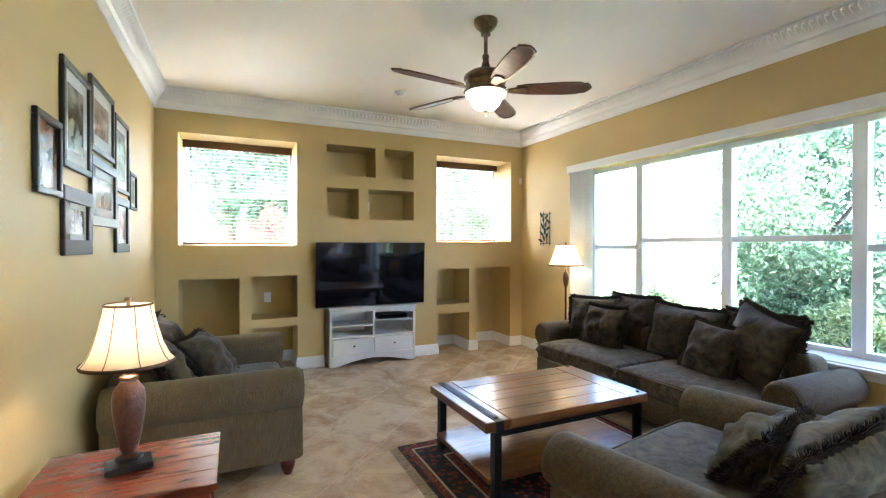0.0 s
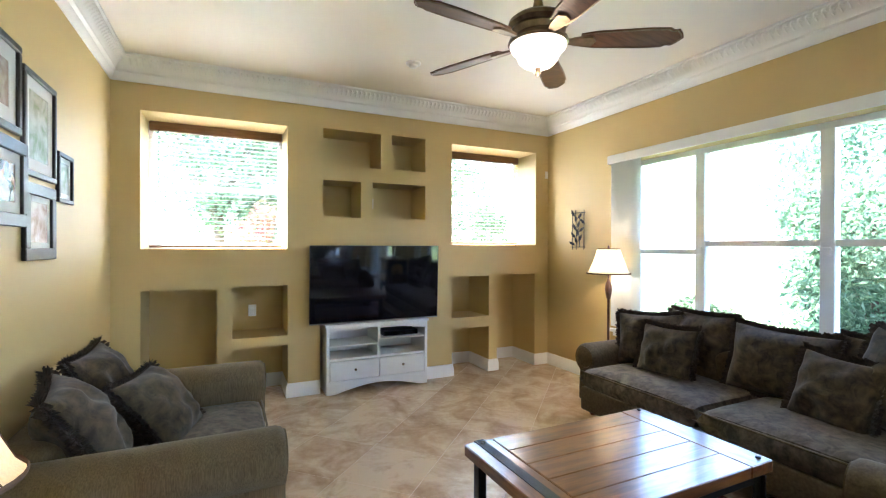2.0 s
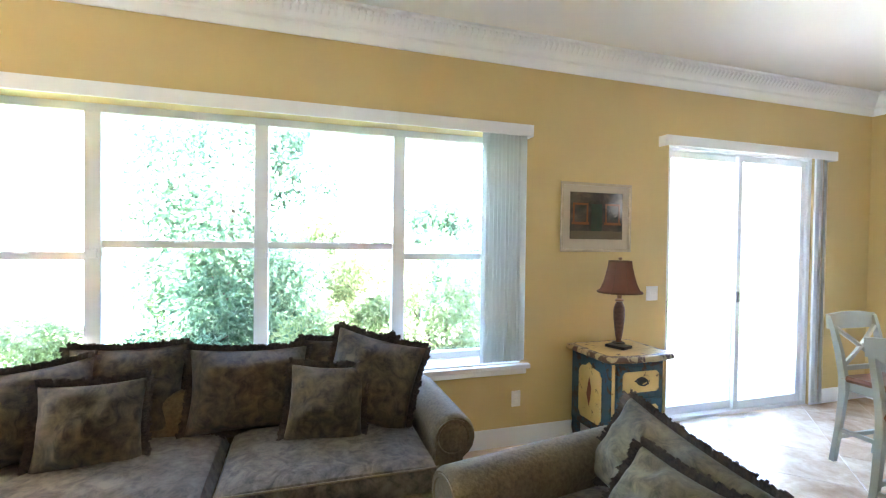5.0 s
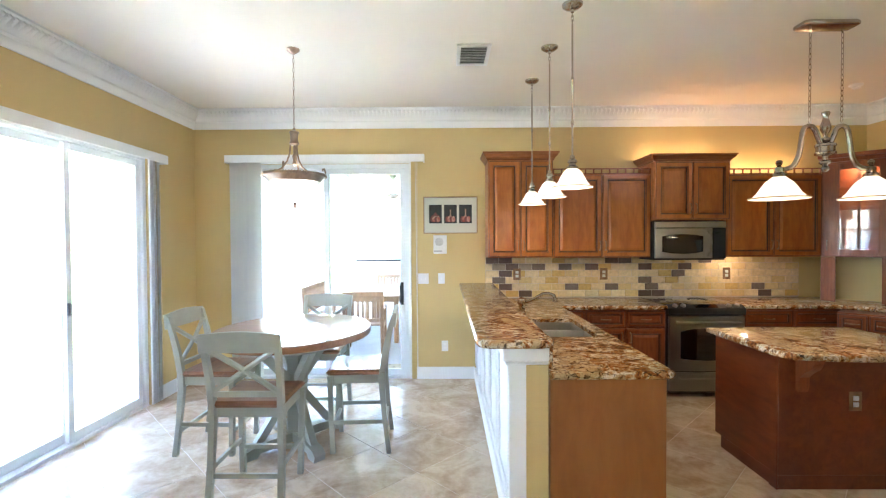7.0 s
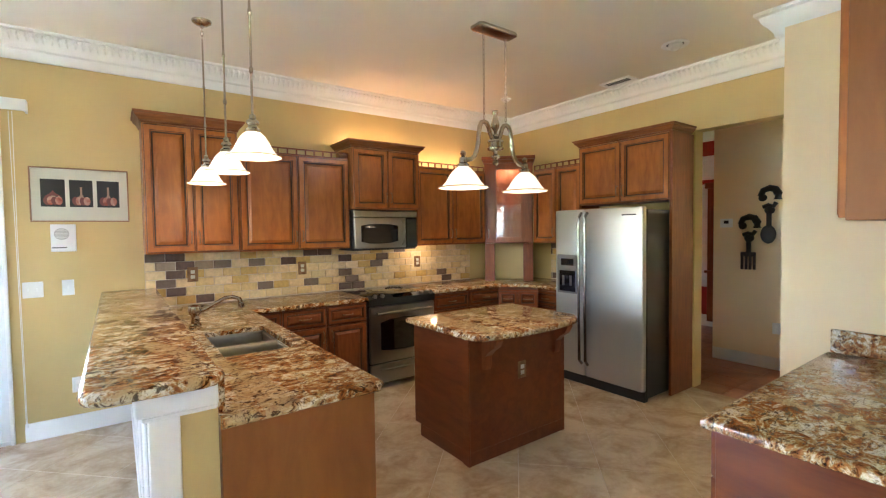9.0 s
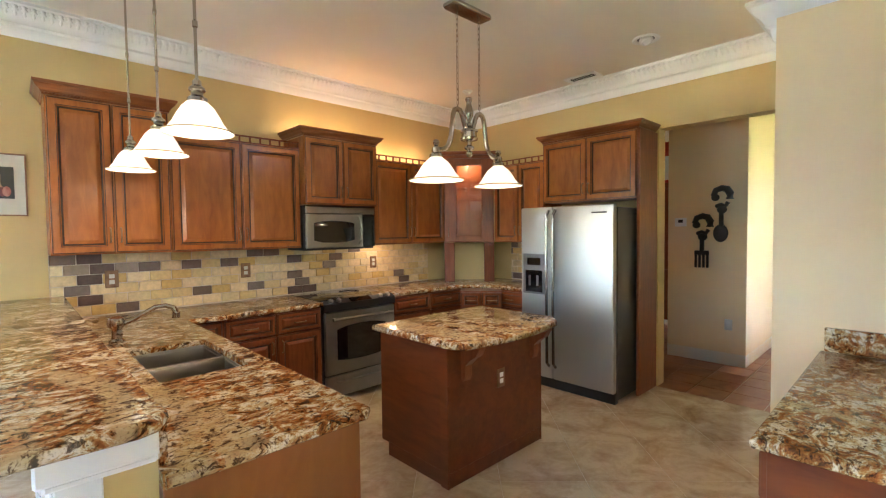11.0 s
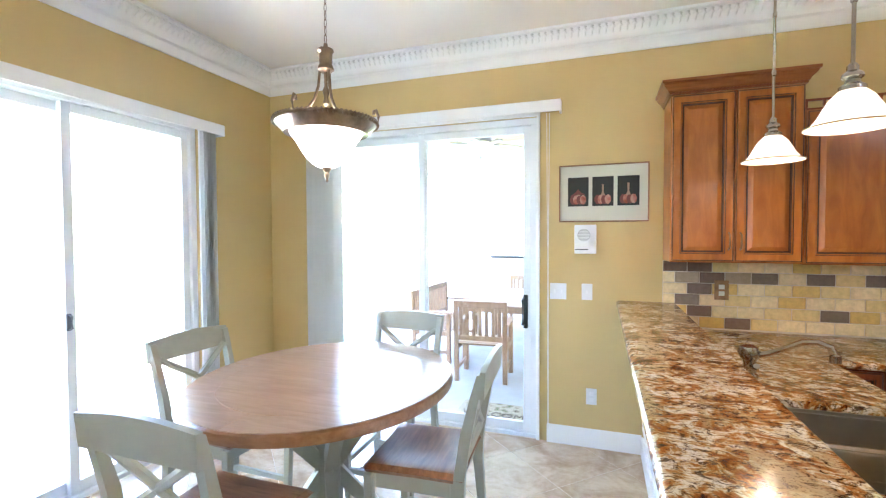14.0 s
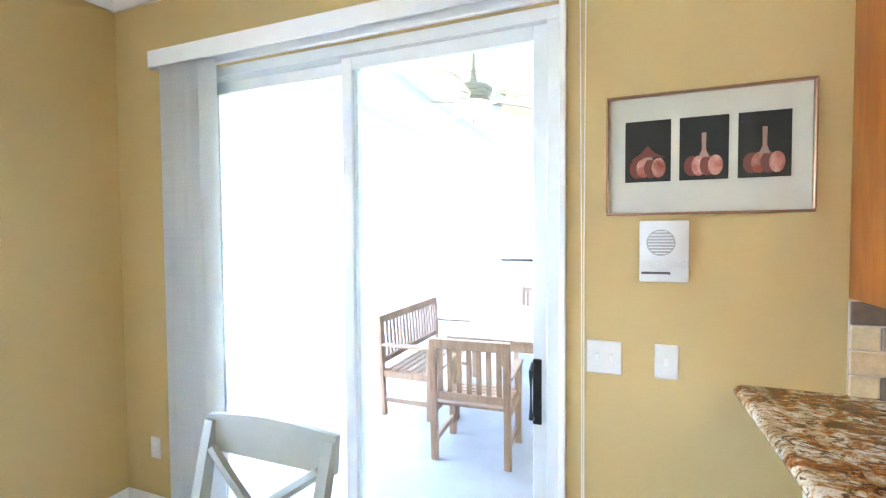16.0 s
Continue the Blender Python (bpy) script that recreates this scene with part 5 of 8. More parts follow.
# pillows of the sofa (it faces west), of both armchairs
PL = "dark brown crushed velvet pillow with a brush fringe"
for x, y, z, rz, lean, w, h, t, sd in ((4.30, 3.66, 0.44, -70, -16, 0.52, 0.46, 0.20, 1), (4.14, 3.40, 0.44, -80, -18, 0.45, 0.41, 0.18, 2), (4.48, 3.36, 0.44, -90, -12, 0.58, 0.50, 0.20, 3),
                                    (4.40, 2.74, 0.44, -90, -14, 0.64, 0.47, 0.24, 4), (4.50, 2.17, 0.44, -90, -10, 0.60, 0.48, 0.20, 5), (4.28, 2.13, 0.44, -108, -15, 0.55, 0.52, 0.22, 6),
                                    (4.14, 2.34, 0.44, -100, -20, 0.42, 0.41, 0.18, 7)):
    tip = {6: 13, 7: 4, 4: 2, 1: -3}.get(sd, 0)
    pillow(pose(x, y, z + abs(w / 2 * math.sin(radians(tip))) * 0.35, 0, 0, rz) @ pose(0, 0, 0, lean, 0, 5 * math.sin(sd * 2.1)) @ pose(0, 0, 0, 0, tip, 0), w, h, t, sd, PL + " on the sofa")
for x, y, z, rz, lean, w, h, t, sd in ((0.62, 3.98, 0.44, 84, -26, 0.56, 0.50, 0.20, 11), (0.66, 3.46, 0.44, 100, -32, 0.56, 0.50, 0.20, 12), (0.92, 3.72, 0.44, 72, -40, 0.48, 0.44, 0.18, 13)):
    pillow(pose(x, y, z, 0, 0, rz) @ pose(0, 0, 0, lean, 0, 4), w, h, t, sd, PL + " on the armchair")


def leaning(a, b, back):
    """A pillow's frame from the two ends of its upper edge and the degrees by which it leans back."""
    a, b = Vector(a), Vector(b)
    ex = (b - a).normalized()
    up = Vector((0.309 * math.sin(radians(back)), -0.951 * math.sin(radians(back)), math.cos(radians(back))))
    up = (up - ex * up.dot(ex)).normalized()
    ey = up.cross(ex)
    return a, b, up, Matrix((ex, ey, up)).transposed().to_4x4()


for a, b, back, h, t, sd in (((3.46, 0.93, 0.795), (2.68, 0.96, 0.70), 34, 0.40, 0.22, 21), ((3.12, 1.16, 0.735), (2.72, 1.10, 0.70), 40, 0.35, 0.16, 22)):
    a, b, up, m = leaning(a, b, back)
    pillow(Matrix.Translation((a + b) / 2 - up * h) @ m, (b - a).length, h, t, sd, "olive crushed velvet pillow with a dark brush fringe", PILLOW2)

# coffee table
PLANK = wood("honey pine plank", (0.062, 0.022, 0.007), (0.255, 0.098, 0.026), 0.3, "x", 4, 9, 0.08, 0.6)
PLANKY = wood("honey pine end plank", (0.062, 0.022, 0.007), (0.255, 0.098, 0.026), 0.3, "y", 4, 9, 0.08, 0.6)
RUGTOP = 0.014
tb = thing("coffee_table", pose(2.785, 2.575, RUGTOP), "plank coffee table with iron straps and black iron legs", "coffee table")
top = part("tabletop", boxes((-0.60, 0.60, -0.365, 0.365, 0.395, 0.43)), PLANK, tb)
for i in range(5):
    part("plank", boxes((-0.448, 0.448, -0.378 + i * 0.1512, -0.3795 + (i + 1) * 0.1512, 0.40, 0.456), bev=0.004), PLANK, top)
for sx in (-1, 1):
    part("end_plank", boxes((sx * 0.452, sx * 0.612, -0.378, 0.378, 0.398, 0.456), bev=0.005), PLANKY, top)
    st = top
    if sx < 0:
        st = part("iron_strap", boxes((sx * 0.50, sx * 0.55, -0.382, 0.382, 0.4565, 0.460), (sx * 0.50, sx * 0.55, -0.386, -0.381, 0.39, 0.459), (sx * 0.50, sx * 0.55, 0.381, 0.386, 0.39, 0.459)), IRON, top)
    for y in (-0.34, 0.34):
        part("bolt", lathe([(0.013, 0.4605), (0.012, 0.465), (0.006, 0.468), (0.001, 0.468)], 12, sx * 0.56 if sx > 0 else sx * 0.525, y), IRON if sx > 0 else NICKEL, st)
    for y in (-0.355, 0.355):
        part("leg", boxes((sx * 0.50, sx * 0.55, y - 0.006, y + 0.006, 0, 0.395), (sx * 0.544, sx * 0.556, y - 0.025, y + 0.025, 0, 0.395), bev=0.001), IRON, tb)
part("shelf", boxes((-0.58, 0.58, -0.345, 0.345, 0.10, 0.135), bev=0.004), PLANK, tb)
for y in (-0.355, 0.355):
    part("side_rail", boxes((-0.498, 0.498, y - 0.008, y + 0.008, 0.36, 0.395), bev=0.002), IRON, tb)

# rug: bands of one plane round a dark field
def rug_mat(name, base, spots, scale):
    m, n, l, bs = nodes_of(name)
    v = coords(n, l, local=True)
    vo = n.new("ShaderNodeTexVoronoi")
    vo.inputs["Scale"].default_value = scale
    l.new(v, vo.inputs["Vector"])
    c = ramp(n, l, vo.outputs["Distance"], [(0.0, spots[0]), (0.15, spots[1]), (0.28, spots[2]), (0.42, base)], True)
    a = noise_tex(n, l, v, 220, 2)
    mm = n.new("ShaderNodeMix")
    mm.data_type, mm.blend_type = "RGBA", "MULTIPLY"
    mm.inputs["Factor"].default_value = 0.6
    l.new(c, mm.inputs["A"])
    l.new(ramp(n, l, a, [(0.3, (0.5, 0.5, 0.5)), (0.7, (1, 1, 1))]), mm.inputs["B"])
    l.new(mm.outputs["Result"], bs.inputs["Base Color"])
    bs.inputs["Roughness"].default_value = 0.95
    bump(n, l, bs, a, 0.6, 0.004)
    return m


REDR = rug_mat("red rug border", (0.14, 0.018, 0.012), ((0.30, 0.20, 0.10), (0.02, 0.025, 0.05), (0.25, 0.09, 0.05)), 30)
NAVY = rug_mat("navy rug field", (0.012, 0.012, 0.022), ((0.28, 0.19, 0.11), (0.16, 0.02, 0.014), (0.15, 0.03, 0.02)), 21)
CREAM = plain("cream rug thread", (0.42, 0.34, 0.23), 0.95, vary=0.15, scale=30, relief=0.4)
rug = thing("rug", pose(2.85, 2.18, 0), "red and navy floral rug with cream fringe on the tiles", "rug")


def band(x, y, a, b):
    """A frame of outer half-sizes x, y less a, down to less b."""
    return boxes((-x + a, x - a, -y + a, -y + b, 0.001, 0.012), (-x + a, x - a, y - b, y - a, 0.001, 0.012), (-x + a, -x + b, -y + b, y - b, 0.001, 0.012), (x - b, x - a, -y + b, y - b, 0.001, 0.012))


RX, RY = 0.86, 0.93
part("outer_border", band(RX, RY, 0, 0.03), NAVY, rug)
part("red_border", band(RX, RY, 0.03, 0.075), REDR, rug)
part("cream_line", band(RX, RY, 0.075, 0.09), CREAM, rug)
part("wide_border", band(RX, RY, 0.09, 0.24), NAVY, rug)
part("inner_line", band(RX, RY, 0.24, 0.255), CREAM, rug)
part("inner_border", band(RX, RY, 0.255, 0.30), REDR, rug)
part("field", boxes((-RX + 0.30, RX - 0.30, -RY + 0.30, RY - 0.30, 0.001, 0.0125)), NAVY, rug)
rnd = random.Random(5)
for sx in (-1, 1):
    bm = bmesh.new()
    for i in range(120):
        y = -RY + 0.008 + i * (2 * RY - 0.016) / 119
        tube([(sx * RX, y, 0.006), (sx * (RX + 0.03), y + rnd.uniform(-0.006, 0.006), 0.005), (sx * (RX + 0.065), y + rnd.uniform(-0.014, 0.014), 0.0035)], 0.003, 4, bm)
    part("fringe", bm, CREAM, rug, "cream cotton fringe")

# side table with lamp
CHERRY = wood("red-brown pine", (0.065, 0.011, 0.005), (0.205, 0.042, 0.015), 0.24, "x", 4.5, 9, 0.12, 0.25, patch=0.2)
sd = thing("side_table", pose(0.58, 2.10, 0), "red-brown plank side table with square legs", "side table")
top = part("tabletop", boxes((-0.29, 0.29, -0.20, 0.26, 0.545, 0.56)), CHERRY, sd)
for i in range(4):
    part("plank", boxes((-0.305, 0.305, -0.215 + i * 0.125, -0.2158 + (i + 1) * 0.125, 0.56, 0.585), bev=0.003), CHERRY, top)
part("apron", boxes((-0.27, 0.27, -0.18, -0.16, 0.46, 0.545), (-0.27, 0.27, 0.22, 0.24, 0.46, 0.545), (-0.27, -0.25, -0.16, 0.22, 0.46, 0.545), (0.25, 0.27, -0.16, 0.22, 0.46, 0.545)), CHERRY, sd)
for sx in (-1, 1):
    for ya in (-0.19, 0.195):
        part("leg", boxes((sx * 0.225, sx * 0.28, ya, ya + 0.055, 0, 0.545), bev=0.004), CHERRY, sd)



def shade_cloth(strength_glow, base):
    """Thin cloth that lets its lamp shine through."""
    m, n, l, bs = nodes_of("warm linen shade")
    tr = n.new("ShaderNodeBsdfTranslucent")
    mix = n.new("ShaderNodeMixShader")
    v = coords(n, l, (1, 1, 1), True)
    a = noise_tex(n, l, v, 160, 3)
    c = ramp(n, l, a, [(0.3, mul(base, 0.85)), (0.7, base)])
    l.new(c, bs.inputs["Base Color"])
    l.new(c, tr.inputs["Color"])
    bs.inputs["Roughness"].default_value = 0.9
    mix.inputs[0].default_value = strength_glow
    l.new(bs.outputs[0], mix.inputs[1])
    l.new(tr.outputs[0], mix.inputs[2])
    l.new(mix.outputs[0], n["Material Output"].inputs["Surface"])
    return m


SHADECLOTH = shade_cloth(0.6, (0.88, 0.80, 0.66))
BROWNCLOTH = shade_cloth(0.2, (0.20, 0.085, 0.055))
HAMMERED = plain("hammered copper-brown ceramic", (0.105, 0.045, 0.027), 0.38, 0.25, vary=0.4, scale=40, grain=62, relief=1.0, local=True)


def table_lamp(name, m, label, k, cloth, band_mat, girth=1.0):
    """k: height of the lamp; origin at its foot."""
    t = thing(name, m, label, "lamp", "table lamps")
    part("plinth", boxes((-0.075 * k / 0.63, 0.075 * k / 0.63, -0.055 * k / 0.63, 0.055 * k / 0.63, 0, 0.022), bev=0.004), BLACK, t)
    f = k / 0.63
    part("body", lathe([(r * f * girth, z * f) for r, z in ((0.03, 0.035), (0.034, 0.045), (0.022, 0.055), (0.030, 0.075), (0.042, 0.13), (0.052, 0.20), (0.055, 0.255), (0.050, 0.29), (0.034, 0.315), (0.028, 0.325), (0.001, 0.327))]), HAMMERED, t)
    part("neck", lathe([(r * f, z * f) for r, z in ((0.012, 0.325), (0.03, 0.332), (0.03, 0.342), (0.014, 0.352), (0.018, 0.37), (0.008, 0.385), (0.006, 0.62), (0.014, 0.625), (0.012, 0.638), (0.001, 0.64))], 16), BRONZE, t)
    part("foot_collar", lathe([(r * f, z * f) for r, z in ((0.045, 0.034), (0.045, 0.038), (0.028, 0.045), (0.001, 0.046))], 20), BLACK, t)
    prof = [(0.152, 0.392), (0.132, 0.415), (0.112, 0.46), (0.096, 0.52), (0.084, 0.575), (0.078, 0.612)]
    s = part("shade", lathe([(r * f, z * f) for r, z in prof] + [((r - 0.002) * f, z * f) for r, z in reversed(prof)]), cloth, t, "flared cloth shade")
    part("shade_trim", lathe([(0.153 * f, 0.389 * f), (0.155 * f, 0.396 * f), (0.152 * f, 0.402 * f), (0.150 * f, 0.396 * f)]), band_mat, s)
    part("shade_trim", lathe([(0.0785 * f, 0.607 * f), (0.0805 * f, 0.611 * f), (0.0785 * f, 0.616 * f), (0.076 * f, 0.611 * f)]), band_mat, s)
    for q in range(8):
        a = math.pi * q / 4 + 0.2
        part("seam", tube([(r * f * 1.006 * math.cos(a), r * f * 1.006 * math.sin(a), z * f) for r, z in prof], 0.0016, 5), band_mat, s)
    part("bulb", lathe([(0.001, 0.53 * f), (0.02, 0.52 * f), (0.028, 0.49 * f), (0.018, 0.455 * f), (0.012, 0.44 * f)], 14), BULB, t)
    return t


BULB = glow("frosted bulb", (1, 0.8, 0.55), 0.4)
TRIMBROWN = plain("brown shade trim", (0.11, 0.055, 0.025), 0.8, relief=0.2)
table_lamp("table_lamp", pose(0.575, 2.16, 0.586, 0, 0, 12), "hammered brown table lamp with a lit linen shade", 0.64, SHADECLOTH, TRIMBROWN)
lamp_at("table_lamp_bulb", 0.575, 2.16, 1.08, 1.7, (1, 0.76, 0.50), 0.03)

# floor lamp behind the sofa
fl = thing("floor_lamp", pose(4.46, 4.26, 0), "dark floor lamp with a lit linen shade", "floor lamp")
part("base_plate", lathe([(0.14, 0), (0.14, 0.012), (0.10, 0.028), (0.03, 0.04), (0.001, 0.04)]), BRONZE, fl)
part("pole", lathe([(0.012, 0.035), (0.012, 0.95), (0.02, 0.96), (0.028, 1.0), (0.034, 1.05), (0.028, 1.10), (0.014, 1.13), (0.008, 1.15), (0.006, 1.44), (0.012, 1.445), (0.008, 1.47), (0.001, 1.475)], 16), HAMMERED, fl)
pr = [(0.205, 1.20), (0.185, 1.22), (0.155, 1.29), (0.125, 1.37), (0.105, 1.44)]
s = part("shade", lathe(pr + [(r - 0.003, z) for r, z in reversed(pr)]), SHADECLOTH, fl, "lit flared linen shade")
part("shade_trim", lathe([(0.206, 1.196), (0.209, 1.203), (0.206, 1.21), (0.203, 1.203)]), TRIMBROWN, s)
part("shade_trim", lathe([(0.106, 1.434), (0.109, 1.44), (0.106, 1.446), (0.103, 1.44)]), TRIMBROWN, s)
lamp_at("floor_lamp_bulb", 4.46, 4.26, 1.31, 0.55, (1, 0.84, 0.60), 0.03)


# ceiling fan with a light bowl
def ceiling_fan(name, m, label, start, blade_mat, metal, bowl_mat, R=0.75, drop=0.36, lit=True):
    """Origin at the ceiling."""
    f = thing(name, m, label, "ceiling fan", "ceiling fans")
    part("canopy", lathe([(0.085, 0), (0.085, -0.02), (0.075, -0.045), (0.045, -0.075), (0.03, -0.085), (0.036, -0.095), (0.036, -0.105), (0.02, -0.11), (0.001, -0.11)]), metal, f)
    part("downrod", lathe([(0.014, -0.10), (0.014, -drop + 0.10), (0.024, -drop + 0.09), (0.026, -drop + 0.07), (0.02, -drop + 0.06), (0.034, -drop), (0.04, -drop - 0.03), (0.001, -drop - 0.03)], 18), metal, f)
    z = -drop - 0.03
    part("motor", lathe([(0.05, z + 0.01), (0.13, z - 0.01), (0.155, z - 0.03), (0.16, z - 0.05), (0.14, z - 0.065), (0.145, z - 0.08), (0.135, z - 0.11), (0.14, z - 0.12), (0.12, z - 0.135), (0.001, z - 0.135)], 32), metal, f)
    zb = z - 0.128
    for k in range(5):
        a = start + 72 * k
        mm = pose(0, 0, zb, 0, 0, a) @ pose(0, 0, 0, -13, 0, 0)
        out = [(0.22, -0.045), (0.30, -0.062), (0.55, -0.075), (0.66, -0.072), (0.685, -0.055), (0.71, -0.06), (0.735, -0.03), (R, 0.0), (0.735, 0.03), (0.71, 0.06), (0.685, 0.055), (0.66, 0.072), (0.55, 0.075), (0.30, 0.062), (0.22, 0.045)]
        bl = extrude(out, "z", -0.004, 0.004)
        b = part("blade", moved(bl, mm), blade_mat, f, "notched wooden blade")
        part("blade_edge", moved(tube([(x * 0.985, y * 0.93, -0.0045) for x, y in out], 0.0035, 5), mm), metal, b)
        br = extrude([(0.10, -0.014), (0.16, -0.018), (0.20, -0.03), (0.28, -0.035), (0.30, 0.0), (0.28, 0.035), (0.20, 0.03), (0.16, 0.018), (0.10, 0.014)], "z", -0.016, -0.004)
        part("blade_bracket", moved(br, mm), metal, b)
    zl = z - 0.135
    part("light_ring", lathe([(0.10, zl + 0.012), (0.155, zl + 0.005), (0.16, zl - 0.01), (0.15, zl - 0.018), (0.10, zl - 0.015)], 32), metal, f)
    part("light_bowl", lathe([(0.148, zl - 0.015), (0.146, zl - 0.032), (0.135, zl - 0.048), (0.114, zl - 0.056), (0.112, zl - 0.075), (0.102, zl - 0.10), (0.076, zl - 0.125), (0.035, zl - 0.138), (0.001, zl - 0.14)], 32), bowl_mat, f, "lit frosted glass bowl")
    part("finial", lathe([(0.001, zl - 0.135), (0.018, zl - 0.14), (0.012, zl - 0.155), (0.016, zl - 0.17), (0.001, zl - 0.185)], 14), metal, f)
    return zl


BLADE = wood("walnut fan blade", (0.060, 0.023, 0.010), (0.16, 0.064, 0.026), 0.42, "x", 5, 10, 0.08, 0.0, local=True)
FANMETAL = plain("antique pewter and bronze", (0.22, 0.155, 0.10), 0.38, 0.9, vary=0.4, scale=14, relief=0.1, local=True)
BOWL = glow("lit frosted bowl", (1, 0.84, 0.60), 0.10)
zl = ceiling_fan("ceiling_fan", pose(2.595, 2.92, TOP), "bronze ceiling fan with five walnut blades and a lit bowl", 43, BLADE, FANMETAL, BOWL, drop=0.34)
lamp_at("fan_lamp", 2.595, 2.92, TOP + zl - 0.24, 0.15, (1, 0.82, 0.58), 0.05)

# smoke detectors, ceiling vents, recessed speaker
def disc_fixture(name, x, y, label, category, r=0.065):
    t = thing(name, pose(x, y, TOP), label, category)
    part("base", lathe([(r, 0), (r, -0.012), (r - 0.012, -0.02), (0.001, -0.02)]), TRIM, t)
    part("cover", lathe([(r * 0.6, -0.02), (r * 0.58, -0.034), (r * 0.4, -0.042), (0.001, -0.043)]), WHITEWOOD, t)


disc_fixture("smoke_detector", 2.555, 4.62, "white round smoke detector on the ceiling", "smoke detector")
disc_fixture("smoke_detector", -2.06, -2.31, "white round smoke detector in the kitchen corner", "smoke detector", 0.055)
rl = thing("recessed_ceiling_light", pose(-2.155, -0.42, TOP), "white recessed eyeball ceiling light over the opening", "ceiling light")
part("trim_ring", lathe([(0.105, 0), (0.105, -0.006), (0.098, -0.012), (0.075, -0.010), (0.066, -0.002), (0.066, 0)], 32), TRIM, rl)
# Flat dark disc, with the shade of the hollow put into its colour.
part("recess_shade", lathe([(0.066, -0.0015), (0.001, -0.0015)], 28), DARKPULL, rl)
part("eyeball", moved(lathe([(0.052, 0.0), (0.054, -0.014), (0.046, -0.030), (0.034, -0.036), (0.030, -0.028), (0.001, -0.026)], 28), pose(0, 0, 0, 18, -14, 0)), WHITEWOOD, rl)


def ceiling_vent(x, y, w, h):
    v = thing("ceiling_vent", pose(x, y, TOP), "white louvred air vent in the ceiling", "air vent", "ceiling vents")
    part("frame", boxes((-w, w, -h, -h + 0.03, -0.014, 0), (-w, w, h - 0.03, h, -0.014, 0), (-w, -w + 0.03, -h + 0.03, h - 0.03, -0.014, 0), (w - 0.03, w, -h + 0.03, h - 0.03, -0.014, 0), bev=0.002), TRIM, v)
    # Black sheet put behind the slats as the shade inside the duct.
    part("duct_shade", boxes((-w + 0.03, w - 0.03, -h + 0.03, h - 0.03, -0.003, -0.001)), BLACK, v)
    n = int((2 * h - 0.06) / 0.03)
    me = mesh_of("slat", moved(boxes((-w + 0.03, w - 0.03, -0.011, 0.011, -0.001, 0.001)), pose(0, 0, 0, -32, 0, 0)), TRIM)
    for i in range(n):
        s = new("slat", me)
        s.parent, s.location = v, (0, -h + 0.045 + i * (2 * h - 0.09) / max(1, n - 1), -0.008)


ceiling_vent(1.658, -1.53, 0.13, 0.20)
ceiling_vent(-2.60, -1.23, 0.085, 0.17)

# television and its stand
tv = thing("television", pose(2.485, 5.43, 0.70), "large flat black television tilted on the wall", "television")
part("panel", moved(boxes((-0.675, 0.675, 0.0, 0.035, 0, 0.77), bev=0.004), pose(0, 0, 0, 2.5, 0, 0)), BLACK, tv)
part("screen", moved(boxes((-0.668, 0.668, -0.0025, 0.0, 0.012, 0.764)), pose(0, 0, 0, 2.5, 0, 0)), BLACKGLASS, tv, "glossy black screen")
part("bottom_trim", moved(boxes((-0.675, 0.675, -0.006, 0.0, 0, 0.011), bev=0.002), pose(0, 0, 0, 2.5, 0, 0)), STEEL, tv)
part("wall_bracket", boxes((-0.2, 0.2, 0.02, 0.114, 0.30, 0.60)), BLACK, tv)

sw, sdp = 1.07, 0.42
ts = thing("television_stand", pose(2.505, 5.845, 0), "white wooden television stand with open shelves and drawers", "television stand")
h = sw / 2
part("side_panel", boxes((-h, -h + 0.03, -sdp, 0, 0, 0.665), bev=0.003), WHITEWOOD, ts)
part("side_panel", boxes((h - 0.03, h, -sdp, 0, 0, 0.665), bev=0.003), WHITEWOOD, ts)
part("top", boxes((-h - 0.012, h + 0.012, -sdp - 0.012, 0, 0.667, 0.69), bev=0.004), WHITEWOOD, ts)
arch = [(-h + 0.03, 0.665), (-h + 0.03, 0.60)] + [(-h + 0.03 + (sw - 0.06) * i / 16, 0.60 + 0.04 * math.sin(math.pi * i / 16)) for i in range(1, 16)] + [(h - 0.03, 0.60), (h - 0.03, 0.665)]
part("arched_rail", extrude(arch, "y", -sdp, -sdp + 0.02), WHITEWOOD, ts)
foot = [(-h + 0.03, 0.13), (-h + 0.03, 0.0), (-h + 0.08, 0.0)] + [(-h + 0.08 + (sw - 0.16) * i / 16, 0.0 + 0.075 * math.sin(math.pi * i / 16)) for i in range(1, 16)] + [(h - 0.08, 0.0), (h - 0.03, 0.0), (h - 0.03, 0.13)]
part("arched_foot", extrude(foot, "y", -sdp, -sdp + 0.02), WHITEWOOD, ts)
part("bottom_shelf", boxes((-h + 0.03, h - 0.03, -sdp + 0.02, -0.01, 0.325, 0.345)), WHITEWOOD, ts)
part("divider", boxes((-0.012, 0.012, -sdp + 0.005, -0.01, 0.345, 0.64)), WHITEWOOD, ts)
part("shelf", boxes((-h + 0.03, -0.012, -sdp + 0.015, -0.01, 0.46, 0.475)), WHITEWOOD, ts)
part("shelf", boxes((0.012, h - 0.03, -sdp + 0.015, -0.01, 0.50, 0.515)), WHITEWOOD, ts)
part("back_panel", boxes((-h + 0.03, h - 0.03, -0.012, -0.002, 0.10, 0.665)), WHITEWOOD, ts)
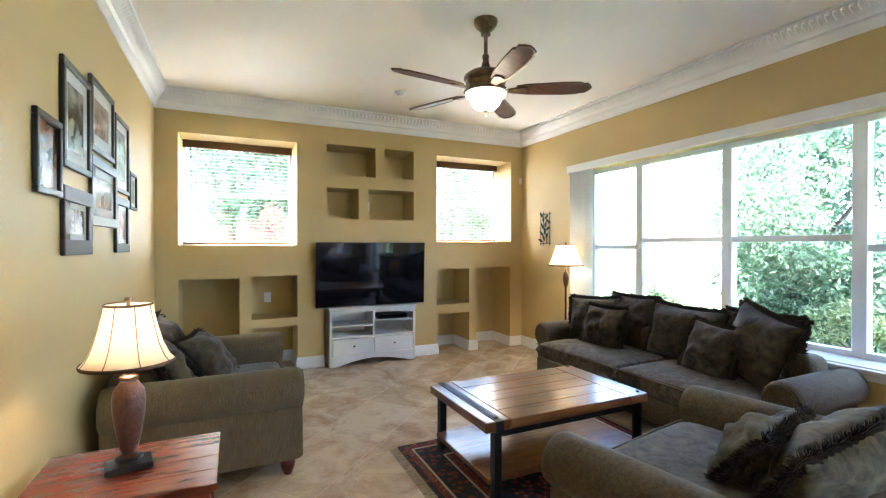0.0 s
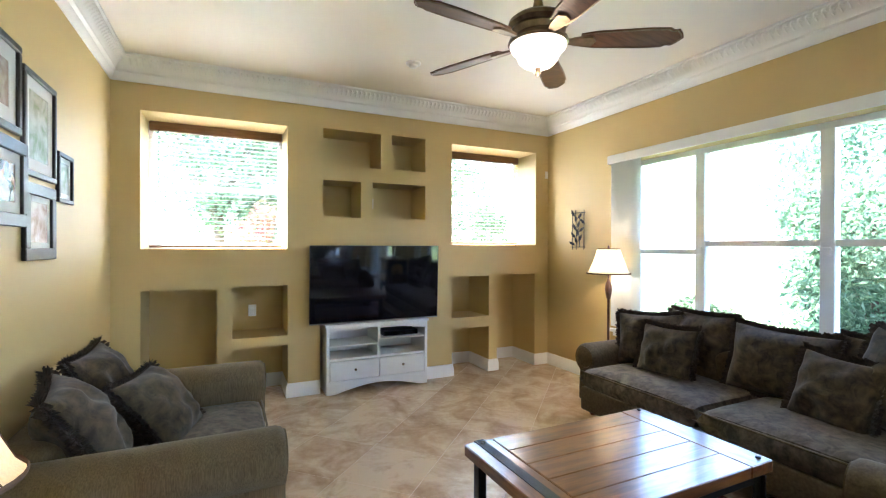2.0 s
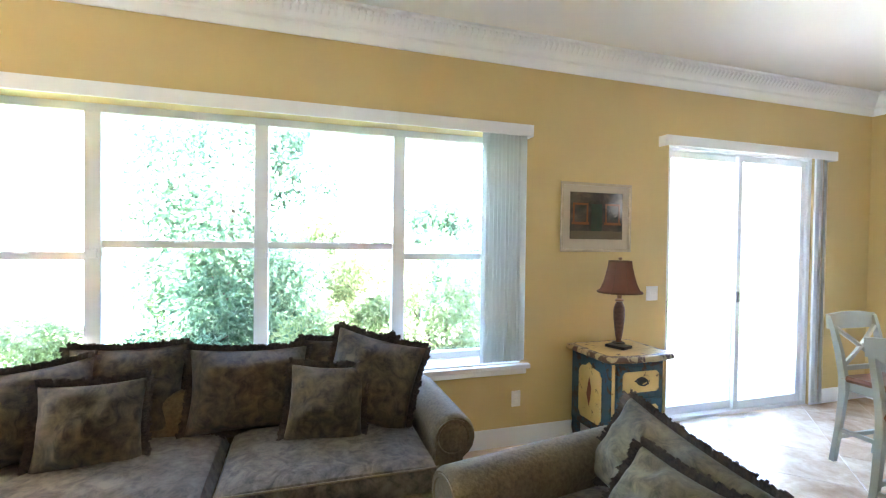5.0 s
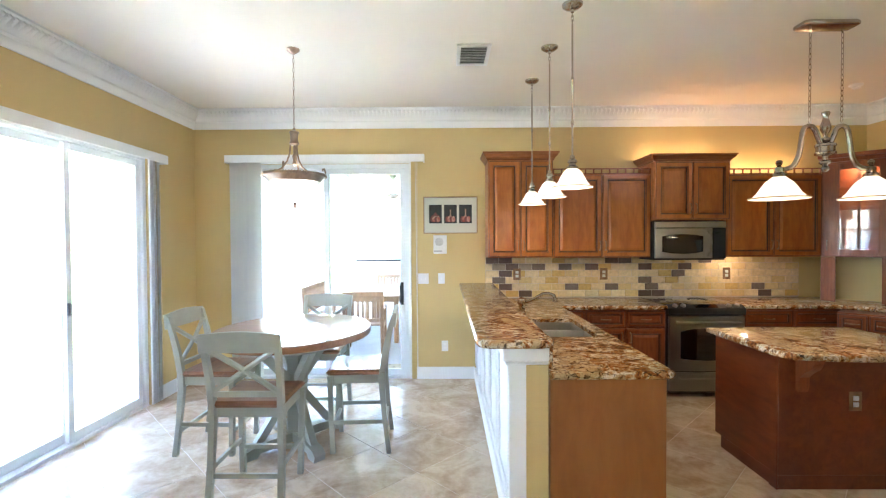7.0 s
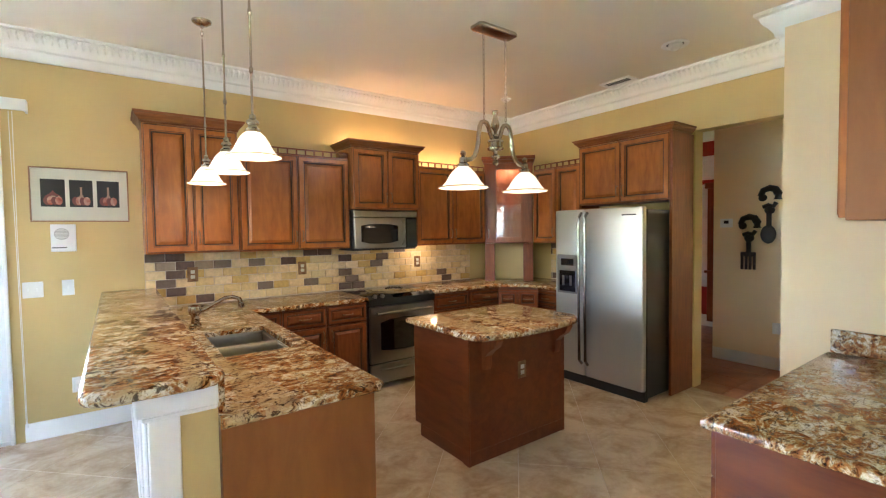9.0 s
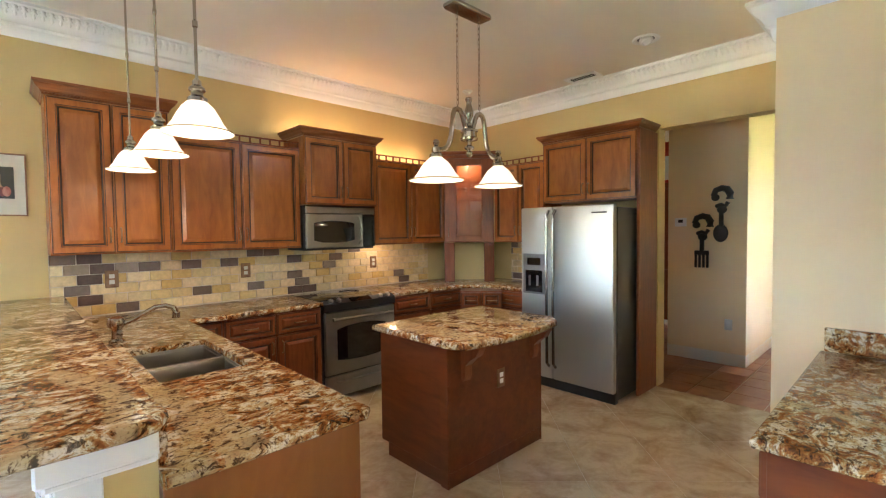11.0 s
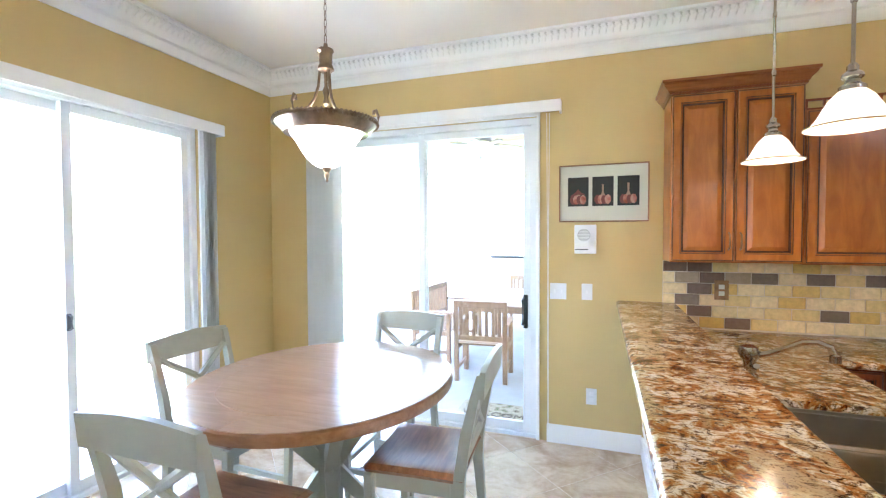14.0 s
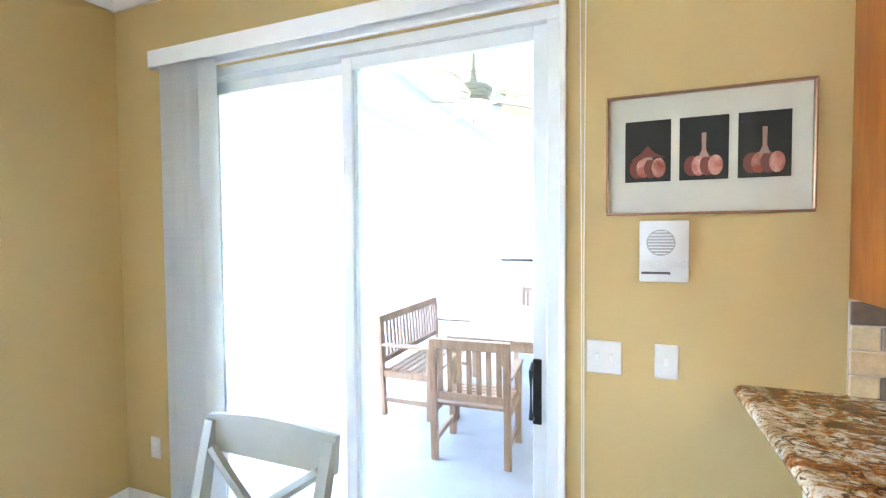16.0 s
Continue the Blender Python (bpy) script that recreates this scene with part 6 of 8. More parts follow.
for x0 in (-h + 0.035, 0.003):
    d = part("drawer", boxes((x0, x0 + h - 0.038, -sdp - 0.004, -sdp + 0.3, 0.135, 0.32), bev=0.004), WHITEWOOD, ts)
    part("knob", moved(lathe([(0.007, 0), (0.006, 0.012), (0.013, 0.02), (0.012, 0.027), (0.001, 0.03)], 12), pose(x0 + (h - 0.038) / 2, -sdp - 0.003, 0.235, 90, 0, 0)), NICKEL, d)
mbx = thing("media_box", pose(2.77, 5.62, 0.516), "slim black media box on the stand", "media box")
part("case", boxes((-0.19, 0.19, -0.12, 0.12, 0.004, 0.055), bev=0.004), BLACK, mbx)
part("front_panel", boxes((-0.185, 0.185, -0.124, -0.119, 0.01, 0.05)), BLACKGLASS, mbx)


# pictures
BLACKFRAME = plain("black picture frame", (0.012, 0.011, 0.011), 0.35, vary=0.2, scale=20, relief=0.15)
BROWNFRAME = plain("dark brown ribbed frame", (0.02, 0.012, 0.01), 0.45, vary=0.3, scale=20, relief=0.3)
GOLD = plain("champagne gilt frame", (0.46, 0.38, 0.26), 0.35, 0.7, vary=0.1, scale=20, relief=0.05)
COPPER = plain("thin copper frame", (0.35, 0.20, 0.12), 0.3, 0.8, vary=0.1, relief=0)
MATBOARD = plain("ivory mat board", (0.62, 0.60, 0.50), 0.85, vary=0.02, relief=0.05)
WHITEMAT = plain("white mat board", (0.68, 0.68, 0.66), 0.85, vary=0.02, relief=0.05)


def picture_print(name, a, b, c, scale):
    m, n, l, bs = nodes_of(name)
    v = coords(n, l, local=True)
    f = noise_tex(n, l, v, scale, 5, 0.6, 0.5)
    l.new(ramp(n, l, f, [(0.35, a), (0.5, b), (0.65, c)]), bs.inputs["Base Color"])
    bs.inputs["Roughness"].default_value = 0.14
    bs.inputs["Coat Weight"].default_value = 0.0
    bs.inputs["Coat Roughness"].default_value = 0.03
    return m


def framed(name, m, w, h, fw, frame_mat, mat_w, mat_mat, inner_mat, label, depth=0.022, group=""):
    """A framed picture on a wall: x to the right, y into the wall, origin at its lower left corner."""
    p = thing(name, m, label, "picture", group)
    part("frame", boxes((0, w, -depth, -0.001, 0, fw), (0, w, -depth, -0.001, h - fw, h), (0, fw, -depth, -0.001, fw, h - fw), (w - fw, w, -depth, -0.001, fw, h - fw), bev=min(0.004, fw / 3)), frame_mat, p)
    k = fw + mat_w
    if mat_w:
        part("mat", boxes((fw, w - fw, -0.008, -0.002, fw, k), (fw, w - fw, -0.008, -0.002, h - k, h - fw), (fw, k, -0.008, -0.002, k, h - k), (w - k, w - fw, -0.008, -0.002, k, h - k)), mat_mat, p)
    part("print", boxes((k, w - k, -0.006, -0.002, k, h - k)), inner_mat, p)
    return p


prints = [picture_print("landscape print", (0.05, 0.06, 0.07), (0.22, 0.20, 0.18), (0.45, 0.42, 0.38), 7), picture_print("warm rock print", (0.06, 0.03, 0.02), (0.25, 0.11, 0.05), (0.40, 0.36, 0.34), 6),
          picture_print("pale garden print", (0.25, 0.32, 0.22), (0.45, 0.46, 0.42), (0.60, 0.60, 0.58), 9), picture_print("pink bloom print", (0.30, 0.20, 0.16), (0.50, 0.40, 0.36), (0.62, 0.56, 0.52), 9)]
for k, (ya, yb, za, zb, fw, fm, mw_) in enumerate(((2.38, 2.68, 1.645, 1.985, 0.03, BLACKFRAME, 0.0), (2.70, 3.15, 1.80, 2.31, 0.035, BLACKFRAME, 0.06), (3.16, 3.70, 1.965, 2.38, 0.035, BLACKFRAME, 0.07),
                                                   (3.73, 4.17, 1.80, 2.32, 0.03, BLACKFRAME, 0.06), (3.16, 3.77, 1.545, 1.94, 0.06, BLACKFRAME, 0.05), (2.70, 3.16, 1.385, 1.715, 0.075, BROWNFRAME, 0.03),
                                                   (3.74, 4.16, 1.385, 1.77, 0.06, BLACKFRAME, 0.03), (4.21, 4.48, 1.71, 2.0, 0.025, BLACKFRAME, 0.03))):
    framed("wall_picture", pose(WEST + 0.001, ya, za, 0, 0, FACE_W), yb - ya, zb - za, fw, fm, mw_, WHITEMAT, prints[(k * 3 + 1) % 4], "%s framed photograph on the mustard wall" % ("dark brown ribbed" if fm is BROWNFRAME else "black"), group="framed photographs")

# small things on the walls
def plate(name, m, w, h, label, category, bits):
    t = thing(name, m, label, category, "wall plates")
    part("plate", boxes((-w / 2, w / 2, -0.007, -0.001, -h / 2, h / 2), bev=0.003), WHITEWOOD, t)
    for kind, x, z, bw, bh in bits:
        part(kind, boxes((x - bw / 2, x + bw / 2, -0.0095 if kind == "socket" else -0.014, -0.0065, z - bh / 2, z + bh / 2), bev=0.0015), TRIM if kind != "slot" else BLACK, t)
    return t


SOCKETS = [("socket", 0, 0.022, 0.034, 0.03), ("socket", 0, -0.022, 0.034, 0.03)]
plate("wall_outlet", pose(EAST, 0.895, 0.35, 0, 0, FACE_E), 0.075, 0.12, "white wall outlet below the window", "outlet", SOCKETS)
plate("wall_outlet", pose(1.90, SOUTH, 0.375, 0, 0, FACE_S), 0.075, 0.12, "white wall outlet beside the sliding door", "outlet", SOCKETS)
plate("wall_outlet", pose(4.50, SOUTH, 0.41, 0, 0, FACE_S), 0.075, 0.12, "white wall outlet in the dining corner", "outlet", SOCKETS)
plate("wall_outlet", pose(1.33, NORTH + 0.48, 0.80, 0, 0, FACE_N), 0.075, 0.12, "white wall outlet inside a niche", "outlet", SOCKETS)
plate("wall_outlet", pose(3.52, NORTH + 0.48, 0.82, 0, 0, FACE_N), 0.075, 0.12, "white wall outlet inside a niche", "outlet", SOCKETS)
plate("wall_outlet", pose(2.56, NORTH + 0.42, 1.95, 0, 0, FACE_N), 0.075, 0.12, "white wall outlet inside a niche", "outlet", SOCKETS)
plate("wall_outlet", pose(-4.08, -0.30, 0.45, 0, 0, FACE_W), 0.075, 0.12, "white wall outlet in the hall", "outlet", SOCKETS)
plate("light_switch", pose(EAST, -0.35, 1.12, 0, 0, FACE_E), 0.12, 0.12, "white double light switch beside the patio door", "switch", [("toggle", -0.025, 0, 0.012, 0.026), ("toggle", 0.025, 0, 0.012, 0.026)])
plate("light_switch", pose(2.14, SOUTH, 1.143, 0, 0, FACE_S), 0.12, 0.12, "white double light switch on the mustard wall", "switch", [("toggle", -0.025, 0, 0.012, 0.026), ("toggle", 0.025, 0, 0.012, 0.026)])
plate("light_switch", pose(1.935, SOUTH, 1.145, 0, 0, FACE_S), 0.075, 0.12, "white single light switch on the mustard wall", "switch", [("toggle", 0, 0, 0.012, 0.026)])
plate("light_switch", pose(-1.30, 1.36, 1.15, 0, 0, FACE_W), 0.075, 0.12, "white single light switch above the side counter", "switch", [("toggle", 0, 0, 0.012, 0.026)])
plate("thermostat", pose(-4.08, -0.80, 1.59, 0, 0, FACE_W), 0.13, 0.10, "white wall thermostat in the hall", "thermostat", [("slot", 0.0, 0.012, 0.05, 0.035)])
plate("motion_sensor", pose(4.715, NORTH, 2.36, 0, 0, FACE_N), 0.045, 0.09, "small white corner sensor under the crown", "sensor", [("lens", 0, -0.01, 0.03, 0.04)])

# metal leaf decoration on the east wall
wa = thing("wall_sculpture", pose(EAST - 0.002, 5.09, 1.43, 0, 0, FACE_E), "black metal leaf sculpture in a wire frame", "wall decoration")
part("wire_frame", joined(*[tube(p, 0.005, 6) for p in ([(0.02, -0.02, 0), (0.02, -0.02, 0.45)], [(0.21, -0.02, 0), (0.21, -0.02, 0.45)], [(0, -0.02, 0.42), (0.23, -0.02, 0.42)], [(0, -0.02, 0.03), (0.23, -0.02, 0.03)],
                                                      [(0.09, -0.025, 0), (0.10, -0.03, 0.2), (0.08, -0.025, 0.45)], [(0.15, -0.025, 0.03), (0.13, -0.03, 0.22), (0.16, -0.025, 0.42)])]), IRON, wa)
for i in range(12):
    x, z, a = 0.03 + 0.17 * ((i * 0.37) % 1), 0.04 + i * 0.031, (i * 47) % 120 - 60
    lf = extrude([(0, -0.045), (0.016, -0.01), (0.014, 0.02), (0, 0.05), (-0.014, 0.02), (-0.016, -0.01)], "y", -0.002, 0.002)
    part("leaf", moved(lf, pose(x, -0.028, z + 0.03, 8, a, 12)), IRON, wa)


# ---- dining area ----
SAGE = plain("sage grey painted wood", (0.36, 0.36, 0.30), 0.42, vary=0.08, scale=8, relief=0.08, local=True)
OAK = wood("limed oak table top", (0.33, 0.185, 0.115), (0.46, 0.285, 0.195), 0.30, "x", 4.5, 8, 0.05, 0.8)
OAKEDGE = wood("darker oak edge", (0.20, 0.085, 0.035), (0.36, 0.175, 0.085), 0.3, "x", 4.5, 8, 0.1, 0.2)
SEATWOOD = wood("brown saddle seat wood", (0.13, 0.05, 0.022), (0.27, 0.12, 0.06), 0.3, "x", 4.5, 9, 0.08, 0.3)

dt = thing("dining_table", pose(3.07, -1.43, 0) @ Matrix.Diagonal((0.59 / 0.63, 0.68 / 0.63, 1, 1)), "oval counter-height dining table with an oak top and grey trestle", "dining table")
R = 0.63
top = part("tabletop", lathe([(0.001, 0.844), (R - 0.025, 0.844), (R - 0.006, 0.852), (R, 0.870), (R - 0.004, 0.892), (R - 0.012, 0.898), (0.475, 0.898)], 64), OAKEDGE, dt)
for k in range(8):
    a0, a1 = math.pi * k / 4 + 0.003, math.pi * (k + 1) / 4 - 0.003
    arc = [((R - 0.014) * math.cos(a0 + (a1 - a0) * i / 10), (R - 0.014) * math.sin(a0 + (a1 - a0) * i / 10)) for i in range(11)]
    arc += [(0.478 * math.cos(a1 + (a0 - a1) * i / 10), 0.478 * math.sin(a1 + (a0 - a1) * i / 10)) for i in range(11)]
    part("rim_segment", extrude(arc, "z", 0.897, 0.901), OAK, top)
for k in range(6):
    x0, x1 = -0.476 + k * 0.952 / 6 + 0.0006, -0.476 + (k + 1) * 0.952 / 6 - 0.0006
    arc = [(x0 + (x1 - x0) * i / 6, math.sqrt(max(0, 0.476 ** 2 - (x0 + (x1 - x0) * i / 6) ** 2))) for i in range(7)]
    arc += [(x, -y) for x, y in reversed(arc)]
    pts = []
    for p in arc:
        if not pts or (Vector(p) - Vector(pts[-1])).length > 1e-4:
            pts.append(p)
    if (Vector(pts[0]) - Vector(pts[-1])).length < 1e-4:
        pts.pop()
    part("plank", moved(extrude(pts, "z", 0.897, 0.9008), pose(0, 0, 0, 0, 0, 90)), OAK, top)
part("apron", lathe([(0.40, 0.785), (0.42, 0.785), (0.42, 0.844), (0.40, 0.844)], 40), SAGE, dt)
part("column", boxes((-0.05, 0.05, -0.05, 0.05, 0.06, 0.844), bev=0.006), SAGE, dt)
for k in range(4):
    mm = pose(0, 0, 0, 0, 0, 90 * k + 45)
    foot = extrude([(0.0, 0.10), (0.0, 0.03), (0.30, 0.03), (0.32, 0.0), (0.42, 0.0), (0.43, 0.045), (0.39, 0.075), (0.2, 0.10)], "y", -0.045, 0.045)
    part("foot", moved(foot, mm), SAGE, dt)
    brace = extrude([(0.05, 0.55), (0.05, 0.45), (0.36, 0.80), (0.36, 0.844), (0.31, 0.844)], "y", -0.03, 0.03)
    part("brace", moved(brace, mm), SAGE, dt)
    low = extrude([(0.05, 0.46), (0.05, 0.36), (0.26, 0.10), (0.34, 0.09)], "y", -0.028, 0.028)
    part("lower_brace", moved(low, mm), SAGE, dt)


def dining_chair():
    """Counter-height chair, front at -y, origin on the floor under the seat's middle."""
    c = thing("dining_chair", pose(3.07, -0.765, 0, 0, 0, 0), "sage grey cross-back counter chair with a brown wooden seat", "chair", "chairs round the dining table")
    st = puffy(0.45, 0.43, 0.045, 14, -0.012, 14, 14, 0, 1, 0.03, 0.2)
    part("seat", moved(st, pose(0, -0.01, 0.605)), SEATWOOD, c, "brown saddle-shaped wooden seat")
    part("seat_frame", boxes((-0.20, 0.20, -0.19, -0.17, 0.52, 0.585), (-0.20, 0.20, 0.15, 0.17, 0.52, 0.585), (-0.20, -0.18, -0.17, 0.15, 0.52, 0.585), (0.18, 0.20, -0.17, 0.15, 0.52, 0.585), bev=0.003), SAGE, c)
    for sx in (-1, 1):
        bm = bmesh.new()
        path = [(sx * 0.215, 0.235, 0.0), (sx * 0.21, 0.205, 0.25), (sx * 0.205, 0.185, 0.50), (sx * 0.205, 0.19, 0.62), (sx * 0.21, 0.215, 0.78), (sx * 0.215, 0.255, 0.95), (sx * 0.218, 0.28, 1.03)]
        rings = []
        for (x, y, z) in path:
            w = 0.018 if z < 0.7 else 0.016
            d = 0.022 if 0.3 < z < 0.8 else 0.017
            rings.append([bm.verts.new((x + a * w, y + b * d, z)) for a, b in ((-1, -1), (1, -1), (1, 1), (-1, 1))])
        for a, b in zip(rings, rings[1:]):
            for i in range(4):
                bm.faces.new((a[i], a[(i + 1) % 4], b[(i + 1) % 4], b[i]))
        bm.faces.new(rings[0])
        bm.faces.new(rings[-1])
        part("back_leg", bm, SAGE, c)
        part("front_leg", moved(boxes((-0.018, 0.018, -0.018, 0.018, 0, 0.585), bev=0.003), pose(sx * 0.195, -0.18, 0, 1.5, sx * 1.5, 0)), SAGE, c)
        part("side_stretcher", moved(boxes((-0.010, 0.010, -0.19, 0.20, 0.22, 0.25), bev=0.002), pose(sx * 0.205, 0, 0)), SAGE, c)
    part("front_stretcher", boxes((-0.19, 0.19, -0.197, -0.172, 0.17, 0.20), bev=0.002), SAGE, c)
    part("back_stretcher", boxes((-0.20, 0.20, 0.195, 0.215, 0.17, 0.20), bev=0.002), SAGE, c)
    rail = [(-0.232, 0.94), (-0.236, 1.045)] + [(-0.236 + 0.472 * i / 10, 1.045 + 0.018 * math.sin(math.pi * i / 10)) for i in range(1, 10)] + [(0.236, 1.045), (0.232, 0.94)]
    part("top_rail", moved(extrude(rail, "y", -0.011, 0.011), pose(0, 0.268 - 0.055, 0.0, -4, 0, 0)), SAGE, c)
    part("lower_rail", boxes((-0.20, 0.20, 0.192, 0.212, 0.655, 0.69), bev=0.003), SAGE, c)
    for sx in (-1, 1):
        a, b = Vector((-sx * 0.195, 0.203, 0.685)), Vector((sx * 0.195, 0.255, 0.95))
        pts = [a + (b - a) * i / 8 + Vector((0, 0.012 * math.sin(math.pi * i / 8) * -1, 0)) for i in range(9)]
        part("cross_slat", moved(tube(pts, 0.017, 6), Matrix.Identity(4)), SAGE, c)
    return c


ch = dining_chair()
copy_thing(ch, pose(3.04, -2.06, 0, 0, 0, 180))
copy_thing(ch, pose(3.635, -1.40, 0, 0, 0, -92))
copy_thing(ch, pose(2.56, -1.44, 0, 0, 0, 94))

# bowl lamp over the table
CHBRONZE = plain("rubbed bronze", (0.28, 0.20, 0.14), 0.33, 0.85, vary=0.3, scale=16, relief=0.1, local=True)
BOWLGLASS = glow("lit white alabaster bowl", (1, 0.9, 0.75), 0.14)
bl = thing("dining_chandelier", pose(3.045, -1.40, TOP) @ Matrix.Diagonal((0.76, 0.76, 1, 1)), "bronze bowl chandelier with lit white glass over the table", "lamp")
part("canopy", lathe([(0.065, 0), (0.062, -0.012), (0.03, -0.03), (0.012, -0.04), (0.001, -0.04)]), CHBRONZE, bl)
part("chain", chain(0, 0, -0.035, -0.60), CHBRONZE, bl)
part("hub", lathe([(0.001, -0.60), (0.012, -0.605), (0.014, -0.62), (0.045, -0.63), (0.05, -0.64), (0.04, -0.65), (0.038, -0.70), (0.048, -0.715), (0.05, -0.725), (0.035, -0.735), (0.001, -0.735)], 24), CHBRONZE, bl)
part("inner_stem", lathe([(0.012, -0.73), (0.010, -0.80), (0.022, -0.82), (0.012, -0.85), (0.02, -0.88), (0.001, -0.90)], 16), CHBRONZE, bl)
for k in range(3):
    a = 2 * math.pi * k / 3 + 0.5
    prof = [(0.035, -0.72), (0.045, -0.80), (0.07, -0.86), (0.12, -0.915), (0.20, -0.955), (0.27, -0.965)]
    part("arm", tube([(r * math.cos(a), r * math.sin(a), z) for r, z in prof], 0.008, 8), CHBRONZE, bl)
    a += 1.05
    prof = [(0.285, -0.975), (0.31, -0.965), (0.315, -0.93), (0.30, -0.90), (0.285, -0.905), (0.285, -0.92)]
    part("scroll_finial", tube([(r * math.cos(a), r * math.sin(a), z) for r, z in prof], 0.009, 8), CHBRONZE, bl)
ring = part("ring", lathe([(0.235, -1.015), (0.25, -1.02), (0.285, -0.99), (0.305, -0.975), (0.305, -0.96), (0.28, -0.958), (0.24, -0.985)], 56), CHBRONZE, bl)
bm = bmesh.new()
for k in range(72):
    a0 = 2 * math.pi * k / 72
    tube([(0.312 * math.cos(a0), 0.312 * math.sin(a0), -0.974), (0.306 * math.cos(a0 + 0.085), 0.306 * math.sin(a0 + 0.085), -0.962)], 0.009, 5, bm)
part("rope_rim", bm, CHBRONZE, ring)
part("glass_bowl", lathe([(0.225, -1.005), (0.215, -1.02), (0.178, -1.06), (0.148, -1.10), (0.122, -1.13), (0.088, -1.155), (0.05, -1.172), (0.001, -1.176)], 48), BOWLGLASS, bl, "lit white glass bowl")
part("bottom_finial", lathe([(0.03, -1.17), (0.028, -1.18), (0.014, -1.195), (0.018, -1.205), (0.008, -1.225), (0.010, -1.235), (0.001, -1.242)], 18), CHBRONZE, bl)
lamp_at("dining_lamp", 3.045, -1.40, 2.13, 0.05, (1, 0.88, 0.70), 0.06)

# painted nightstand with its lamp
def worn_paint(name, col, under, amount):
    m, n, l, bs = nodes_of(name)
    v = coords(n, l, local=True)
    a = noise_tex(n, l, v, 14, 8, 0.7, 0.6)
    b = noise_tex(n, l, v, 3, 3)
    c1 = ramp(n, l, b, [(0.3, mul(col, 0.75)), (0.7, mul(col, 1.2))])
    mm = n.new("ShaderNodeMix")
    mm.data_type = "RGBA"
    l.new(ramp(n, l, a, [(amount, (0, 0, 0)), (amount + 0.05, (1, 1, 1))]), mm.inputs["Factor"])
    mm.inputs["A"].default_value = (*under, 1)
    l.new(c1, mm.inputs["B"])
    l.new(mm.outputs["Result"], bs.inputs["Base Color"])
    bs.inputs["Roughness"].default_value = 0.5
    bump(n, l, bs, a, 0.3, 0.003)
    return m


BLUE = worn_paint("worn blue paint", (0.022, 0.066, 0.098), (0.05, 0.028, 0.016), 0.43)
YELLOW = worn_paint("worn yellow paint", (0.60, 0.42, 0.15), (0.10, 0.045, 0.02), 0.36)
ns = thing("nightstand", pose(4.71, 0.19, 0, 0, 0, -90), "worn blue nightstand with yellow panels and two drawers", "nightstand")
part("body", boxes((-0.24, 0.24, -0.46, 0, 0.17, 0.715), bev=0.012, seg=2), BLUE, ns)
edge = [(-0.29, 0.0), (0.29, 0.0), (0.29, -0.46), (0.27, -0.50), (0.20, -0.505), (0.10, -0.525), (-0.10, -0.525), (-0.20, -0.505), (-0.27, -0.50), (-0.29, -0.46)]
t = part("top", slab(edge, 0.716, 0.758, 0.012), worn_paint("worn cream and brown paint", (0.45, 0.34, 0.17), (0.09, 0.05, 0.03), 0.47), ns)
part("top_panel", slab([(x * 0.84, -0.255 + (y + 0.255) * 0.82) for x, y in edge], 0.7585, 0.761, 0.001), YELLOW, t)
for sx in (-1, 1):
    for y in (-0.44, -0.04):
        leg = extrude([(0.0, 0.20), (0.045, 0.20), (0.05, 0.10), (0.035, 0.04), (0.05, 0.0), (0.01, 0.0), (0.0, 0.05)], "y", y - 0.022, y + 0.022)
        part("leg", moved(leg, Matrix.Translation((sx * 0.195, 0, 0)) @ Matrix.Diagonal((sx, 1, 1, 1))), BLUE, ns)
    part("corner_stripe", boxes((sx * 0.205, sx * 0.228, -0.468, -0.459, 0.20, 0.70), bev=0.002), YELLOW, ns)
    sp = [(-0.37, 0.28), (-0.34, 0.24), (-0.14, 0.24), (-0.11, 0.28), (-0.11, 0.58), (-0.14, 0.62), (-0.19, 0.63), (-0.23, 0.66), (-0.27, 0.63), (-0.34, 0.62), (-0.37, 0.58)]
    pn = part("side_panel", extrude(sp, "x", sx * 0.239, sx * 0.249), YELLOW, ns, "yellow shaped side panel")
    part("painted_motif", extrude([(-0.24, 0.34), (-0.21, 0.42), (-0.225, 0.50), (-0.24, 0.56), (-0.265, 0.48), (-0.255, 0.40)], "x", sx * 0.2492, sx * 0.2502), FOOT, pn)
apron = [(-0.20, 0.19), (0.20, 0.19), (0.18, 0.14), (0.08, 0.15), (0.0, 0.115), (-0.08, 0.15), (-0.18, 0.14)]
part("apron", extrude(apron, "y", -0.462, -0.44), BLUE, ns)
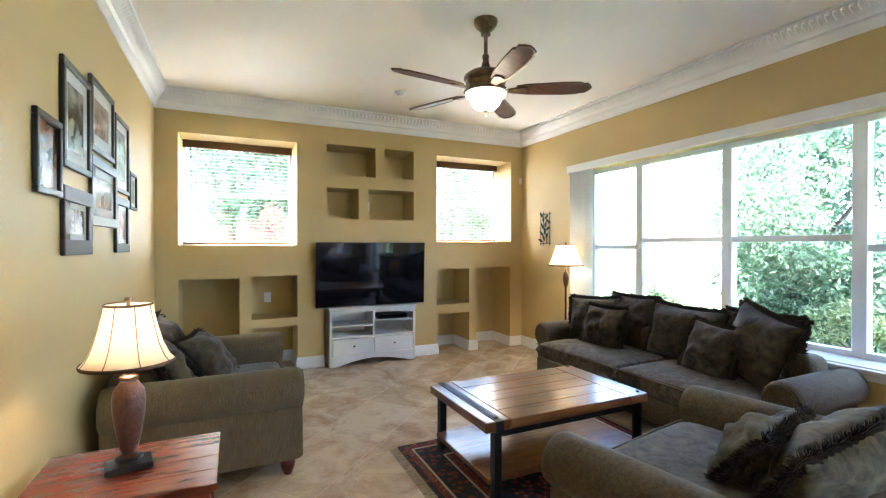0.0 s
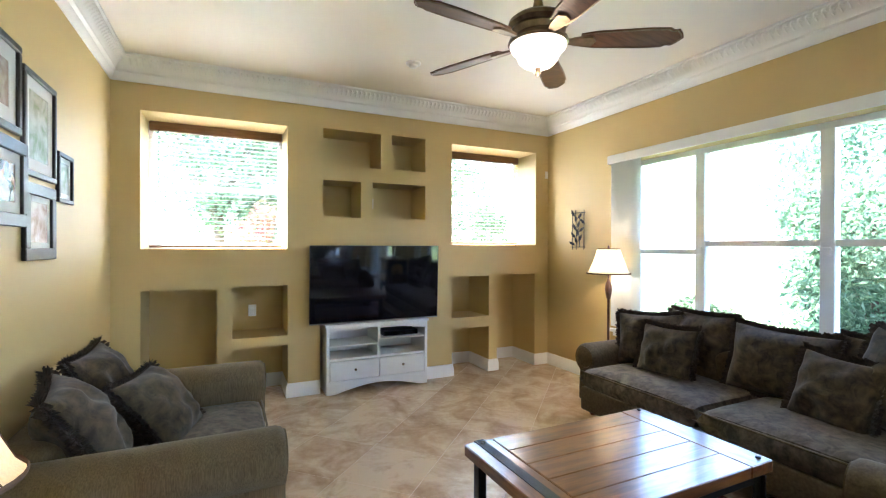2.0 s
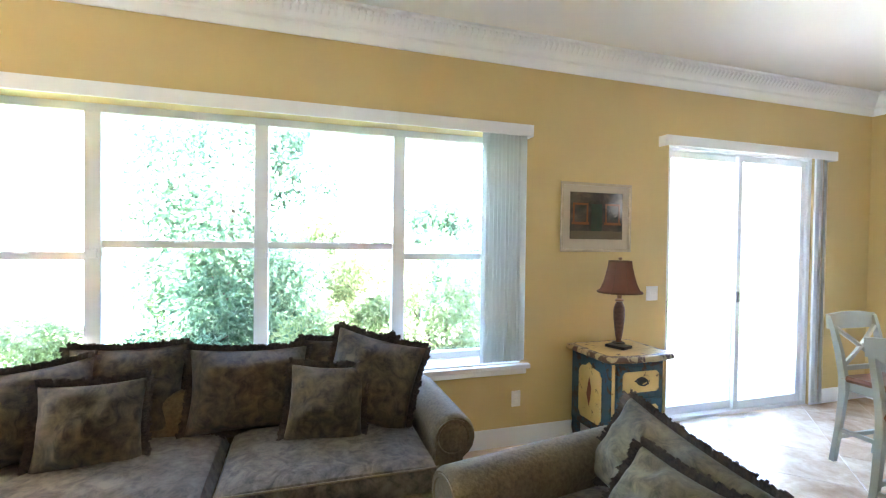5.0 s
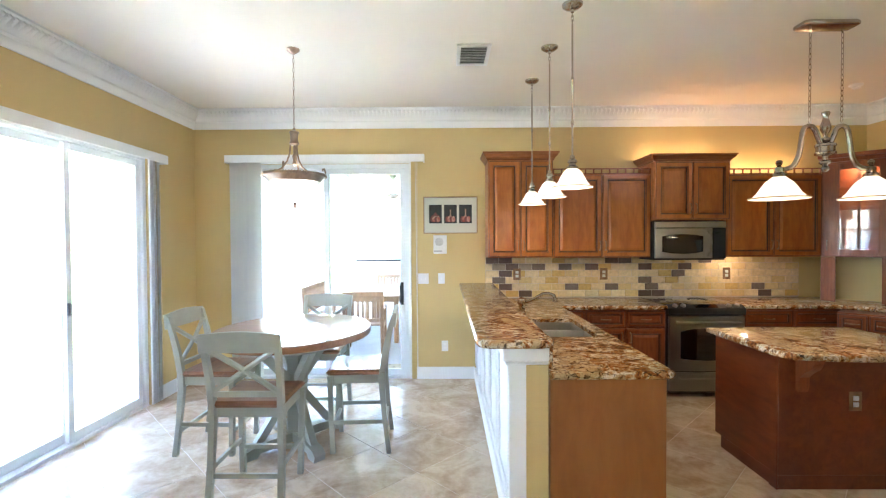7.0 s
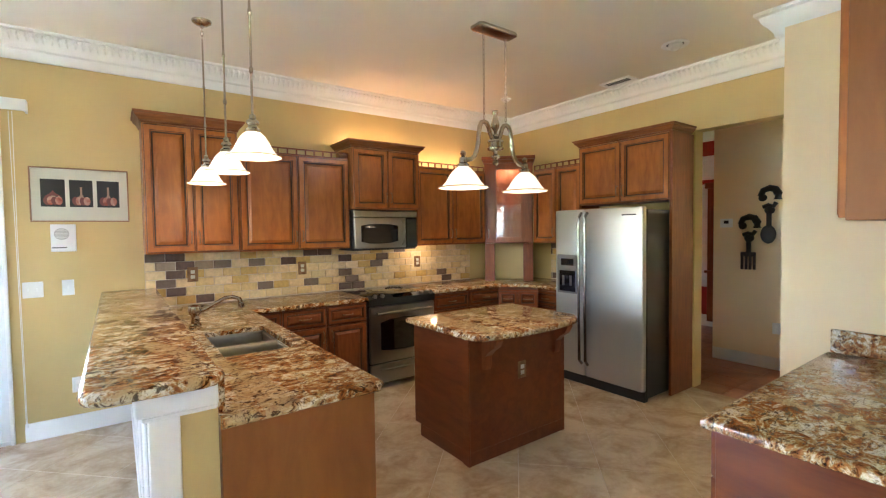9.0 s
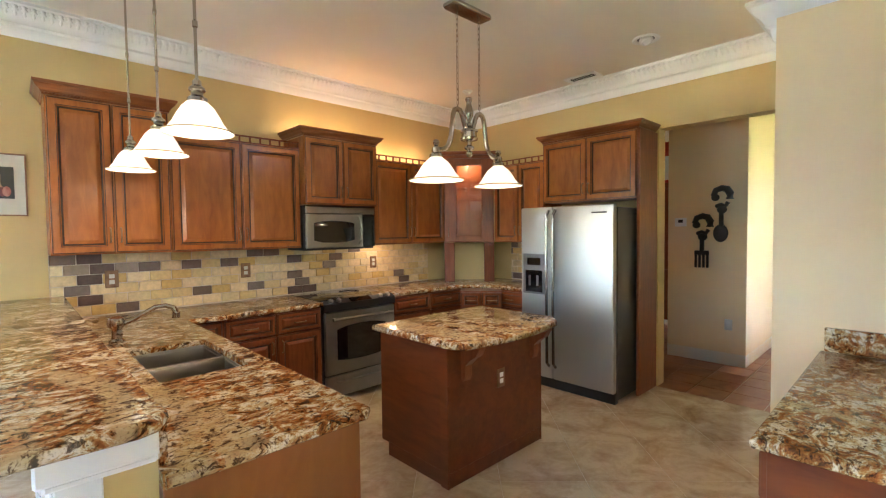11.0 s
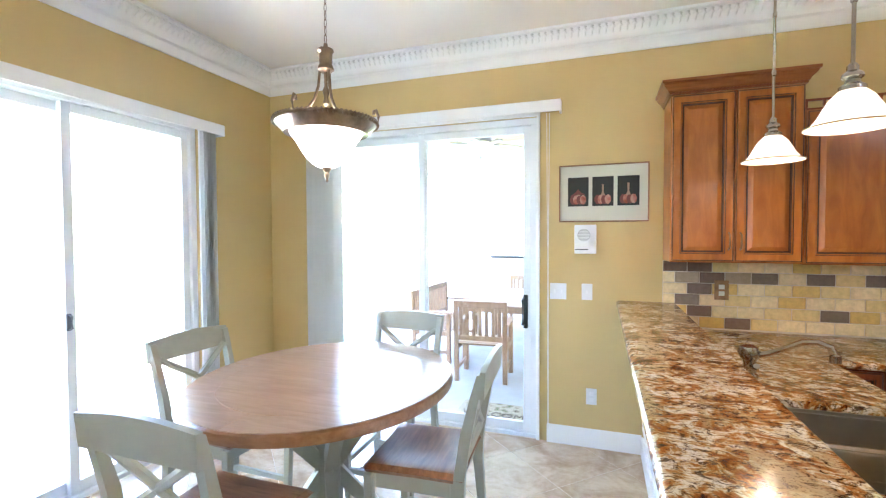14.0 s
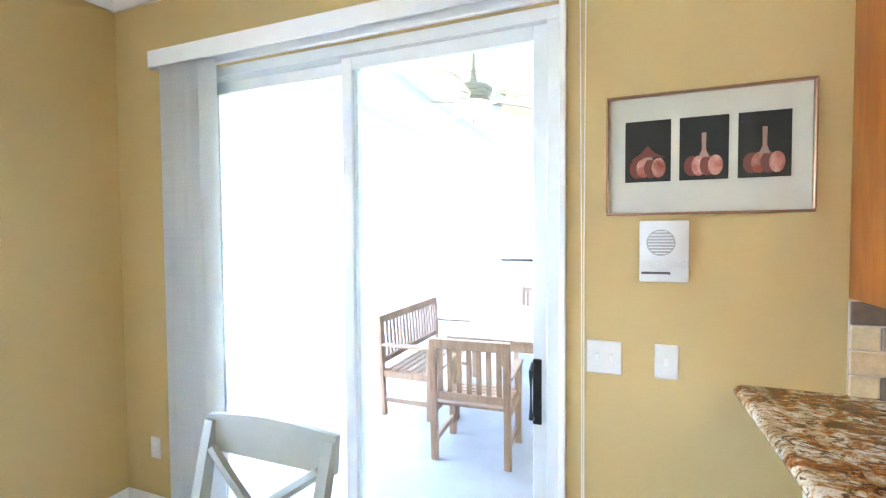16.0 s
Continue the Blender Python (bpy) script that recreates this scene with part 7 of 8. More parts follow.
for z in (0.22, 0.46):
    dr = part("drawer", boxes((-0.19, 0.19, -0.476, -0.45, z, z + 0.225), bev=0.008, seg=2), BLUE, ns)
    o = [(-0.15, z + 0.06), (-0.13, z + 0.04), (0.13, z + 0.04), (0.15, z + 0.06), (0.15, z + 0.165), (0.13, z + 0.185), (-0.13, z + 0.185), (-0.15, z + 0.165)]
    fp = part("drawer_panel", extrude(o, "y", -0.484, -0.475), YELLOW, dr)
    part("pull", tube([(-0.045, -0.485, z + 0.125), (-0.04, -0.505, z + 0.105), (0, -0.51, z + 0.095), (0.04, -0.505, z + 0.105), (0.045, -0.485, z + 0.125)], 0.006, 6), IRON, fp)
    part("pull_plate", extrude([(-0.06, z + 0.12), (-0.03, z + 0.105), (0, z + 0.095), (0.03, z + 0.105), (0.06, z + 0.12), (0.03, z + 0.14), (0, z + 0.15), (-0.03, z + 0.14)], "y", -0.4862, -0.484), IRON, fp)
table_lamp("table_lamp", pose(4.45, 0.205, 0.762, 0, 0, 20), "dark brown table lamp with an unlit brown shade", 0.66, BROWNCLOTH, TRIMBROWN, 0.72)

# large framed prints
TANMAT = plain("tan mat board", (0.50, 0.42, 0.30), 0.8, vary=0.03, relief=0.05)
DARKSCENE = picture_print("dark shop front print", (0.012, 0.014, 0.012), (0.05, 0.045, 0.035), (0.14, 0.10, 0.07), 5)
pw = framed("framed_print", pose(EAST - 0.001, 0.54, 1.465, 0, 0, FACE_E), 0.655, 0.545, 0.022, GOLD, 0.0, TANMAT, TANMAT, "gilt-framed print of a dark shop front")
part("image", boxes((0.085, 0.575, -0.0075, -0.006, 0.10, 0.47)), DARKSCENE, pw)
SHOPGREEN = plain("dark green print ink", (0.018, 0.04, 0.026), 0.15, relief=0)
SHOPGREY = plain("warm grey print ink", (0.10, 0.085, 0.06), 0.15, relief=0)
SHOPORANGE = plain("orange print ink", (0.17, 0.06, 0.022), 0.15, relief=0)
im = part("street", boxes((0.085, 0.575, -0.0085, -0.0076, 0.10, 0.165)), SHOPGREY, pw)
part("doorway", boxes((0.28, 0.38, -0.0088, -0.0076, 0.165, 0.38)), SHOPGREEN, pw)
part("shop_window", boxes((0.10, 0.26, -0.0088, -0.0076, 0.215, 0.235), (0.11, 0.125, -0.0088, -0.0076, 0.235, 0.37), (0.235, 0.25, -0.0088, -0.0076, 0.235, 0.37), (0.11, 0.25, -0.0088, -0.0076, 0.37, 0.385)), SHOPORANGE, pw)
part("shop_window", boxes((0.40, 0.56, -0.0088, -0.0076, 0.215, 0.235), (0.41, 0.425, -0.0088, -0.0076, 0.235, 0.37), (0.535, 0.55, -0.0088, -0.0076, 0.235, 0.37), (0.41, 0.55, -0.0088, -0.0076, 0.37, 0.385)), SHOPORANGE, pw)

GARLIC = picture_print("pink garlic print", (0.30, 0.08, 0.06), (0.45, 0.17, 0.13), (0.58, 0.34, 0.27), 14)
GARLICDARK = plain("dark red print ink", (0.16, 0.035, 0.03), 0.3, relief=0)
STEMINK = plain("pale stem print ink", (0.36, 0.20, 0.14), 0.3, relief=0)
BLACKINK = plain("near-black print ink", (0.012, 0.011, 0.011), 0.35, vary=0.2, scale=8, relief=0)
gp = framed("framed_print", pose(2.135, SOUTH + 0.001, 1.655, 0, 0, FACE_S), 0.61, 0.415, 0.009, COPPER, 0.0, MATBOARD, MATBOARD, "copper-framed print of three garlic bulbs")
for k in range(3):
    cx = 0.135 + k * 0.17
    part("photograph", boxes((cx - 0.072, cx + 0.072, -0.0075, -0.006, 0.115, 0.325)), BLACKINK, gp)
    for q, (dx, w) in enumerate(((-0.034, 0.024), (-0.014, 0.022), (0.012, 0.024), (0.034, 0.022))):
        clove = [(cx + dx + w * math.cos(2 * math.pi * i / 14), 0.162 + 0.034 * math.sin(2 * math.pi * i / 14)) for i in range(14)]
        part("clove", extrude(clove, "y", -0.0083 - 0.0004 * q, -0.0076), GARLIC if q % 2 else GARLICDARK, gp)
    hh = (0.225, 0.27, 0.275)[k]
    part("stem", extrude([(cx - 0.016, 0.19), (cx + 0.016, 0.19), (cx + 0.006, 0.215), (cx + 0.007, hh), (cx - 0.007, hh), (cx - 0.006, 0.215)], "y", -0.0106, -0.0102), STEMINK, gp)
    if k == 0:
        part("leaf_cap", extrude([(cx - 0.055, 0.19), (cx - 0.02, 0.215), (cx, 0.24), (cx + 0.02, 0.215), (cx + 0.055, 0.195), (cx, 0.20)], "y", -0.0112, -0.0107), GARLICDARK, gp)

GRILLE = plain("grey speaker mesh", (0.42, 0.42, 0.40), 0.6, vary=0.05, relief=0.2)
it = thing("intercom", pose(1.948, SOUTH, 1.53, 0, 0, FACE_S), "white wall intercom with a round speaker grille", "intercom")
part("case", boxes((-0.076, 0.076, -0.028, -0.001, -0.105, 0.105), bev=0.005, seg=2), WHITEWOOD, it)
part("grille", lathe([(0.045, 0), (0.045, 0.002), (0.001, 0.003)], 28), GRILLE, it).matrix_basis = pose(-0.01, -0.0282, 0.03, 90, 0, 0)
for i in range(8):
    z = 0.03 + (i - 3.5) * 0.0105
    hw = math.sqrt(max(0.0002, 0.041 ** 2 - (z - 0.03) ** 2))
    part("grille_bar", boxes((-0.01 - hw, -0.01 + hw, -0.0335, -0.031, z - 0.0018, z + 0.0018)), WHITEWOOD, it)
part("control_strip", boxes((-0.07, 0.07, -0.031, -0.0275, -0.055, -0.03)), VANE, it)
part("label_strip", boxes((-0.07, 0.02, -0.0305, -0.0275, -0.078, -0.070)), DARKPULL, it)
for x in (0.02, 0.045):
    part("button", boxes((x - 0.008, x + 0.008, -0.034, -0.031, -0.05, -0.035), bev=0.001), WHITEWOOD, it)
cord = thing("blind_cord", pose(2.205, SOUTH + 0.03, 0), "long white blind cord beside the door", "cord")
part("strand", tube([(0, 0, 2.46), (0.004, 0, 1.5), (0.0, -0.004, 0.14)], 0.0022, 5), WHITEWOOD, cord)
part("strand", tube([(0.02, 0, 2.46), (0.012, 0, 1.5), (0.006, -0.004, 0.14)], 0.0022, 5), WHITEWOOD, cord)
part("tassel", lathe([(0.001, 0.15), (0.006, 0.145), (0.008, 0.115), (0.001, 0.11)], 10), WHITEWOOD, cord)
for x in (1.08, 0.10, -1.28):
    o = thing("wall_outlet", pose(x if x != 0.10 else 0.10, SOUTH + 0.012, 1.19, 0, 0, FACE_S), "bronze plated outlet in the tiled splashback", "outlet", "splashback outlets")
    part("plate", boxes((-0.042, 0.042, -0.008, -0.001, -0.065, 0.065), bev=0.003), BRONZE, o)
    for z in (-0.022, 0.022):
        part("socket", boxes((-0.017, 0.017, -0.010, -0.007, z - 0.015, z + 0.015), bev=0.002), MATBOARD, o)

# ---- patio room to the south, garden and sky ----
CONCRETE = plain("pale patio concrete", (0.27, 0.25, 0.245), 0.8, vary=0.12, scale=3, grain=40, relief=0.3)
# East paving is whitened beyond the patio concrete to bounce daylight onto the ceiling.
BOUNCEPAVING = plain("paving whitened to bounce light", (0.62, 0.60, 0.57), 0.8, vary=0.1, scale=3, grain=40, relief=0.3)
STUCCO = plain("white stucco", (0.68, 0.69, 0.70), 0.8, vary=0.03, scale=2, relief=0.2)
TEAK = wood("weathered teak", (0.19, 0.105, 0.058), (0.34, 0.21, 0.125), 0.6, "z", 5, 9, 0.2)
GRASS = plain("lawn grass", (0.06, 0.10, 0.025), 0.9, vary=0.4, scale=2.5, grain=30, relief=0.8)
setting("ground", boxes((-220, 220, -220, 220, -0.6, -0.16)), GRASS, "green lawn that reaches the horizon")
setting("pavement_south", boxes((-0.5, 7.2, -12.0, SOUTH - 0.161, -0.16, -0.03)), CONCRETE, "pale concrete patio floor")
setting("pavement_east", boxes((EAST + 0.15, 9.5, SOUTH - 0.161, 0.3, -0.16, -0.03)), BOUNCEPAVING, "concrete patio outside the sliding door, whitened to bounce daylight indoors")
setting("wall_patio_1", boxes((-0.5, -0.3, -12.0, SOUTH - 0.162, -0.16, 3.2)), STUCCO, "white stucco patio wall")
setting("wall_patio_2", boxes((-0.3, 3.2, -12.2, -12.0, -0.16, 3.2)), STUCCO, "white stucco end wall of the patio")
setting("ceiling_patio", boxes((-0.5, 5.3, -12.0, SOUTH - 0.165, 3.2, 3.3)), STUCCO, "white patio ceiling")
setting("trim_patio_beam", boxes((5.1, 5.3, -12.0, SOUTH - 0.165, 2.85, 3.2), (4.2, 4.35, -12.0, SOUTH - 0.165, 3.08, 3.2)), STUCCO, "white patio roof beam")
for y in (-6.2, -9.2, -11.9):
    p = thing("patio_post", pose(5.2, y, -0.03), "white square patio roof post", "post", "patio posts")
    part("shaft", boxes((-0.09, 0.09, -0.09, 0.09, 0, 2.88), bev=0.006), STUCCO, p)
    part("capital", boxes((-0.12, 0.12, -0.12, 0.12, 2.76, 2.88), bev=0.008), STUCCO, p)
LIGHTBLADE = wood("bleached fan blade", (0.45, 0.33, 0.18), (0.62, 0.50, 0.32), 0.5, "x")
GREYMETAL = plain("pale grey fan metal", (0.34, 0.33, 0.31), 0.5, 0.15, vary=0.1, relief=0.05)
ceiling_fan("ceiling_fan", pose(3.21, -4.88, 3.2), "grey patio ceiling fan with pale blades", 20, LIGHTBLADE, GREYMETAL, BOWL, drop=0.37)
ceiling_fan("ceiling_fan", pose(3.2, -9.2, 3.2), "grey patio ceiling fan with pale blades", 50, LIGHTBLADE, GREYMETAL, BOWL, drop=0.42)


def teak_seat(name, m, w, label, category):
    """Front at -y, origin on the floor."""
    c = thing(name, m, label, category, "teak patio seats")
    h = w / 2
    for sx in (-1, 1):
        part("back_leg", moved(boxes((-0.025, 0.025, -0.02, 0.02, 0, 0.88), bev=0.003), pose(sx * (h - 0.025), 0.22, 0, -3, 0, 0)), TEAK, c)
        part("front_leg", boxes((sx * h - 0.025 - sx * 0.025, sx * h + 0.025 - sx * 0.025, -0.25, -0.20, 0, 0.62), bev=0.003), TEAK, c)
        part("armrest", boxes((sx * (h - 0.025) - 0.032, sx * (h - 0.025) + 0.032, -0.28, 0.23, 0.62, 0.645), bev=0.005), TEAK, c)
        part("side_rail", boxes((sx * (h - 0.025) - 0.012, sx * (h - 0.025) + 0.012, -0.22, 0.22, 0.34, 0.40)), TEAK, c)
        part("stretcher", boxes((sx * (h - 0.025) - 0.012, sx * (h - 0.025) + 0.012, -0.22, 0.22, 0.12, 0.16)), TEAK, c)
    part("top_rail", boxes((-h, h, 0.245, 0.285, 0.82, 0.89), bev=0.005), TEAK, c)
    part("low_rail", boxes((-h + 0.05, h - 0.05, 0.225, 0.255, 0.46, 0.51), bev=0.003), TEAK, c)
    n = max(5, int(w / 0.075))
    me = mesh_of("back_slat", moved(boxes((-0.018, 0.018, -0.007, 0.007, 0, 0.33)), pose(0, 0, 0, -4, 0, 0)), TEAK)
    for i in range(n):
        s = new("back_slat", me)
        s.parent, s.location = c, (-h + 0.08 + i * (w - 0.16) / (n - 1), 0.243, 0.50)
    me = mesh_of("seat_slat", boxes((-h + 0.03, h - 0.03, -0.028, 0.028, 0, 0.02), bev=0.003), TEAK)
    for i in range(7):
        s = new("seat_slat", me)
        s.parent, s.location = c, (0, -0.23 + i * 0.07, 0.40)
    return c


teak_seat("patio_chair", pose(3.07, -4.52, -0.03, 0, 0, 3), 0.58, "teak slatted armchair with its back to the house", "chair")
teak_seat("patio_chair", pose(3.05, -7.2, -0.03, 0, 0, 180), 0.58, "teak slatted armchair at the far end of the table", "chair")
teak_seat("patio_bench", pose(3.84, -5.53, -0.03, 0, 0, -90), 1.35, "long teak slatted bench beside the patio table", "bench")
pt = thing("patio_table", pose(3.05, -5.85, -0.03), "long teak slatted patio table", "table")
me = mesh_of("top_slat", boxes((-0.43, 0.43, -0.034, 0.034, 0.72, 0.745), bev=0.003), TEAK)
for i in range(24):
    s = new("top_slat", me)
    s.parent, s.location = pt, (0, -0.88 + i * 0.0765, 0)
part("apron", boxes((-0.42, -0.39, -0.9, 0.9, 0.65, 0.72), (0.39, 0.42, -0.9, 0.9, 0.65, 0.72), (-0.39, 0.39, 0.87, 0.9, 0.65, 0.72), (-0.39, 0.39, -0.9, -0.87, 0.65, 0.72)), TEAK, pt)
for sx in (-1, 1):
    for sy in (-1, 1):
        part("leg", boxes((sx * 0.38 - 0.035, sx * 0.38 + 0.035, sy * 0.85 - 0.035, sy * 0.85 + 0.035, 0, 0.65), bev=0.004), TEAK, pt)
oc = thing("outdoor_counter", pose(3.64, -11.2, -0.03), "white outdoor kitchen counter with a black top", "counter")
part("body", boxes((-1.2, 0.8, -0.35, 0.35, 0, 1.02)), STUCCO, oc)
part("top", boxes((-1.25, 0.85, -0.4, 0.4, 1.02, 1.08), bev=0.006), BLACK, oc)
MATFIELD = rug_mat("brown leaf door mat", (0.30, 0.24, 0.16), ((0.10, 0.03, 0.02), (0.10, 0.10, 0.03), (0.22, 0.16, 0.10)), 14)
dm = thing("door_mat", pose(2.70, -3.50, -0.03), "brown leaf-patterned welcome mat outside the door", "door mat")
part("mat", boxes((-0.36, 0.36, -0.23, 0.23, 0.001, 0.014), bev=0.003), MATFIELD, dm)
fc = bpy.data.curves.new("lettering", "FONT")
fc.body, fc.size, fc.align_x, fc.align_y, fc.extrude = "WELCOME", 0.13, "CENTER", "CENTER", 0.0015
tmp = new("lettering_source", fc)
tm = bpy.data.meshes.new_from_object(tmp)
bpy.data.objects.remove(tmp)
tm.materials.append(plain("dark mat lettering", (0.07, 0.045, 0.03), 0.9, relief=0.3))
lt = new("lettering", tm)
lt.parent, lt.matrix_basis = dm, pose(0, 0.05, 0.0165, 0, 0, 180)


# foliage
def leaf_material(name, a, b, c):
    m, n, l, bs = nodes_of(name)
    g = n.new("ShaderNodeNewGeometry")
    col = ramp(n, l, g.outputs["Random Per Island"], [(0.0, a), (0.5, b), (1.0, c)])
    l.new(col, bs.inputs["Base Color"])
    bs.inputs["Roughness"].default_value = 0.5
    tr = n.new("ShaderNodeBsdfTranslucent")
    l.new(col, tr.inputs["Color"])
    mix = n.new("ShaderNodeMixShader")
    mix.inputs[0].default_value = 0.5
    l.new(bs.outputs[0], mix.inputs[1])
    l.new(tr.outputs[0], mix.inputs[2])
    l.new(mix.outputs[0], n["Material Output"].inputs["Surface"])
    return m


LEAF = leaf_material("broad green leaf", (0.060, 0.118, 0.070), (0.10, 0.175, 0.105), (0.15, 0.23, 0.145))
LEAFPALE = leaf_material("pale yellow-green leaf", (0.14, 0.20, 0.08), (0.20, 0.26, 0.12), (0.27, 0.32, 0.17))
LEAFDEEP = leaf_material("deep green leaf", (0.022, 0.050, 0.020), (0.040, 0.078, 0.030), (0.065, 0.105, 0.045))
LEAFPINK = leaf_material("pink blossom leaf", (0.20, 0.05, 0.05), (0.34, 0.14, 0.12), (0.10, 0.14, 0.05))
BARK = wood("grey tree bark", (0.05, 0.04, 0.032), (0.13, 0.105, 0.085), 0.9, "z", 8, 6, 0.8)


def leaves(blobs, count, size, seed):
    """Leaf blades strewn through ellipsoids (x, y, z, rx, ry, rz), most of them near the outside."""
    rng = np.random.default_rng(seed)
    vol = np.array([b[3] * b[4] * b[5] for b in blobs]) ** 0.67
    pick = rng.choice(len(blobs), count, p=vol / vol.sum())
    B = np.array(blobs)[pick]
    d = rng.normal(size=(count, 3))
    d /= np.linalg.norm(d, axis=1)[:, None]
    r = rng.uniform(0.55, 1.06, count)[:, None]
    c = B[:, :3] + d * r * B[:, 3:]
    a = rng.normal(size=(count, 3)) + d * 0.7 + np.array([0, 0, -0.3])
    a /= np.linalg.norm(a, axis=1)[:, None]
    s = np.cross(a, rng.normal(size=(count, 3)))
    s /= np.linalg.norm(s, axis=1)[:, None]
    n = np.cross(a, s)
    L = size * rng.uniform(0.6, 1.3, count)[:, None]
    W = L * 0.24
    v = np.stack([c, c + a * L * 0.45 + s * W + n * L * 0.06, c + a * L - n * L * 0.06, c + a * L * 0.45 - s * W + n * L * 0.06], 1).reshape(-1, 3)
    i = np.arange(count) * 4
    f = np.concatenate([np.stack([i, i + 1, i + 2], 1), np.stack([i, i + 2, i + 3], 1)])
    me = bpy.data.meshes.new("leaves")
    me.from_pydata(v.tolist(), [], f.tolist())
    return me


def clumps(cx, cy, z0, z1, rx, ry, n, seed, k=0.36):
    rnd = random.Random(seed)
    out = []
    for _ in range(n):
        a, q, t = rnd.uniform(0, 6.283), math.sqrt(rnd.random()) * 0.8, rnd.random()
        w = 0.55 + 0.45 * math.sin(math.pi * min(1, 0.15 + t * 0.8))
        s = rnd.uniform(0.7, 1.25) * k
        out.append((cx + math.cos(a) * q * rx * w, cy + math.sin(a) * q * ry * w, z0 + (z1 - z0) * t, s * rx, s * ry, s * (z1 - z0) * 0.55))
    return out


def plant(name, x, y, z0, z1, rx, ry, n, count, size, material, seed, label, trunk=0.0, lean=(0, 0)):
    p = thing(name, pose(x, y, -0.16), label, "tree" if trunk else "shrub", "garden plants")
    me = leaves(clumps(0, 0, z0 + 0.16, z1 + 0.16, rx, ry, n, seed, 0.30), count, size, seed)
    me.materials.append(material)
    cr = new("crown", me)
    cr.parent = p
    rnd = random.Random(seed + 1)
    h = max(0.3, z0 + 0.3)
    r0 = trunk or 0.03
    part("trunk", tube([(0, 0, 0), (lean[0] * 0.3, lean[1] * 0.3, h * 0.5), (lean[0], lean[1], h)], r0, 9, r_end=r0 * 0.75), BARK, p)
    for q in range(5 if trunk else 3):
        a = 6.283 * q / (5 if trunk else 3) + rnd.uniform(-0.4, 0.4)
        e = Vector((math.cos(a) * rx * 0.6, math.sin(a) * ry * 0.6, h + (z1 - h) * rnd.uniform(0.45, 0.85)))
        b = Vector((lean[0], lean[1], h * 0.95))
        part("limb", tube([b, b + (e - b) * 0.5 + Vector((0, 0, 0.12 * (z1 - h))), e], r0 * 0.55, 7, r_end=r0 * 0.15), BARK, p)
    return p


plant("garden_tree", 7.1, 3.25, 0.4, 3.2, 1.2, 1.25, 38, 30000, 0.078, LEAF, 31, "broad-leaved green tree outside the wide window", 0.07)
plant("garden_tree", 10.5, 0.2, 0.8, 2.3, 1.6, 1.6, 26, 12000, 0.13, LEAF, 32, "broad-leaved green tree at the garden edge", 0.09)
for k, (x, y, h, r) in enumerate(((6.2, 4.5, 0.75, 0.65), (6.5, 3.5, 0.95, 0.7), (6.1, 2.0, 1.0, 0.65), (6.3, 1.1, 1.15, 0.7), (6.9, 0.5, 1.35, 0.7), (7.6, 4.0, 1.1, 0.8), (7.9, 1.4, 1.7, 0.9), (8.8, 3.6, 1.2, 0.9),
                                (8.6, 2.4, 1.6, 0.9), (9.0, 1.1, 1.65, 0.95), (9.6, -0.1, 1.7, 0.9), (10.6, 2.0, 1.9, 1.1))):
    plant("garden_shrub", x, y, 0.0, h, r, r, 14, int(4200 * (r / 0.7) ** 2 * max(1, h)), 0.065, LEAFPALE if k % 3 != 1 else LEAF, 40 + k, "low leafy green shrub below the window")
plant("garden_tree", 0.98, 11.0, 2.0, 5.0, 2.4, 1.6, 40, 26000, 0.11, LEAF, 51, "spreading green tree beyond the slatted window", 0.17, (-0.1, 0.0))
plant("garden_shrub", 1.55, 9.6, 0.0, 2.1, 0.6, 0.6, 14, 4200, 0.075, LEAFPINK, 52, "pink-flowering shrub beyond the slatted window")
plant("garden_shrub", 6.0, 9.2, 0.0, 2.7, 1.3, 0.9, 18, 9000, 0.08, LEAFDEEP, 53, "tall pale green shrub beyond the window")
plant("garden_tree", 6.6, 13.0, 1.4, 5.0, 2.0, 2.0, 26, 9000, 0.12, LEAFDEEP, 54, "green tree behind the shrub", 0.11)
setting("wall_garden", boxes((-10, 30, 19.0, 19.2, -0.16, 1.7)), STUCCO, "far white garden wall")


# ---- floor tiles ----
HALF, TX, TY = 0.366, -0.85, -0.59


def clipped(poly, x0, x1, y0, y1):
    for axis, lim, sgn in ((0, x0, 1), (0, x1, -1), (1, y0, 1), (1, y1, -1)):
        out = []
        for i, p in enumerate(poly):
            q = poly[(i + 1) % len(poly)]
            a, b = sgn * (p[axis] - lim), sgn * (q[axis] - lim)
            if a >= 0:
                out.append(p)
            if a * b < 0:
                t = a / (a - b)
                out.append((p[0] + (q[0] - p[0]) * t, p[1] + (q[1] - p[1]) * t))
        poly = out
        if len(poly) < 3:
            return []
    return poly


def tile_mesh(poly):
    cx, cy = sum(p[0] for p in poly) / len(poly), sum(p[1] for p in poly) / len(poly)
    bm = bmesh.new()
    k = len(poly)
    lo = [bm.verts.new((x, y, -0.008)) for x, y in poly]
    mid = [bm.verts.new((x, y, -0.002)) for x, y in poly]
    hi = [bm.verts.new((cx + (x - cx) * 0.992, cy + (y - cy) * 0.992, 0.0)) for x, y in poly]
    for a, b in ((lo, mid), (mid, hi)):
        for i in range(k):
            bm.faces.new((a[i], a[(i + 1) % k], b[(i + 1) % k], b[i]))
    bm.faces.new(hi)
    return mesh_of("tile", bm, TILE, False)


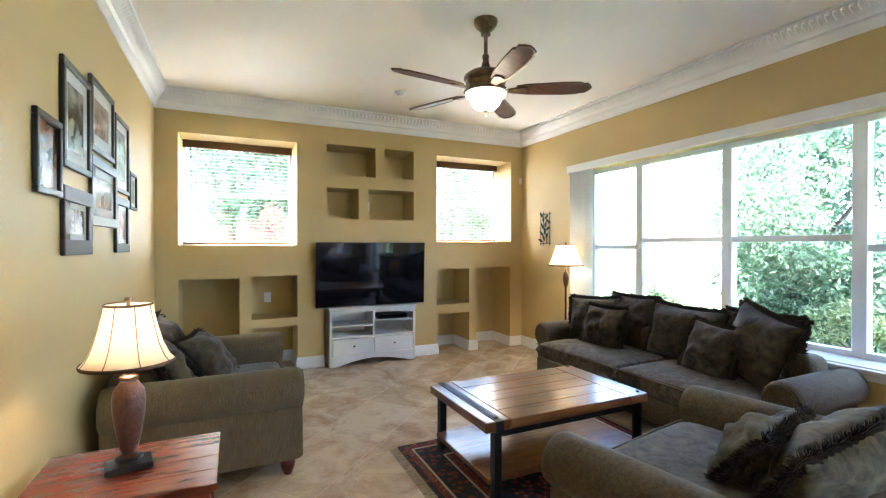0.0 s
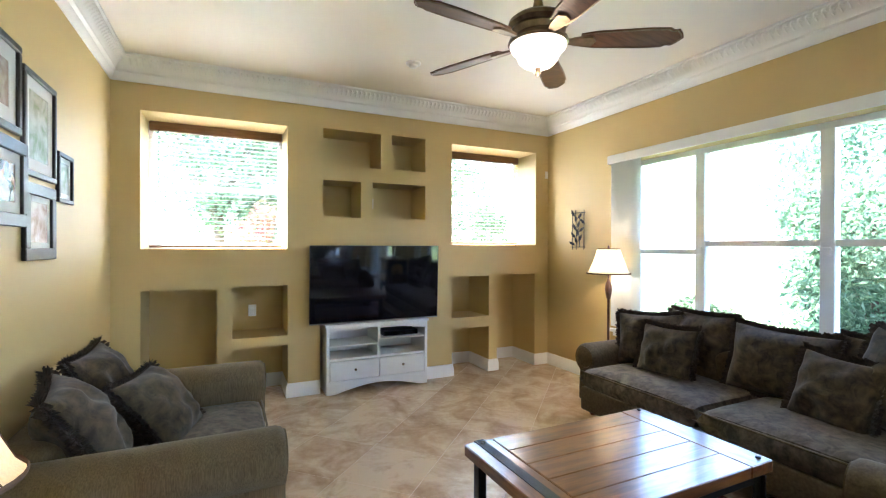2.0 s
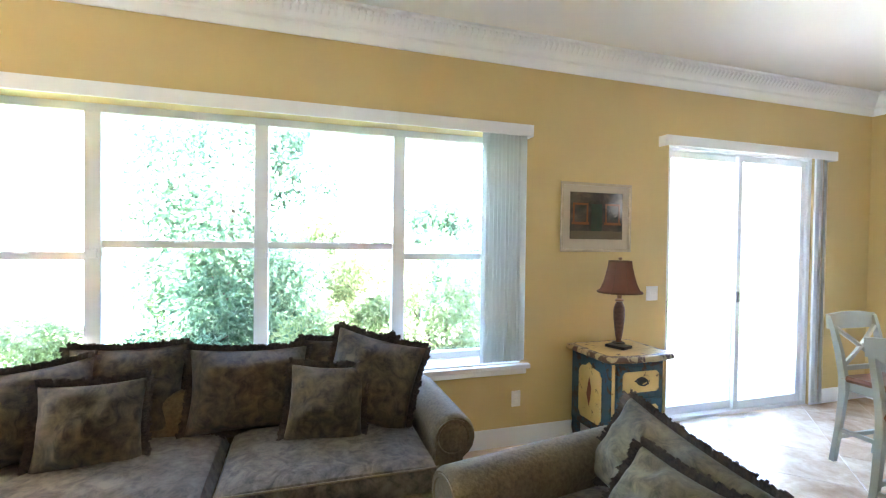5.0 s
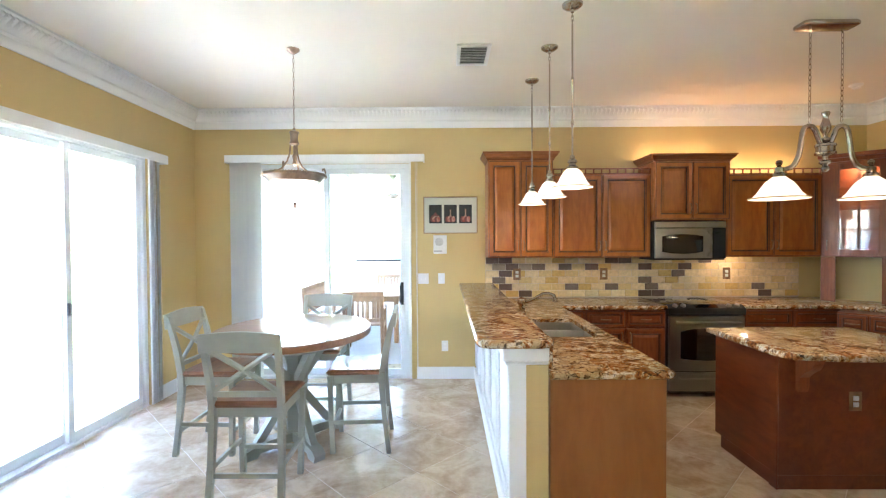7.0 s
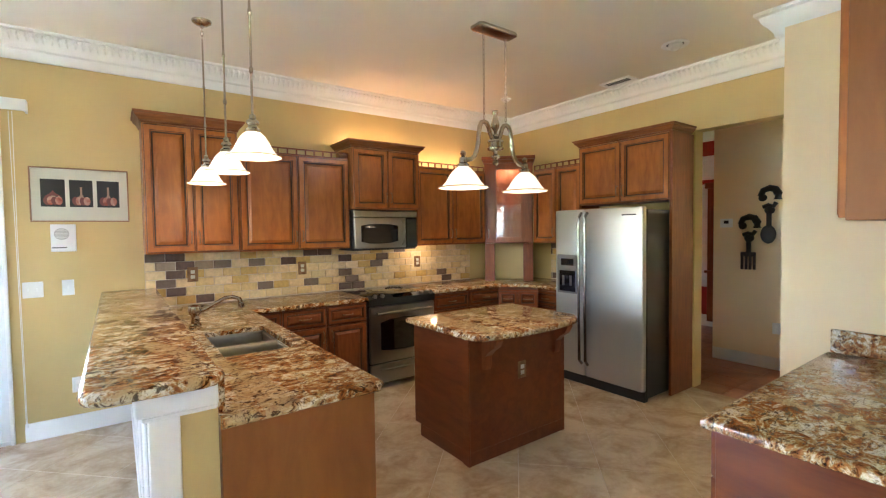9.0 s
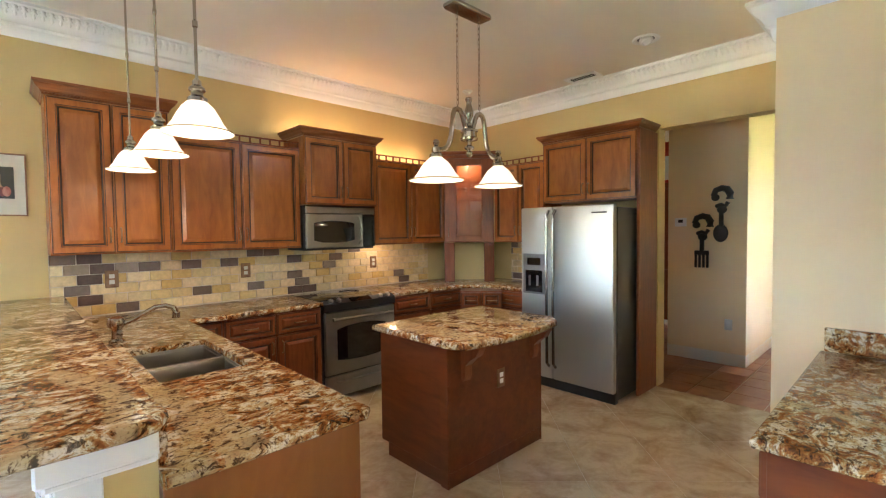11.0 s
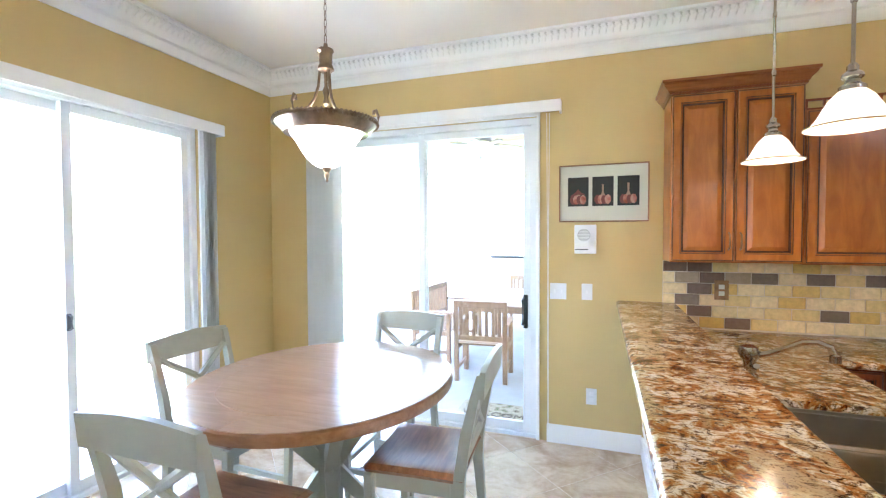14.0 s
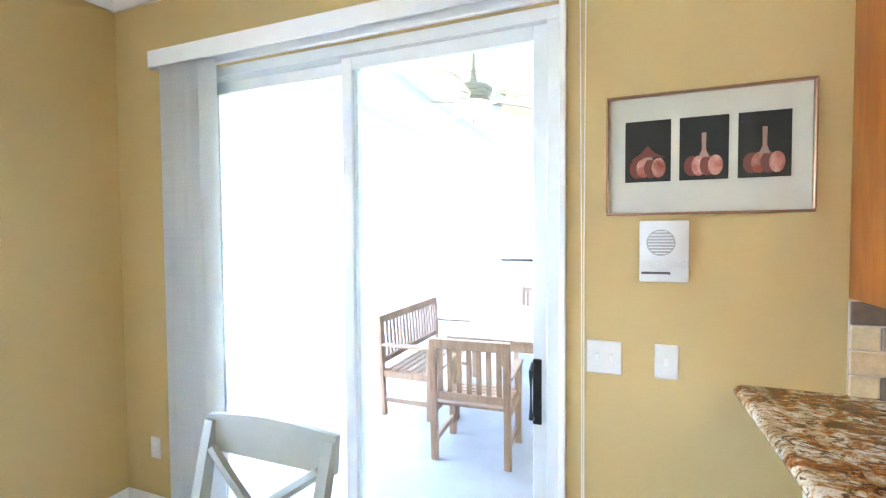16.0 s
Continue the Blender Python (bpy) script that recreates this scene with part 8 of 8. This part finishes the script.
floor_ob = bpy.data.objects["floor"]
gap = 0.0032
whole = [(HALF - gap, 0), (0, HALF - gap), (-HALF + gap, 0), (0, -HALF + gap)]
full_tile = tile_mesh(whole)
for i in range(-8, 20):
    for j in range(-9, 21):
        if (i + j) % 2:
            continue
        x, y = TX + i * HALF, TY + j * HALF
        if x < WEST - 0.4 and y > 1.7:
            continue
        poly = clipped([(x + a, y + b) for a, b in whole], KWEST, EAST, SOUTH, BACK - 0.02)
        if len(poly) < 3:
            continue
        area = abs(sum(poly[k][0] * poly[(k + 1) % len(poly)][1] - poly[(k + 1) % len(poly)][0] * poly[k][1] for k in range(len(poly)))) / 2
        if area < 0.002:
            continue
        if area > 0.999 * 2 * (HALF - gap) ** 2:
            t = new("tile", full_tile)
            t.location = (x, y, 0)
        else:
            t = new("tile", tile_mesh([(a - x, b - y) for a, b in poly]))
            t.location = (x, y, 0)
        t.parent = floor_ob

# terracotta tiles of the hall
hall_ob = bpy.data.objects["floor_hall"]
bm = boxes((-0.148, 0.148, -0.148, 0.148, -0.013, -0.004), bev=0.003)
hm = mesh_of("tile", bm, HALLTILE, False)
for i in range(10):
    for j in range(13):
        t = new("tile", hm)
        t.location = (KWEST - 0.16 - i * 0.302, -2.6 + j * 0.302, 0)
        t.parent = hall_ob

# ---- splashback tiles ----
BW, BH = 0.150, 0.0755
splash_bed = setting("trim_splashback_bed", boxes((-2.095, 1.435, SOUTH + 0.001, SOUTH + 0.006, 0.921, 1.384)), GROUT, "pale grout bed of the tiled splashback")
splash_bed_2 = setting("trim_splashback_bed_west", boxes((KWEST + 0.001, KWEST + 0.006, -2.33, -1.63, 0.921, 1.384)), GROUT, "pale grout bed of the tiled splashback")
rnd = random.Random(3)
brick_shapes = {}


def brick_mesh(w):
    w = round(w, 3)
    if w not in brick_shapes:
        brick_shapes[w] = mesh_of("brick", boxes((-w / 2 + 0.0025, w / 2 - 0.0025, 0, 0.009, -BH / 2 + 0.0025, BH / 2 - 0.0025), bev=0.0025), SLATE, False)
    return brick_shapes[w]


for bed, a0, a1, place in ((splash_bed, -2.095, 1.435, lambda a, z: pose(a, SOUTH + 0.005, z)), (splash_bed_2, -2.33, -1.63, lambda a, z: pose(KWEST + 0.005, a, z, 0, 0, -90))):
    for r in range(6):
        z = 1.384 - BH / 2 - r * BH
        a = a1 if r % 2 == 0 else a1 + BW / 2
        while a > a0 + 0.02:
            hi, lo = min(a, a1), max(a - BW, a0)
            if hi - lo > 0.02:
                b = new("brick", brick_mesh(hi - lo))
                b.matrix_world = place((hi + lo) / 2, z)
                b.parent = bed
            a -= BW
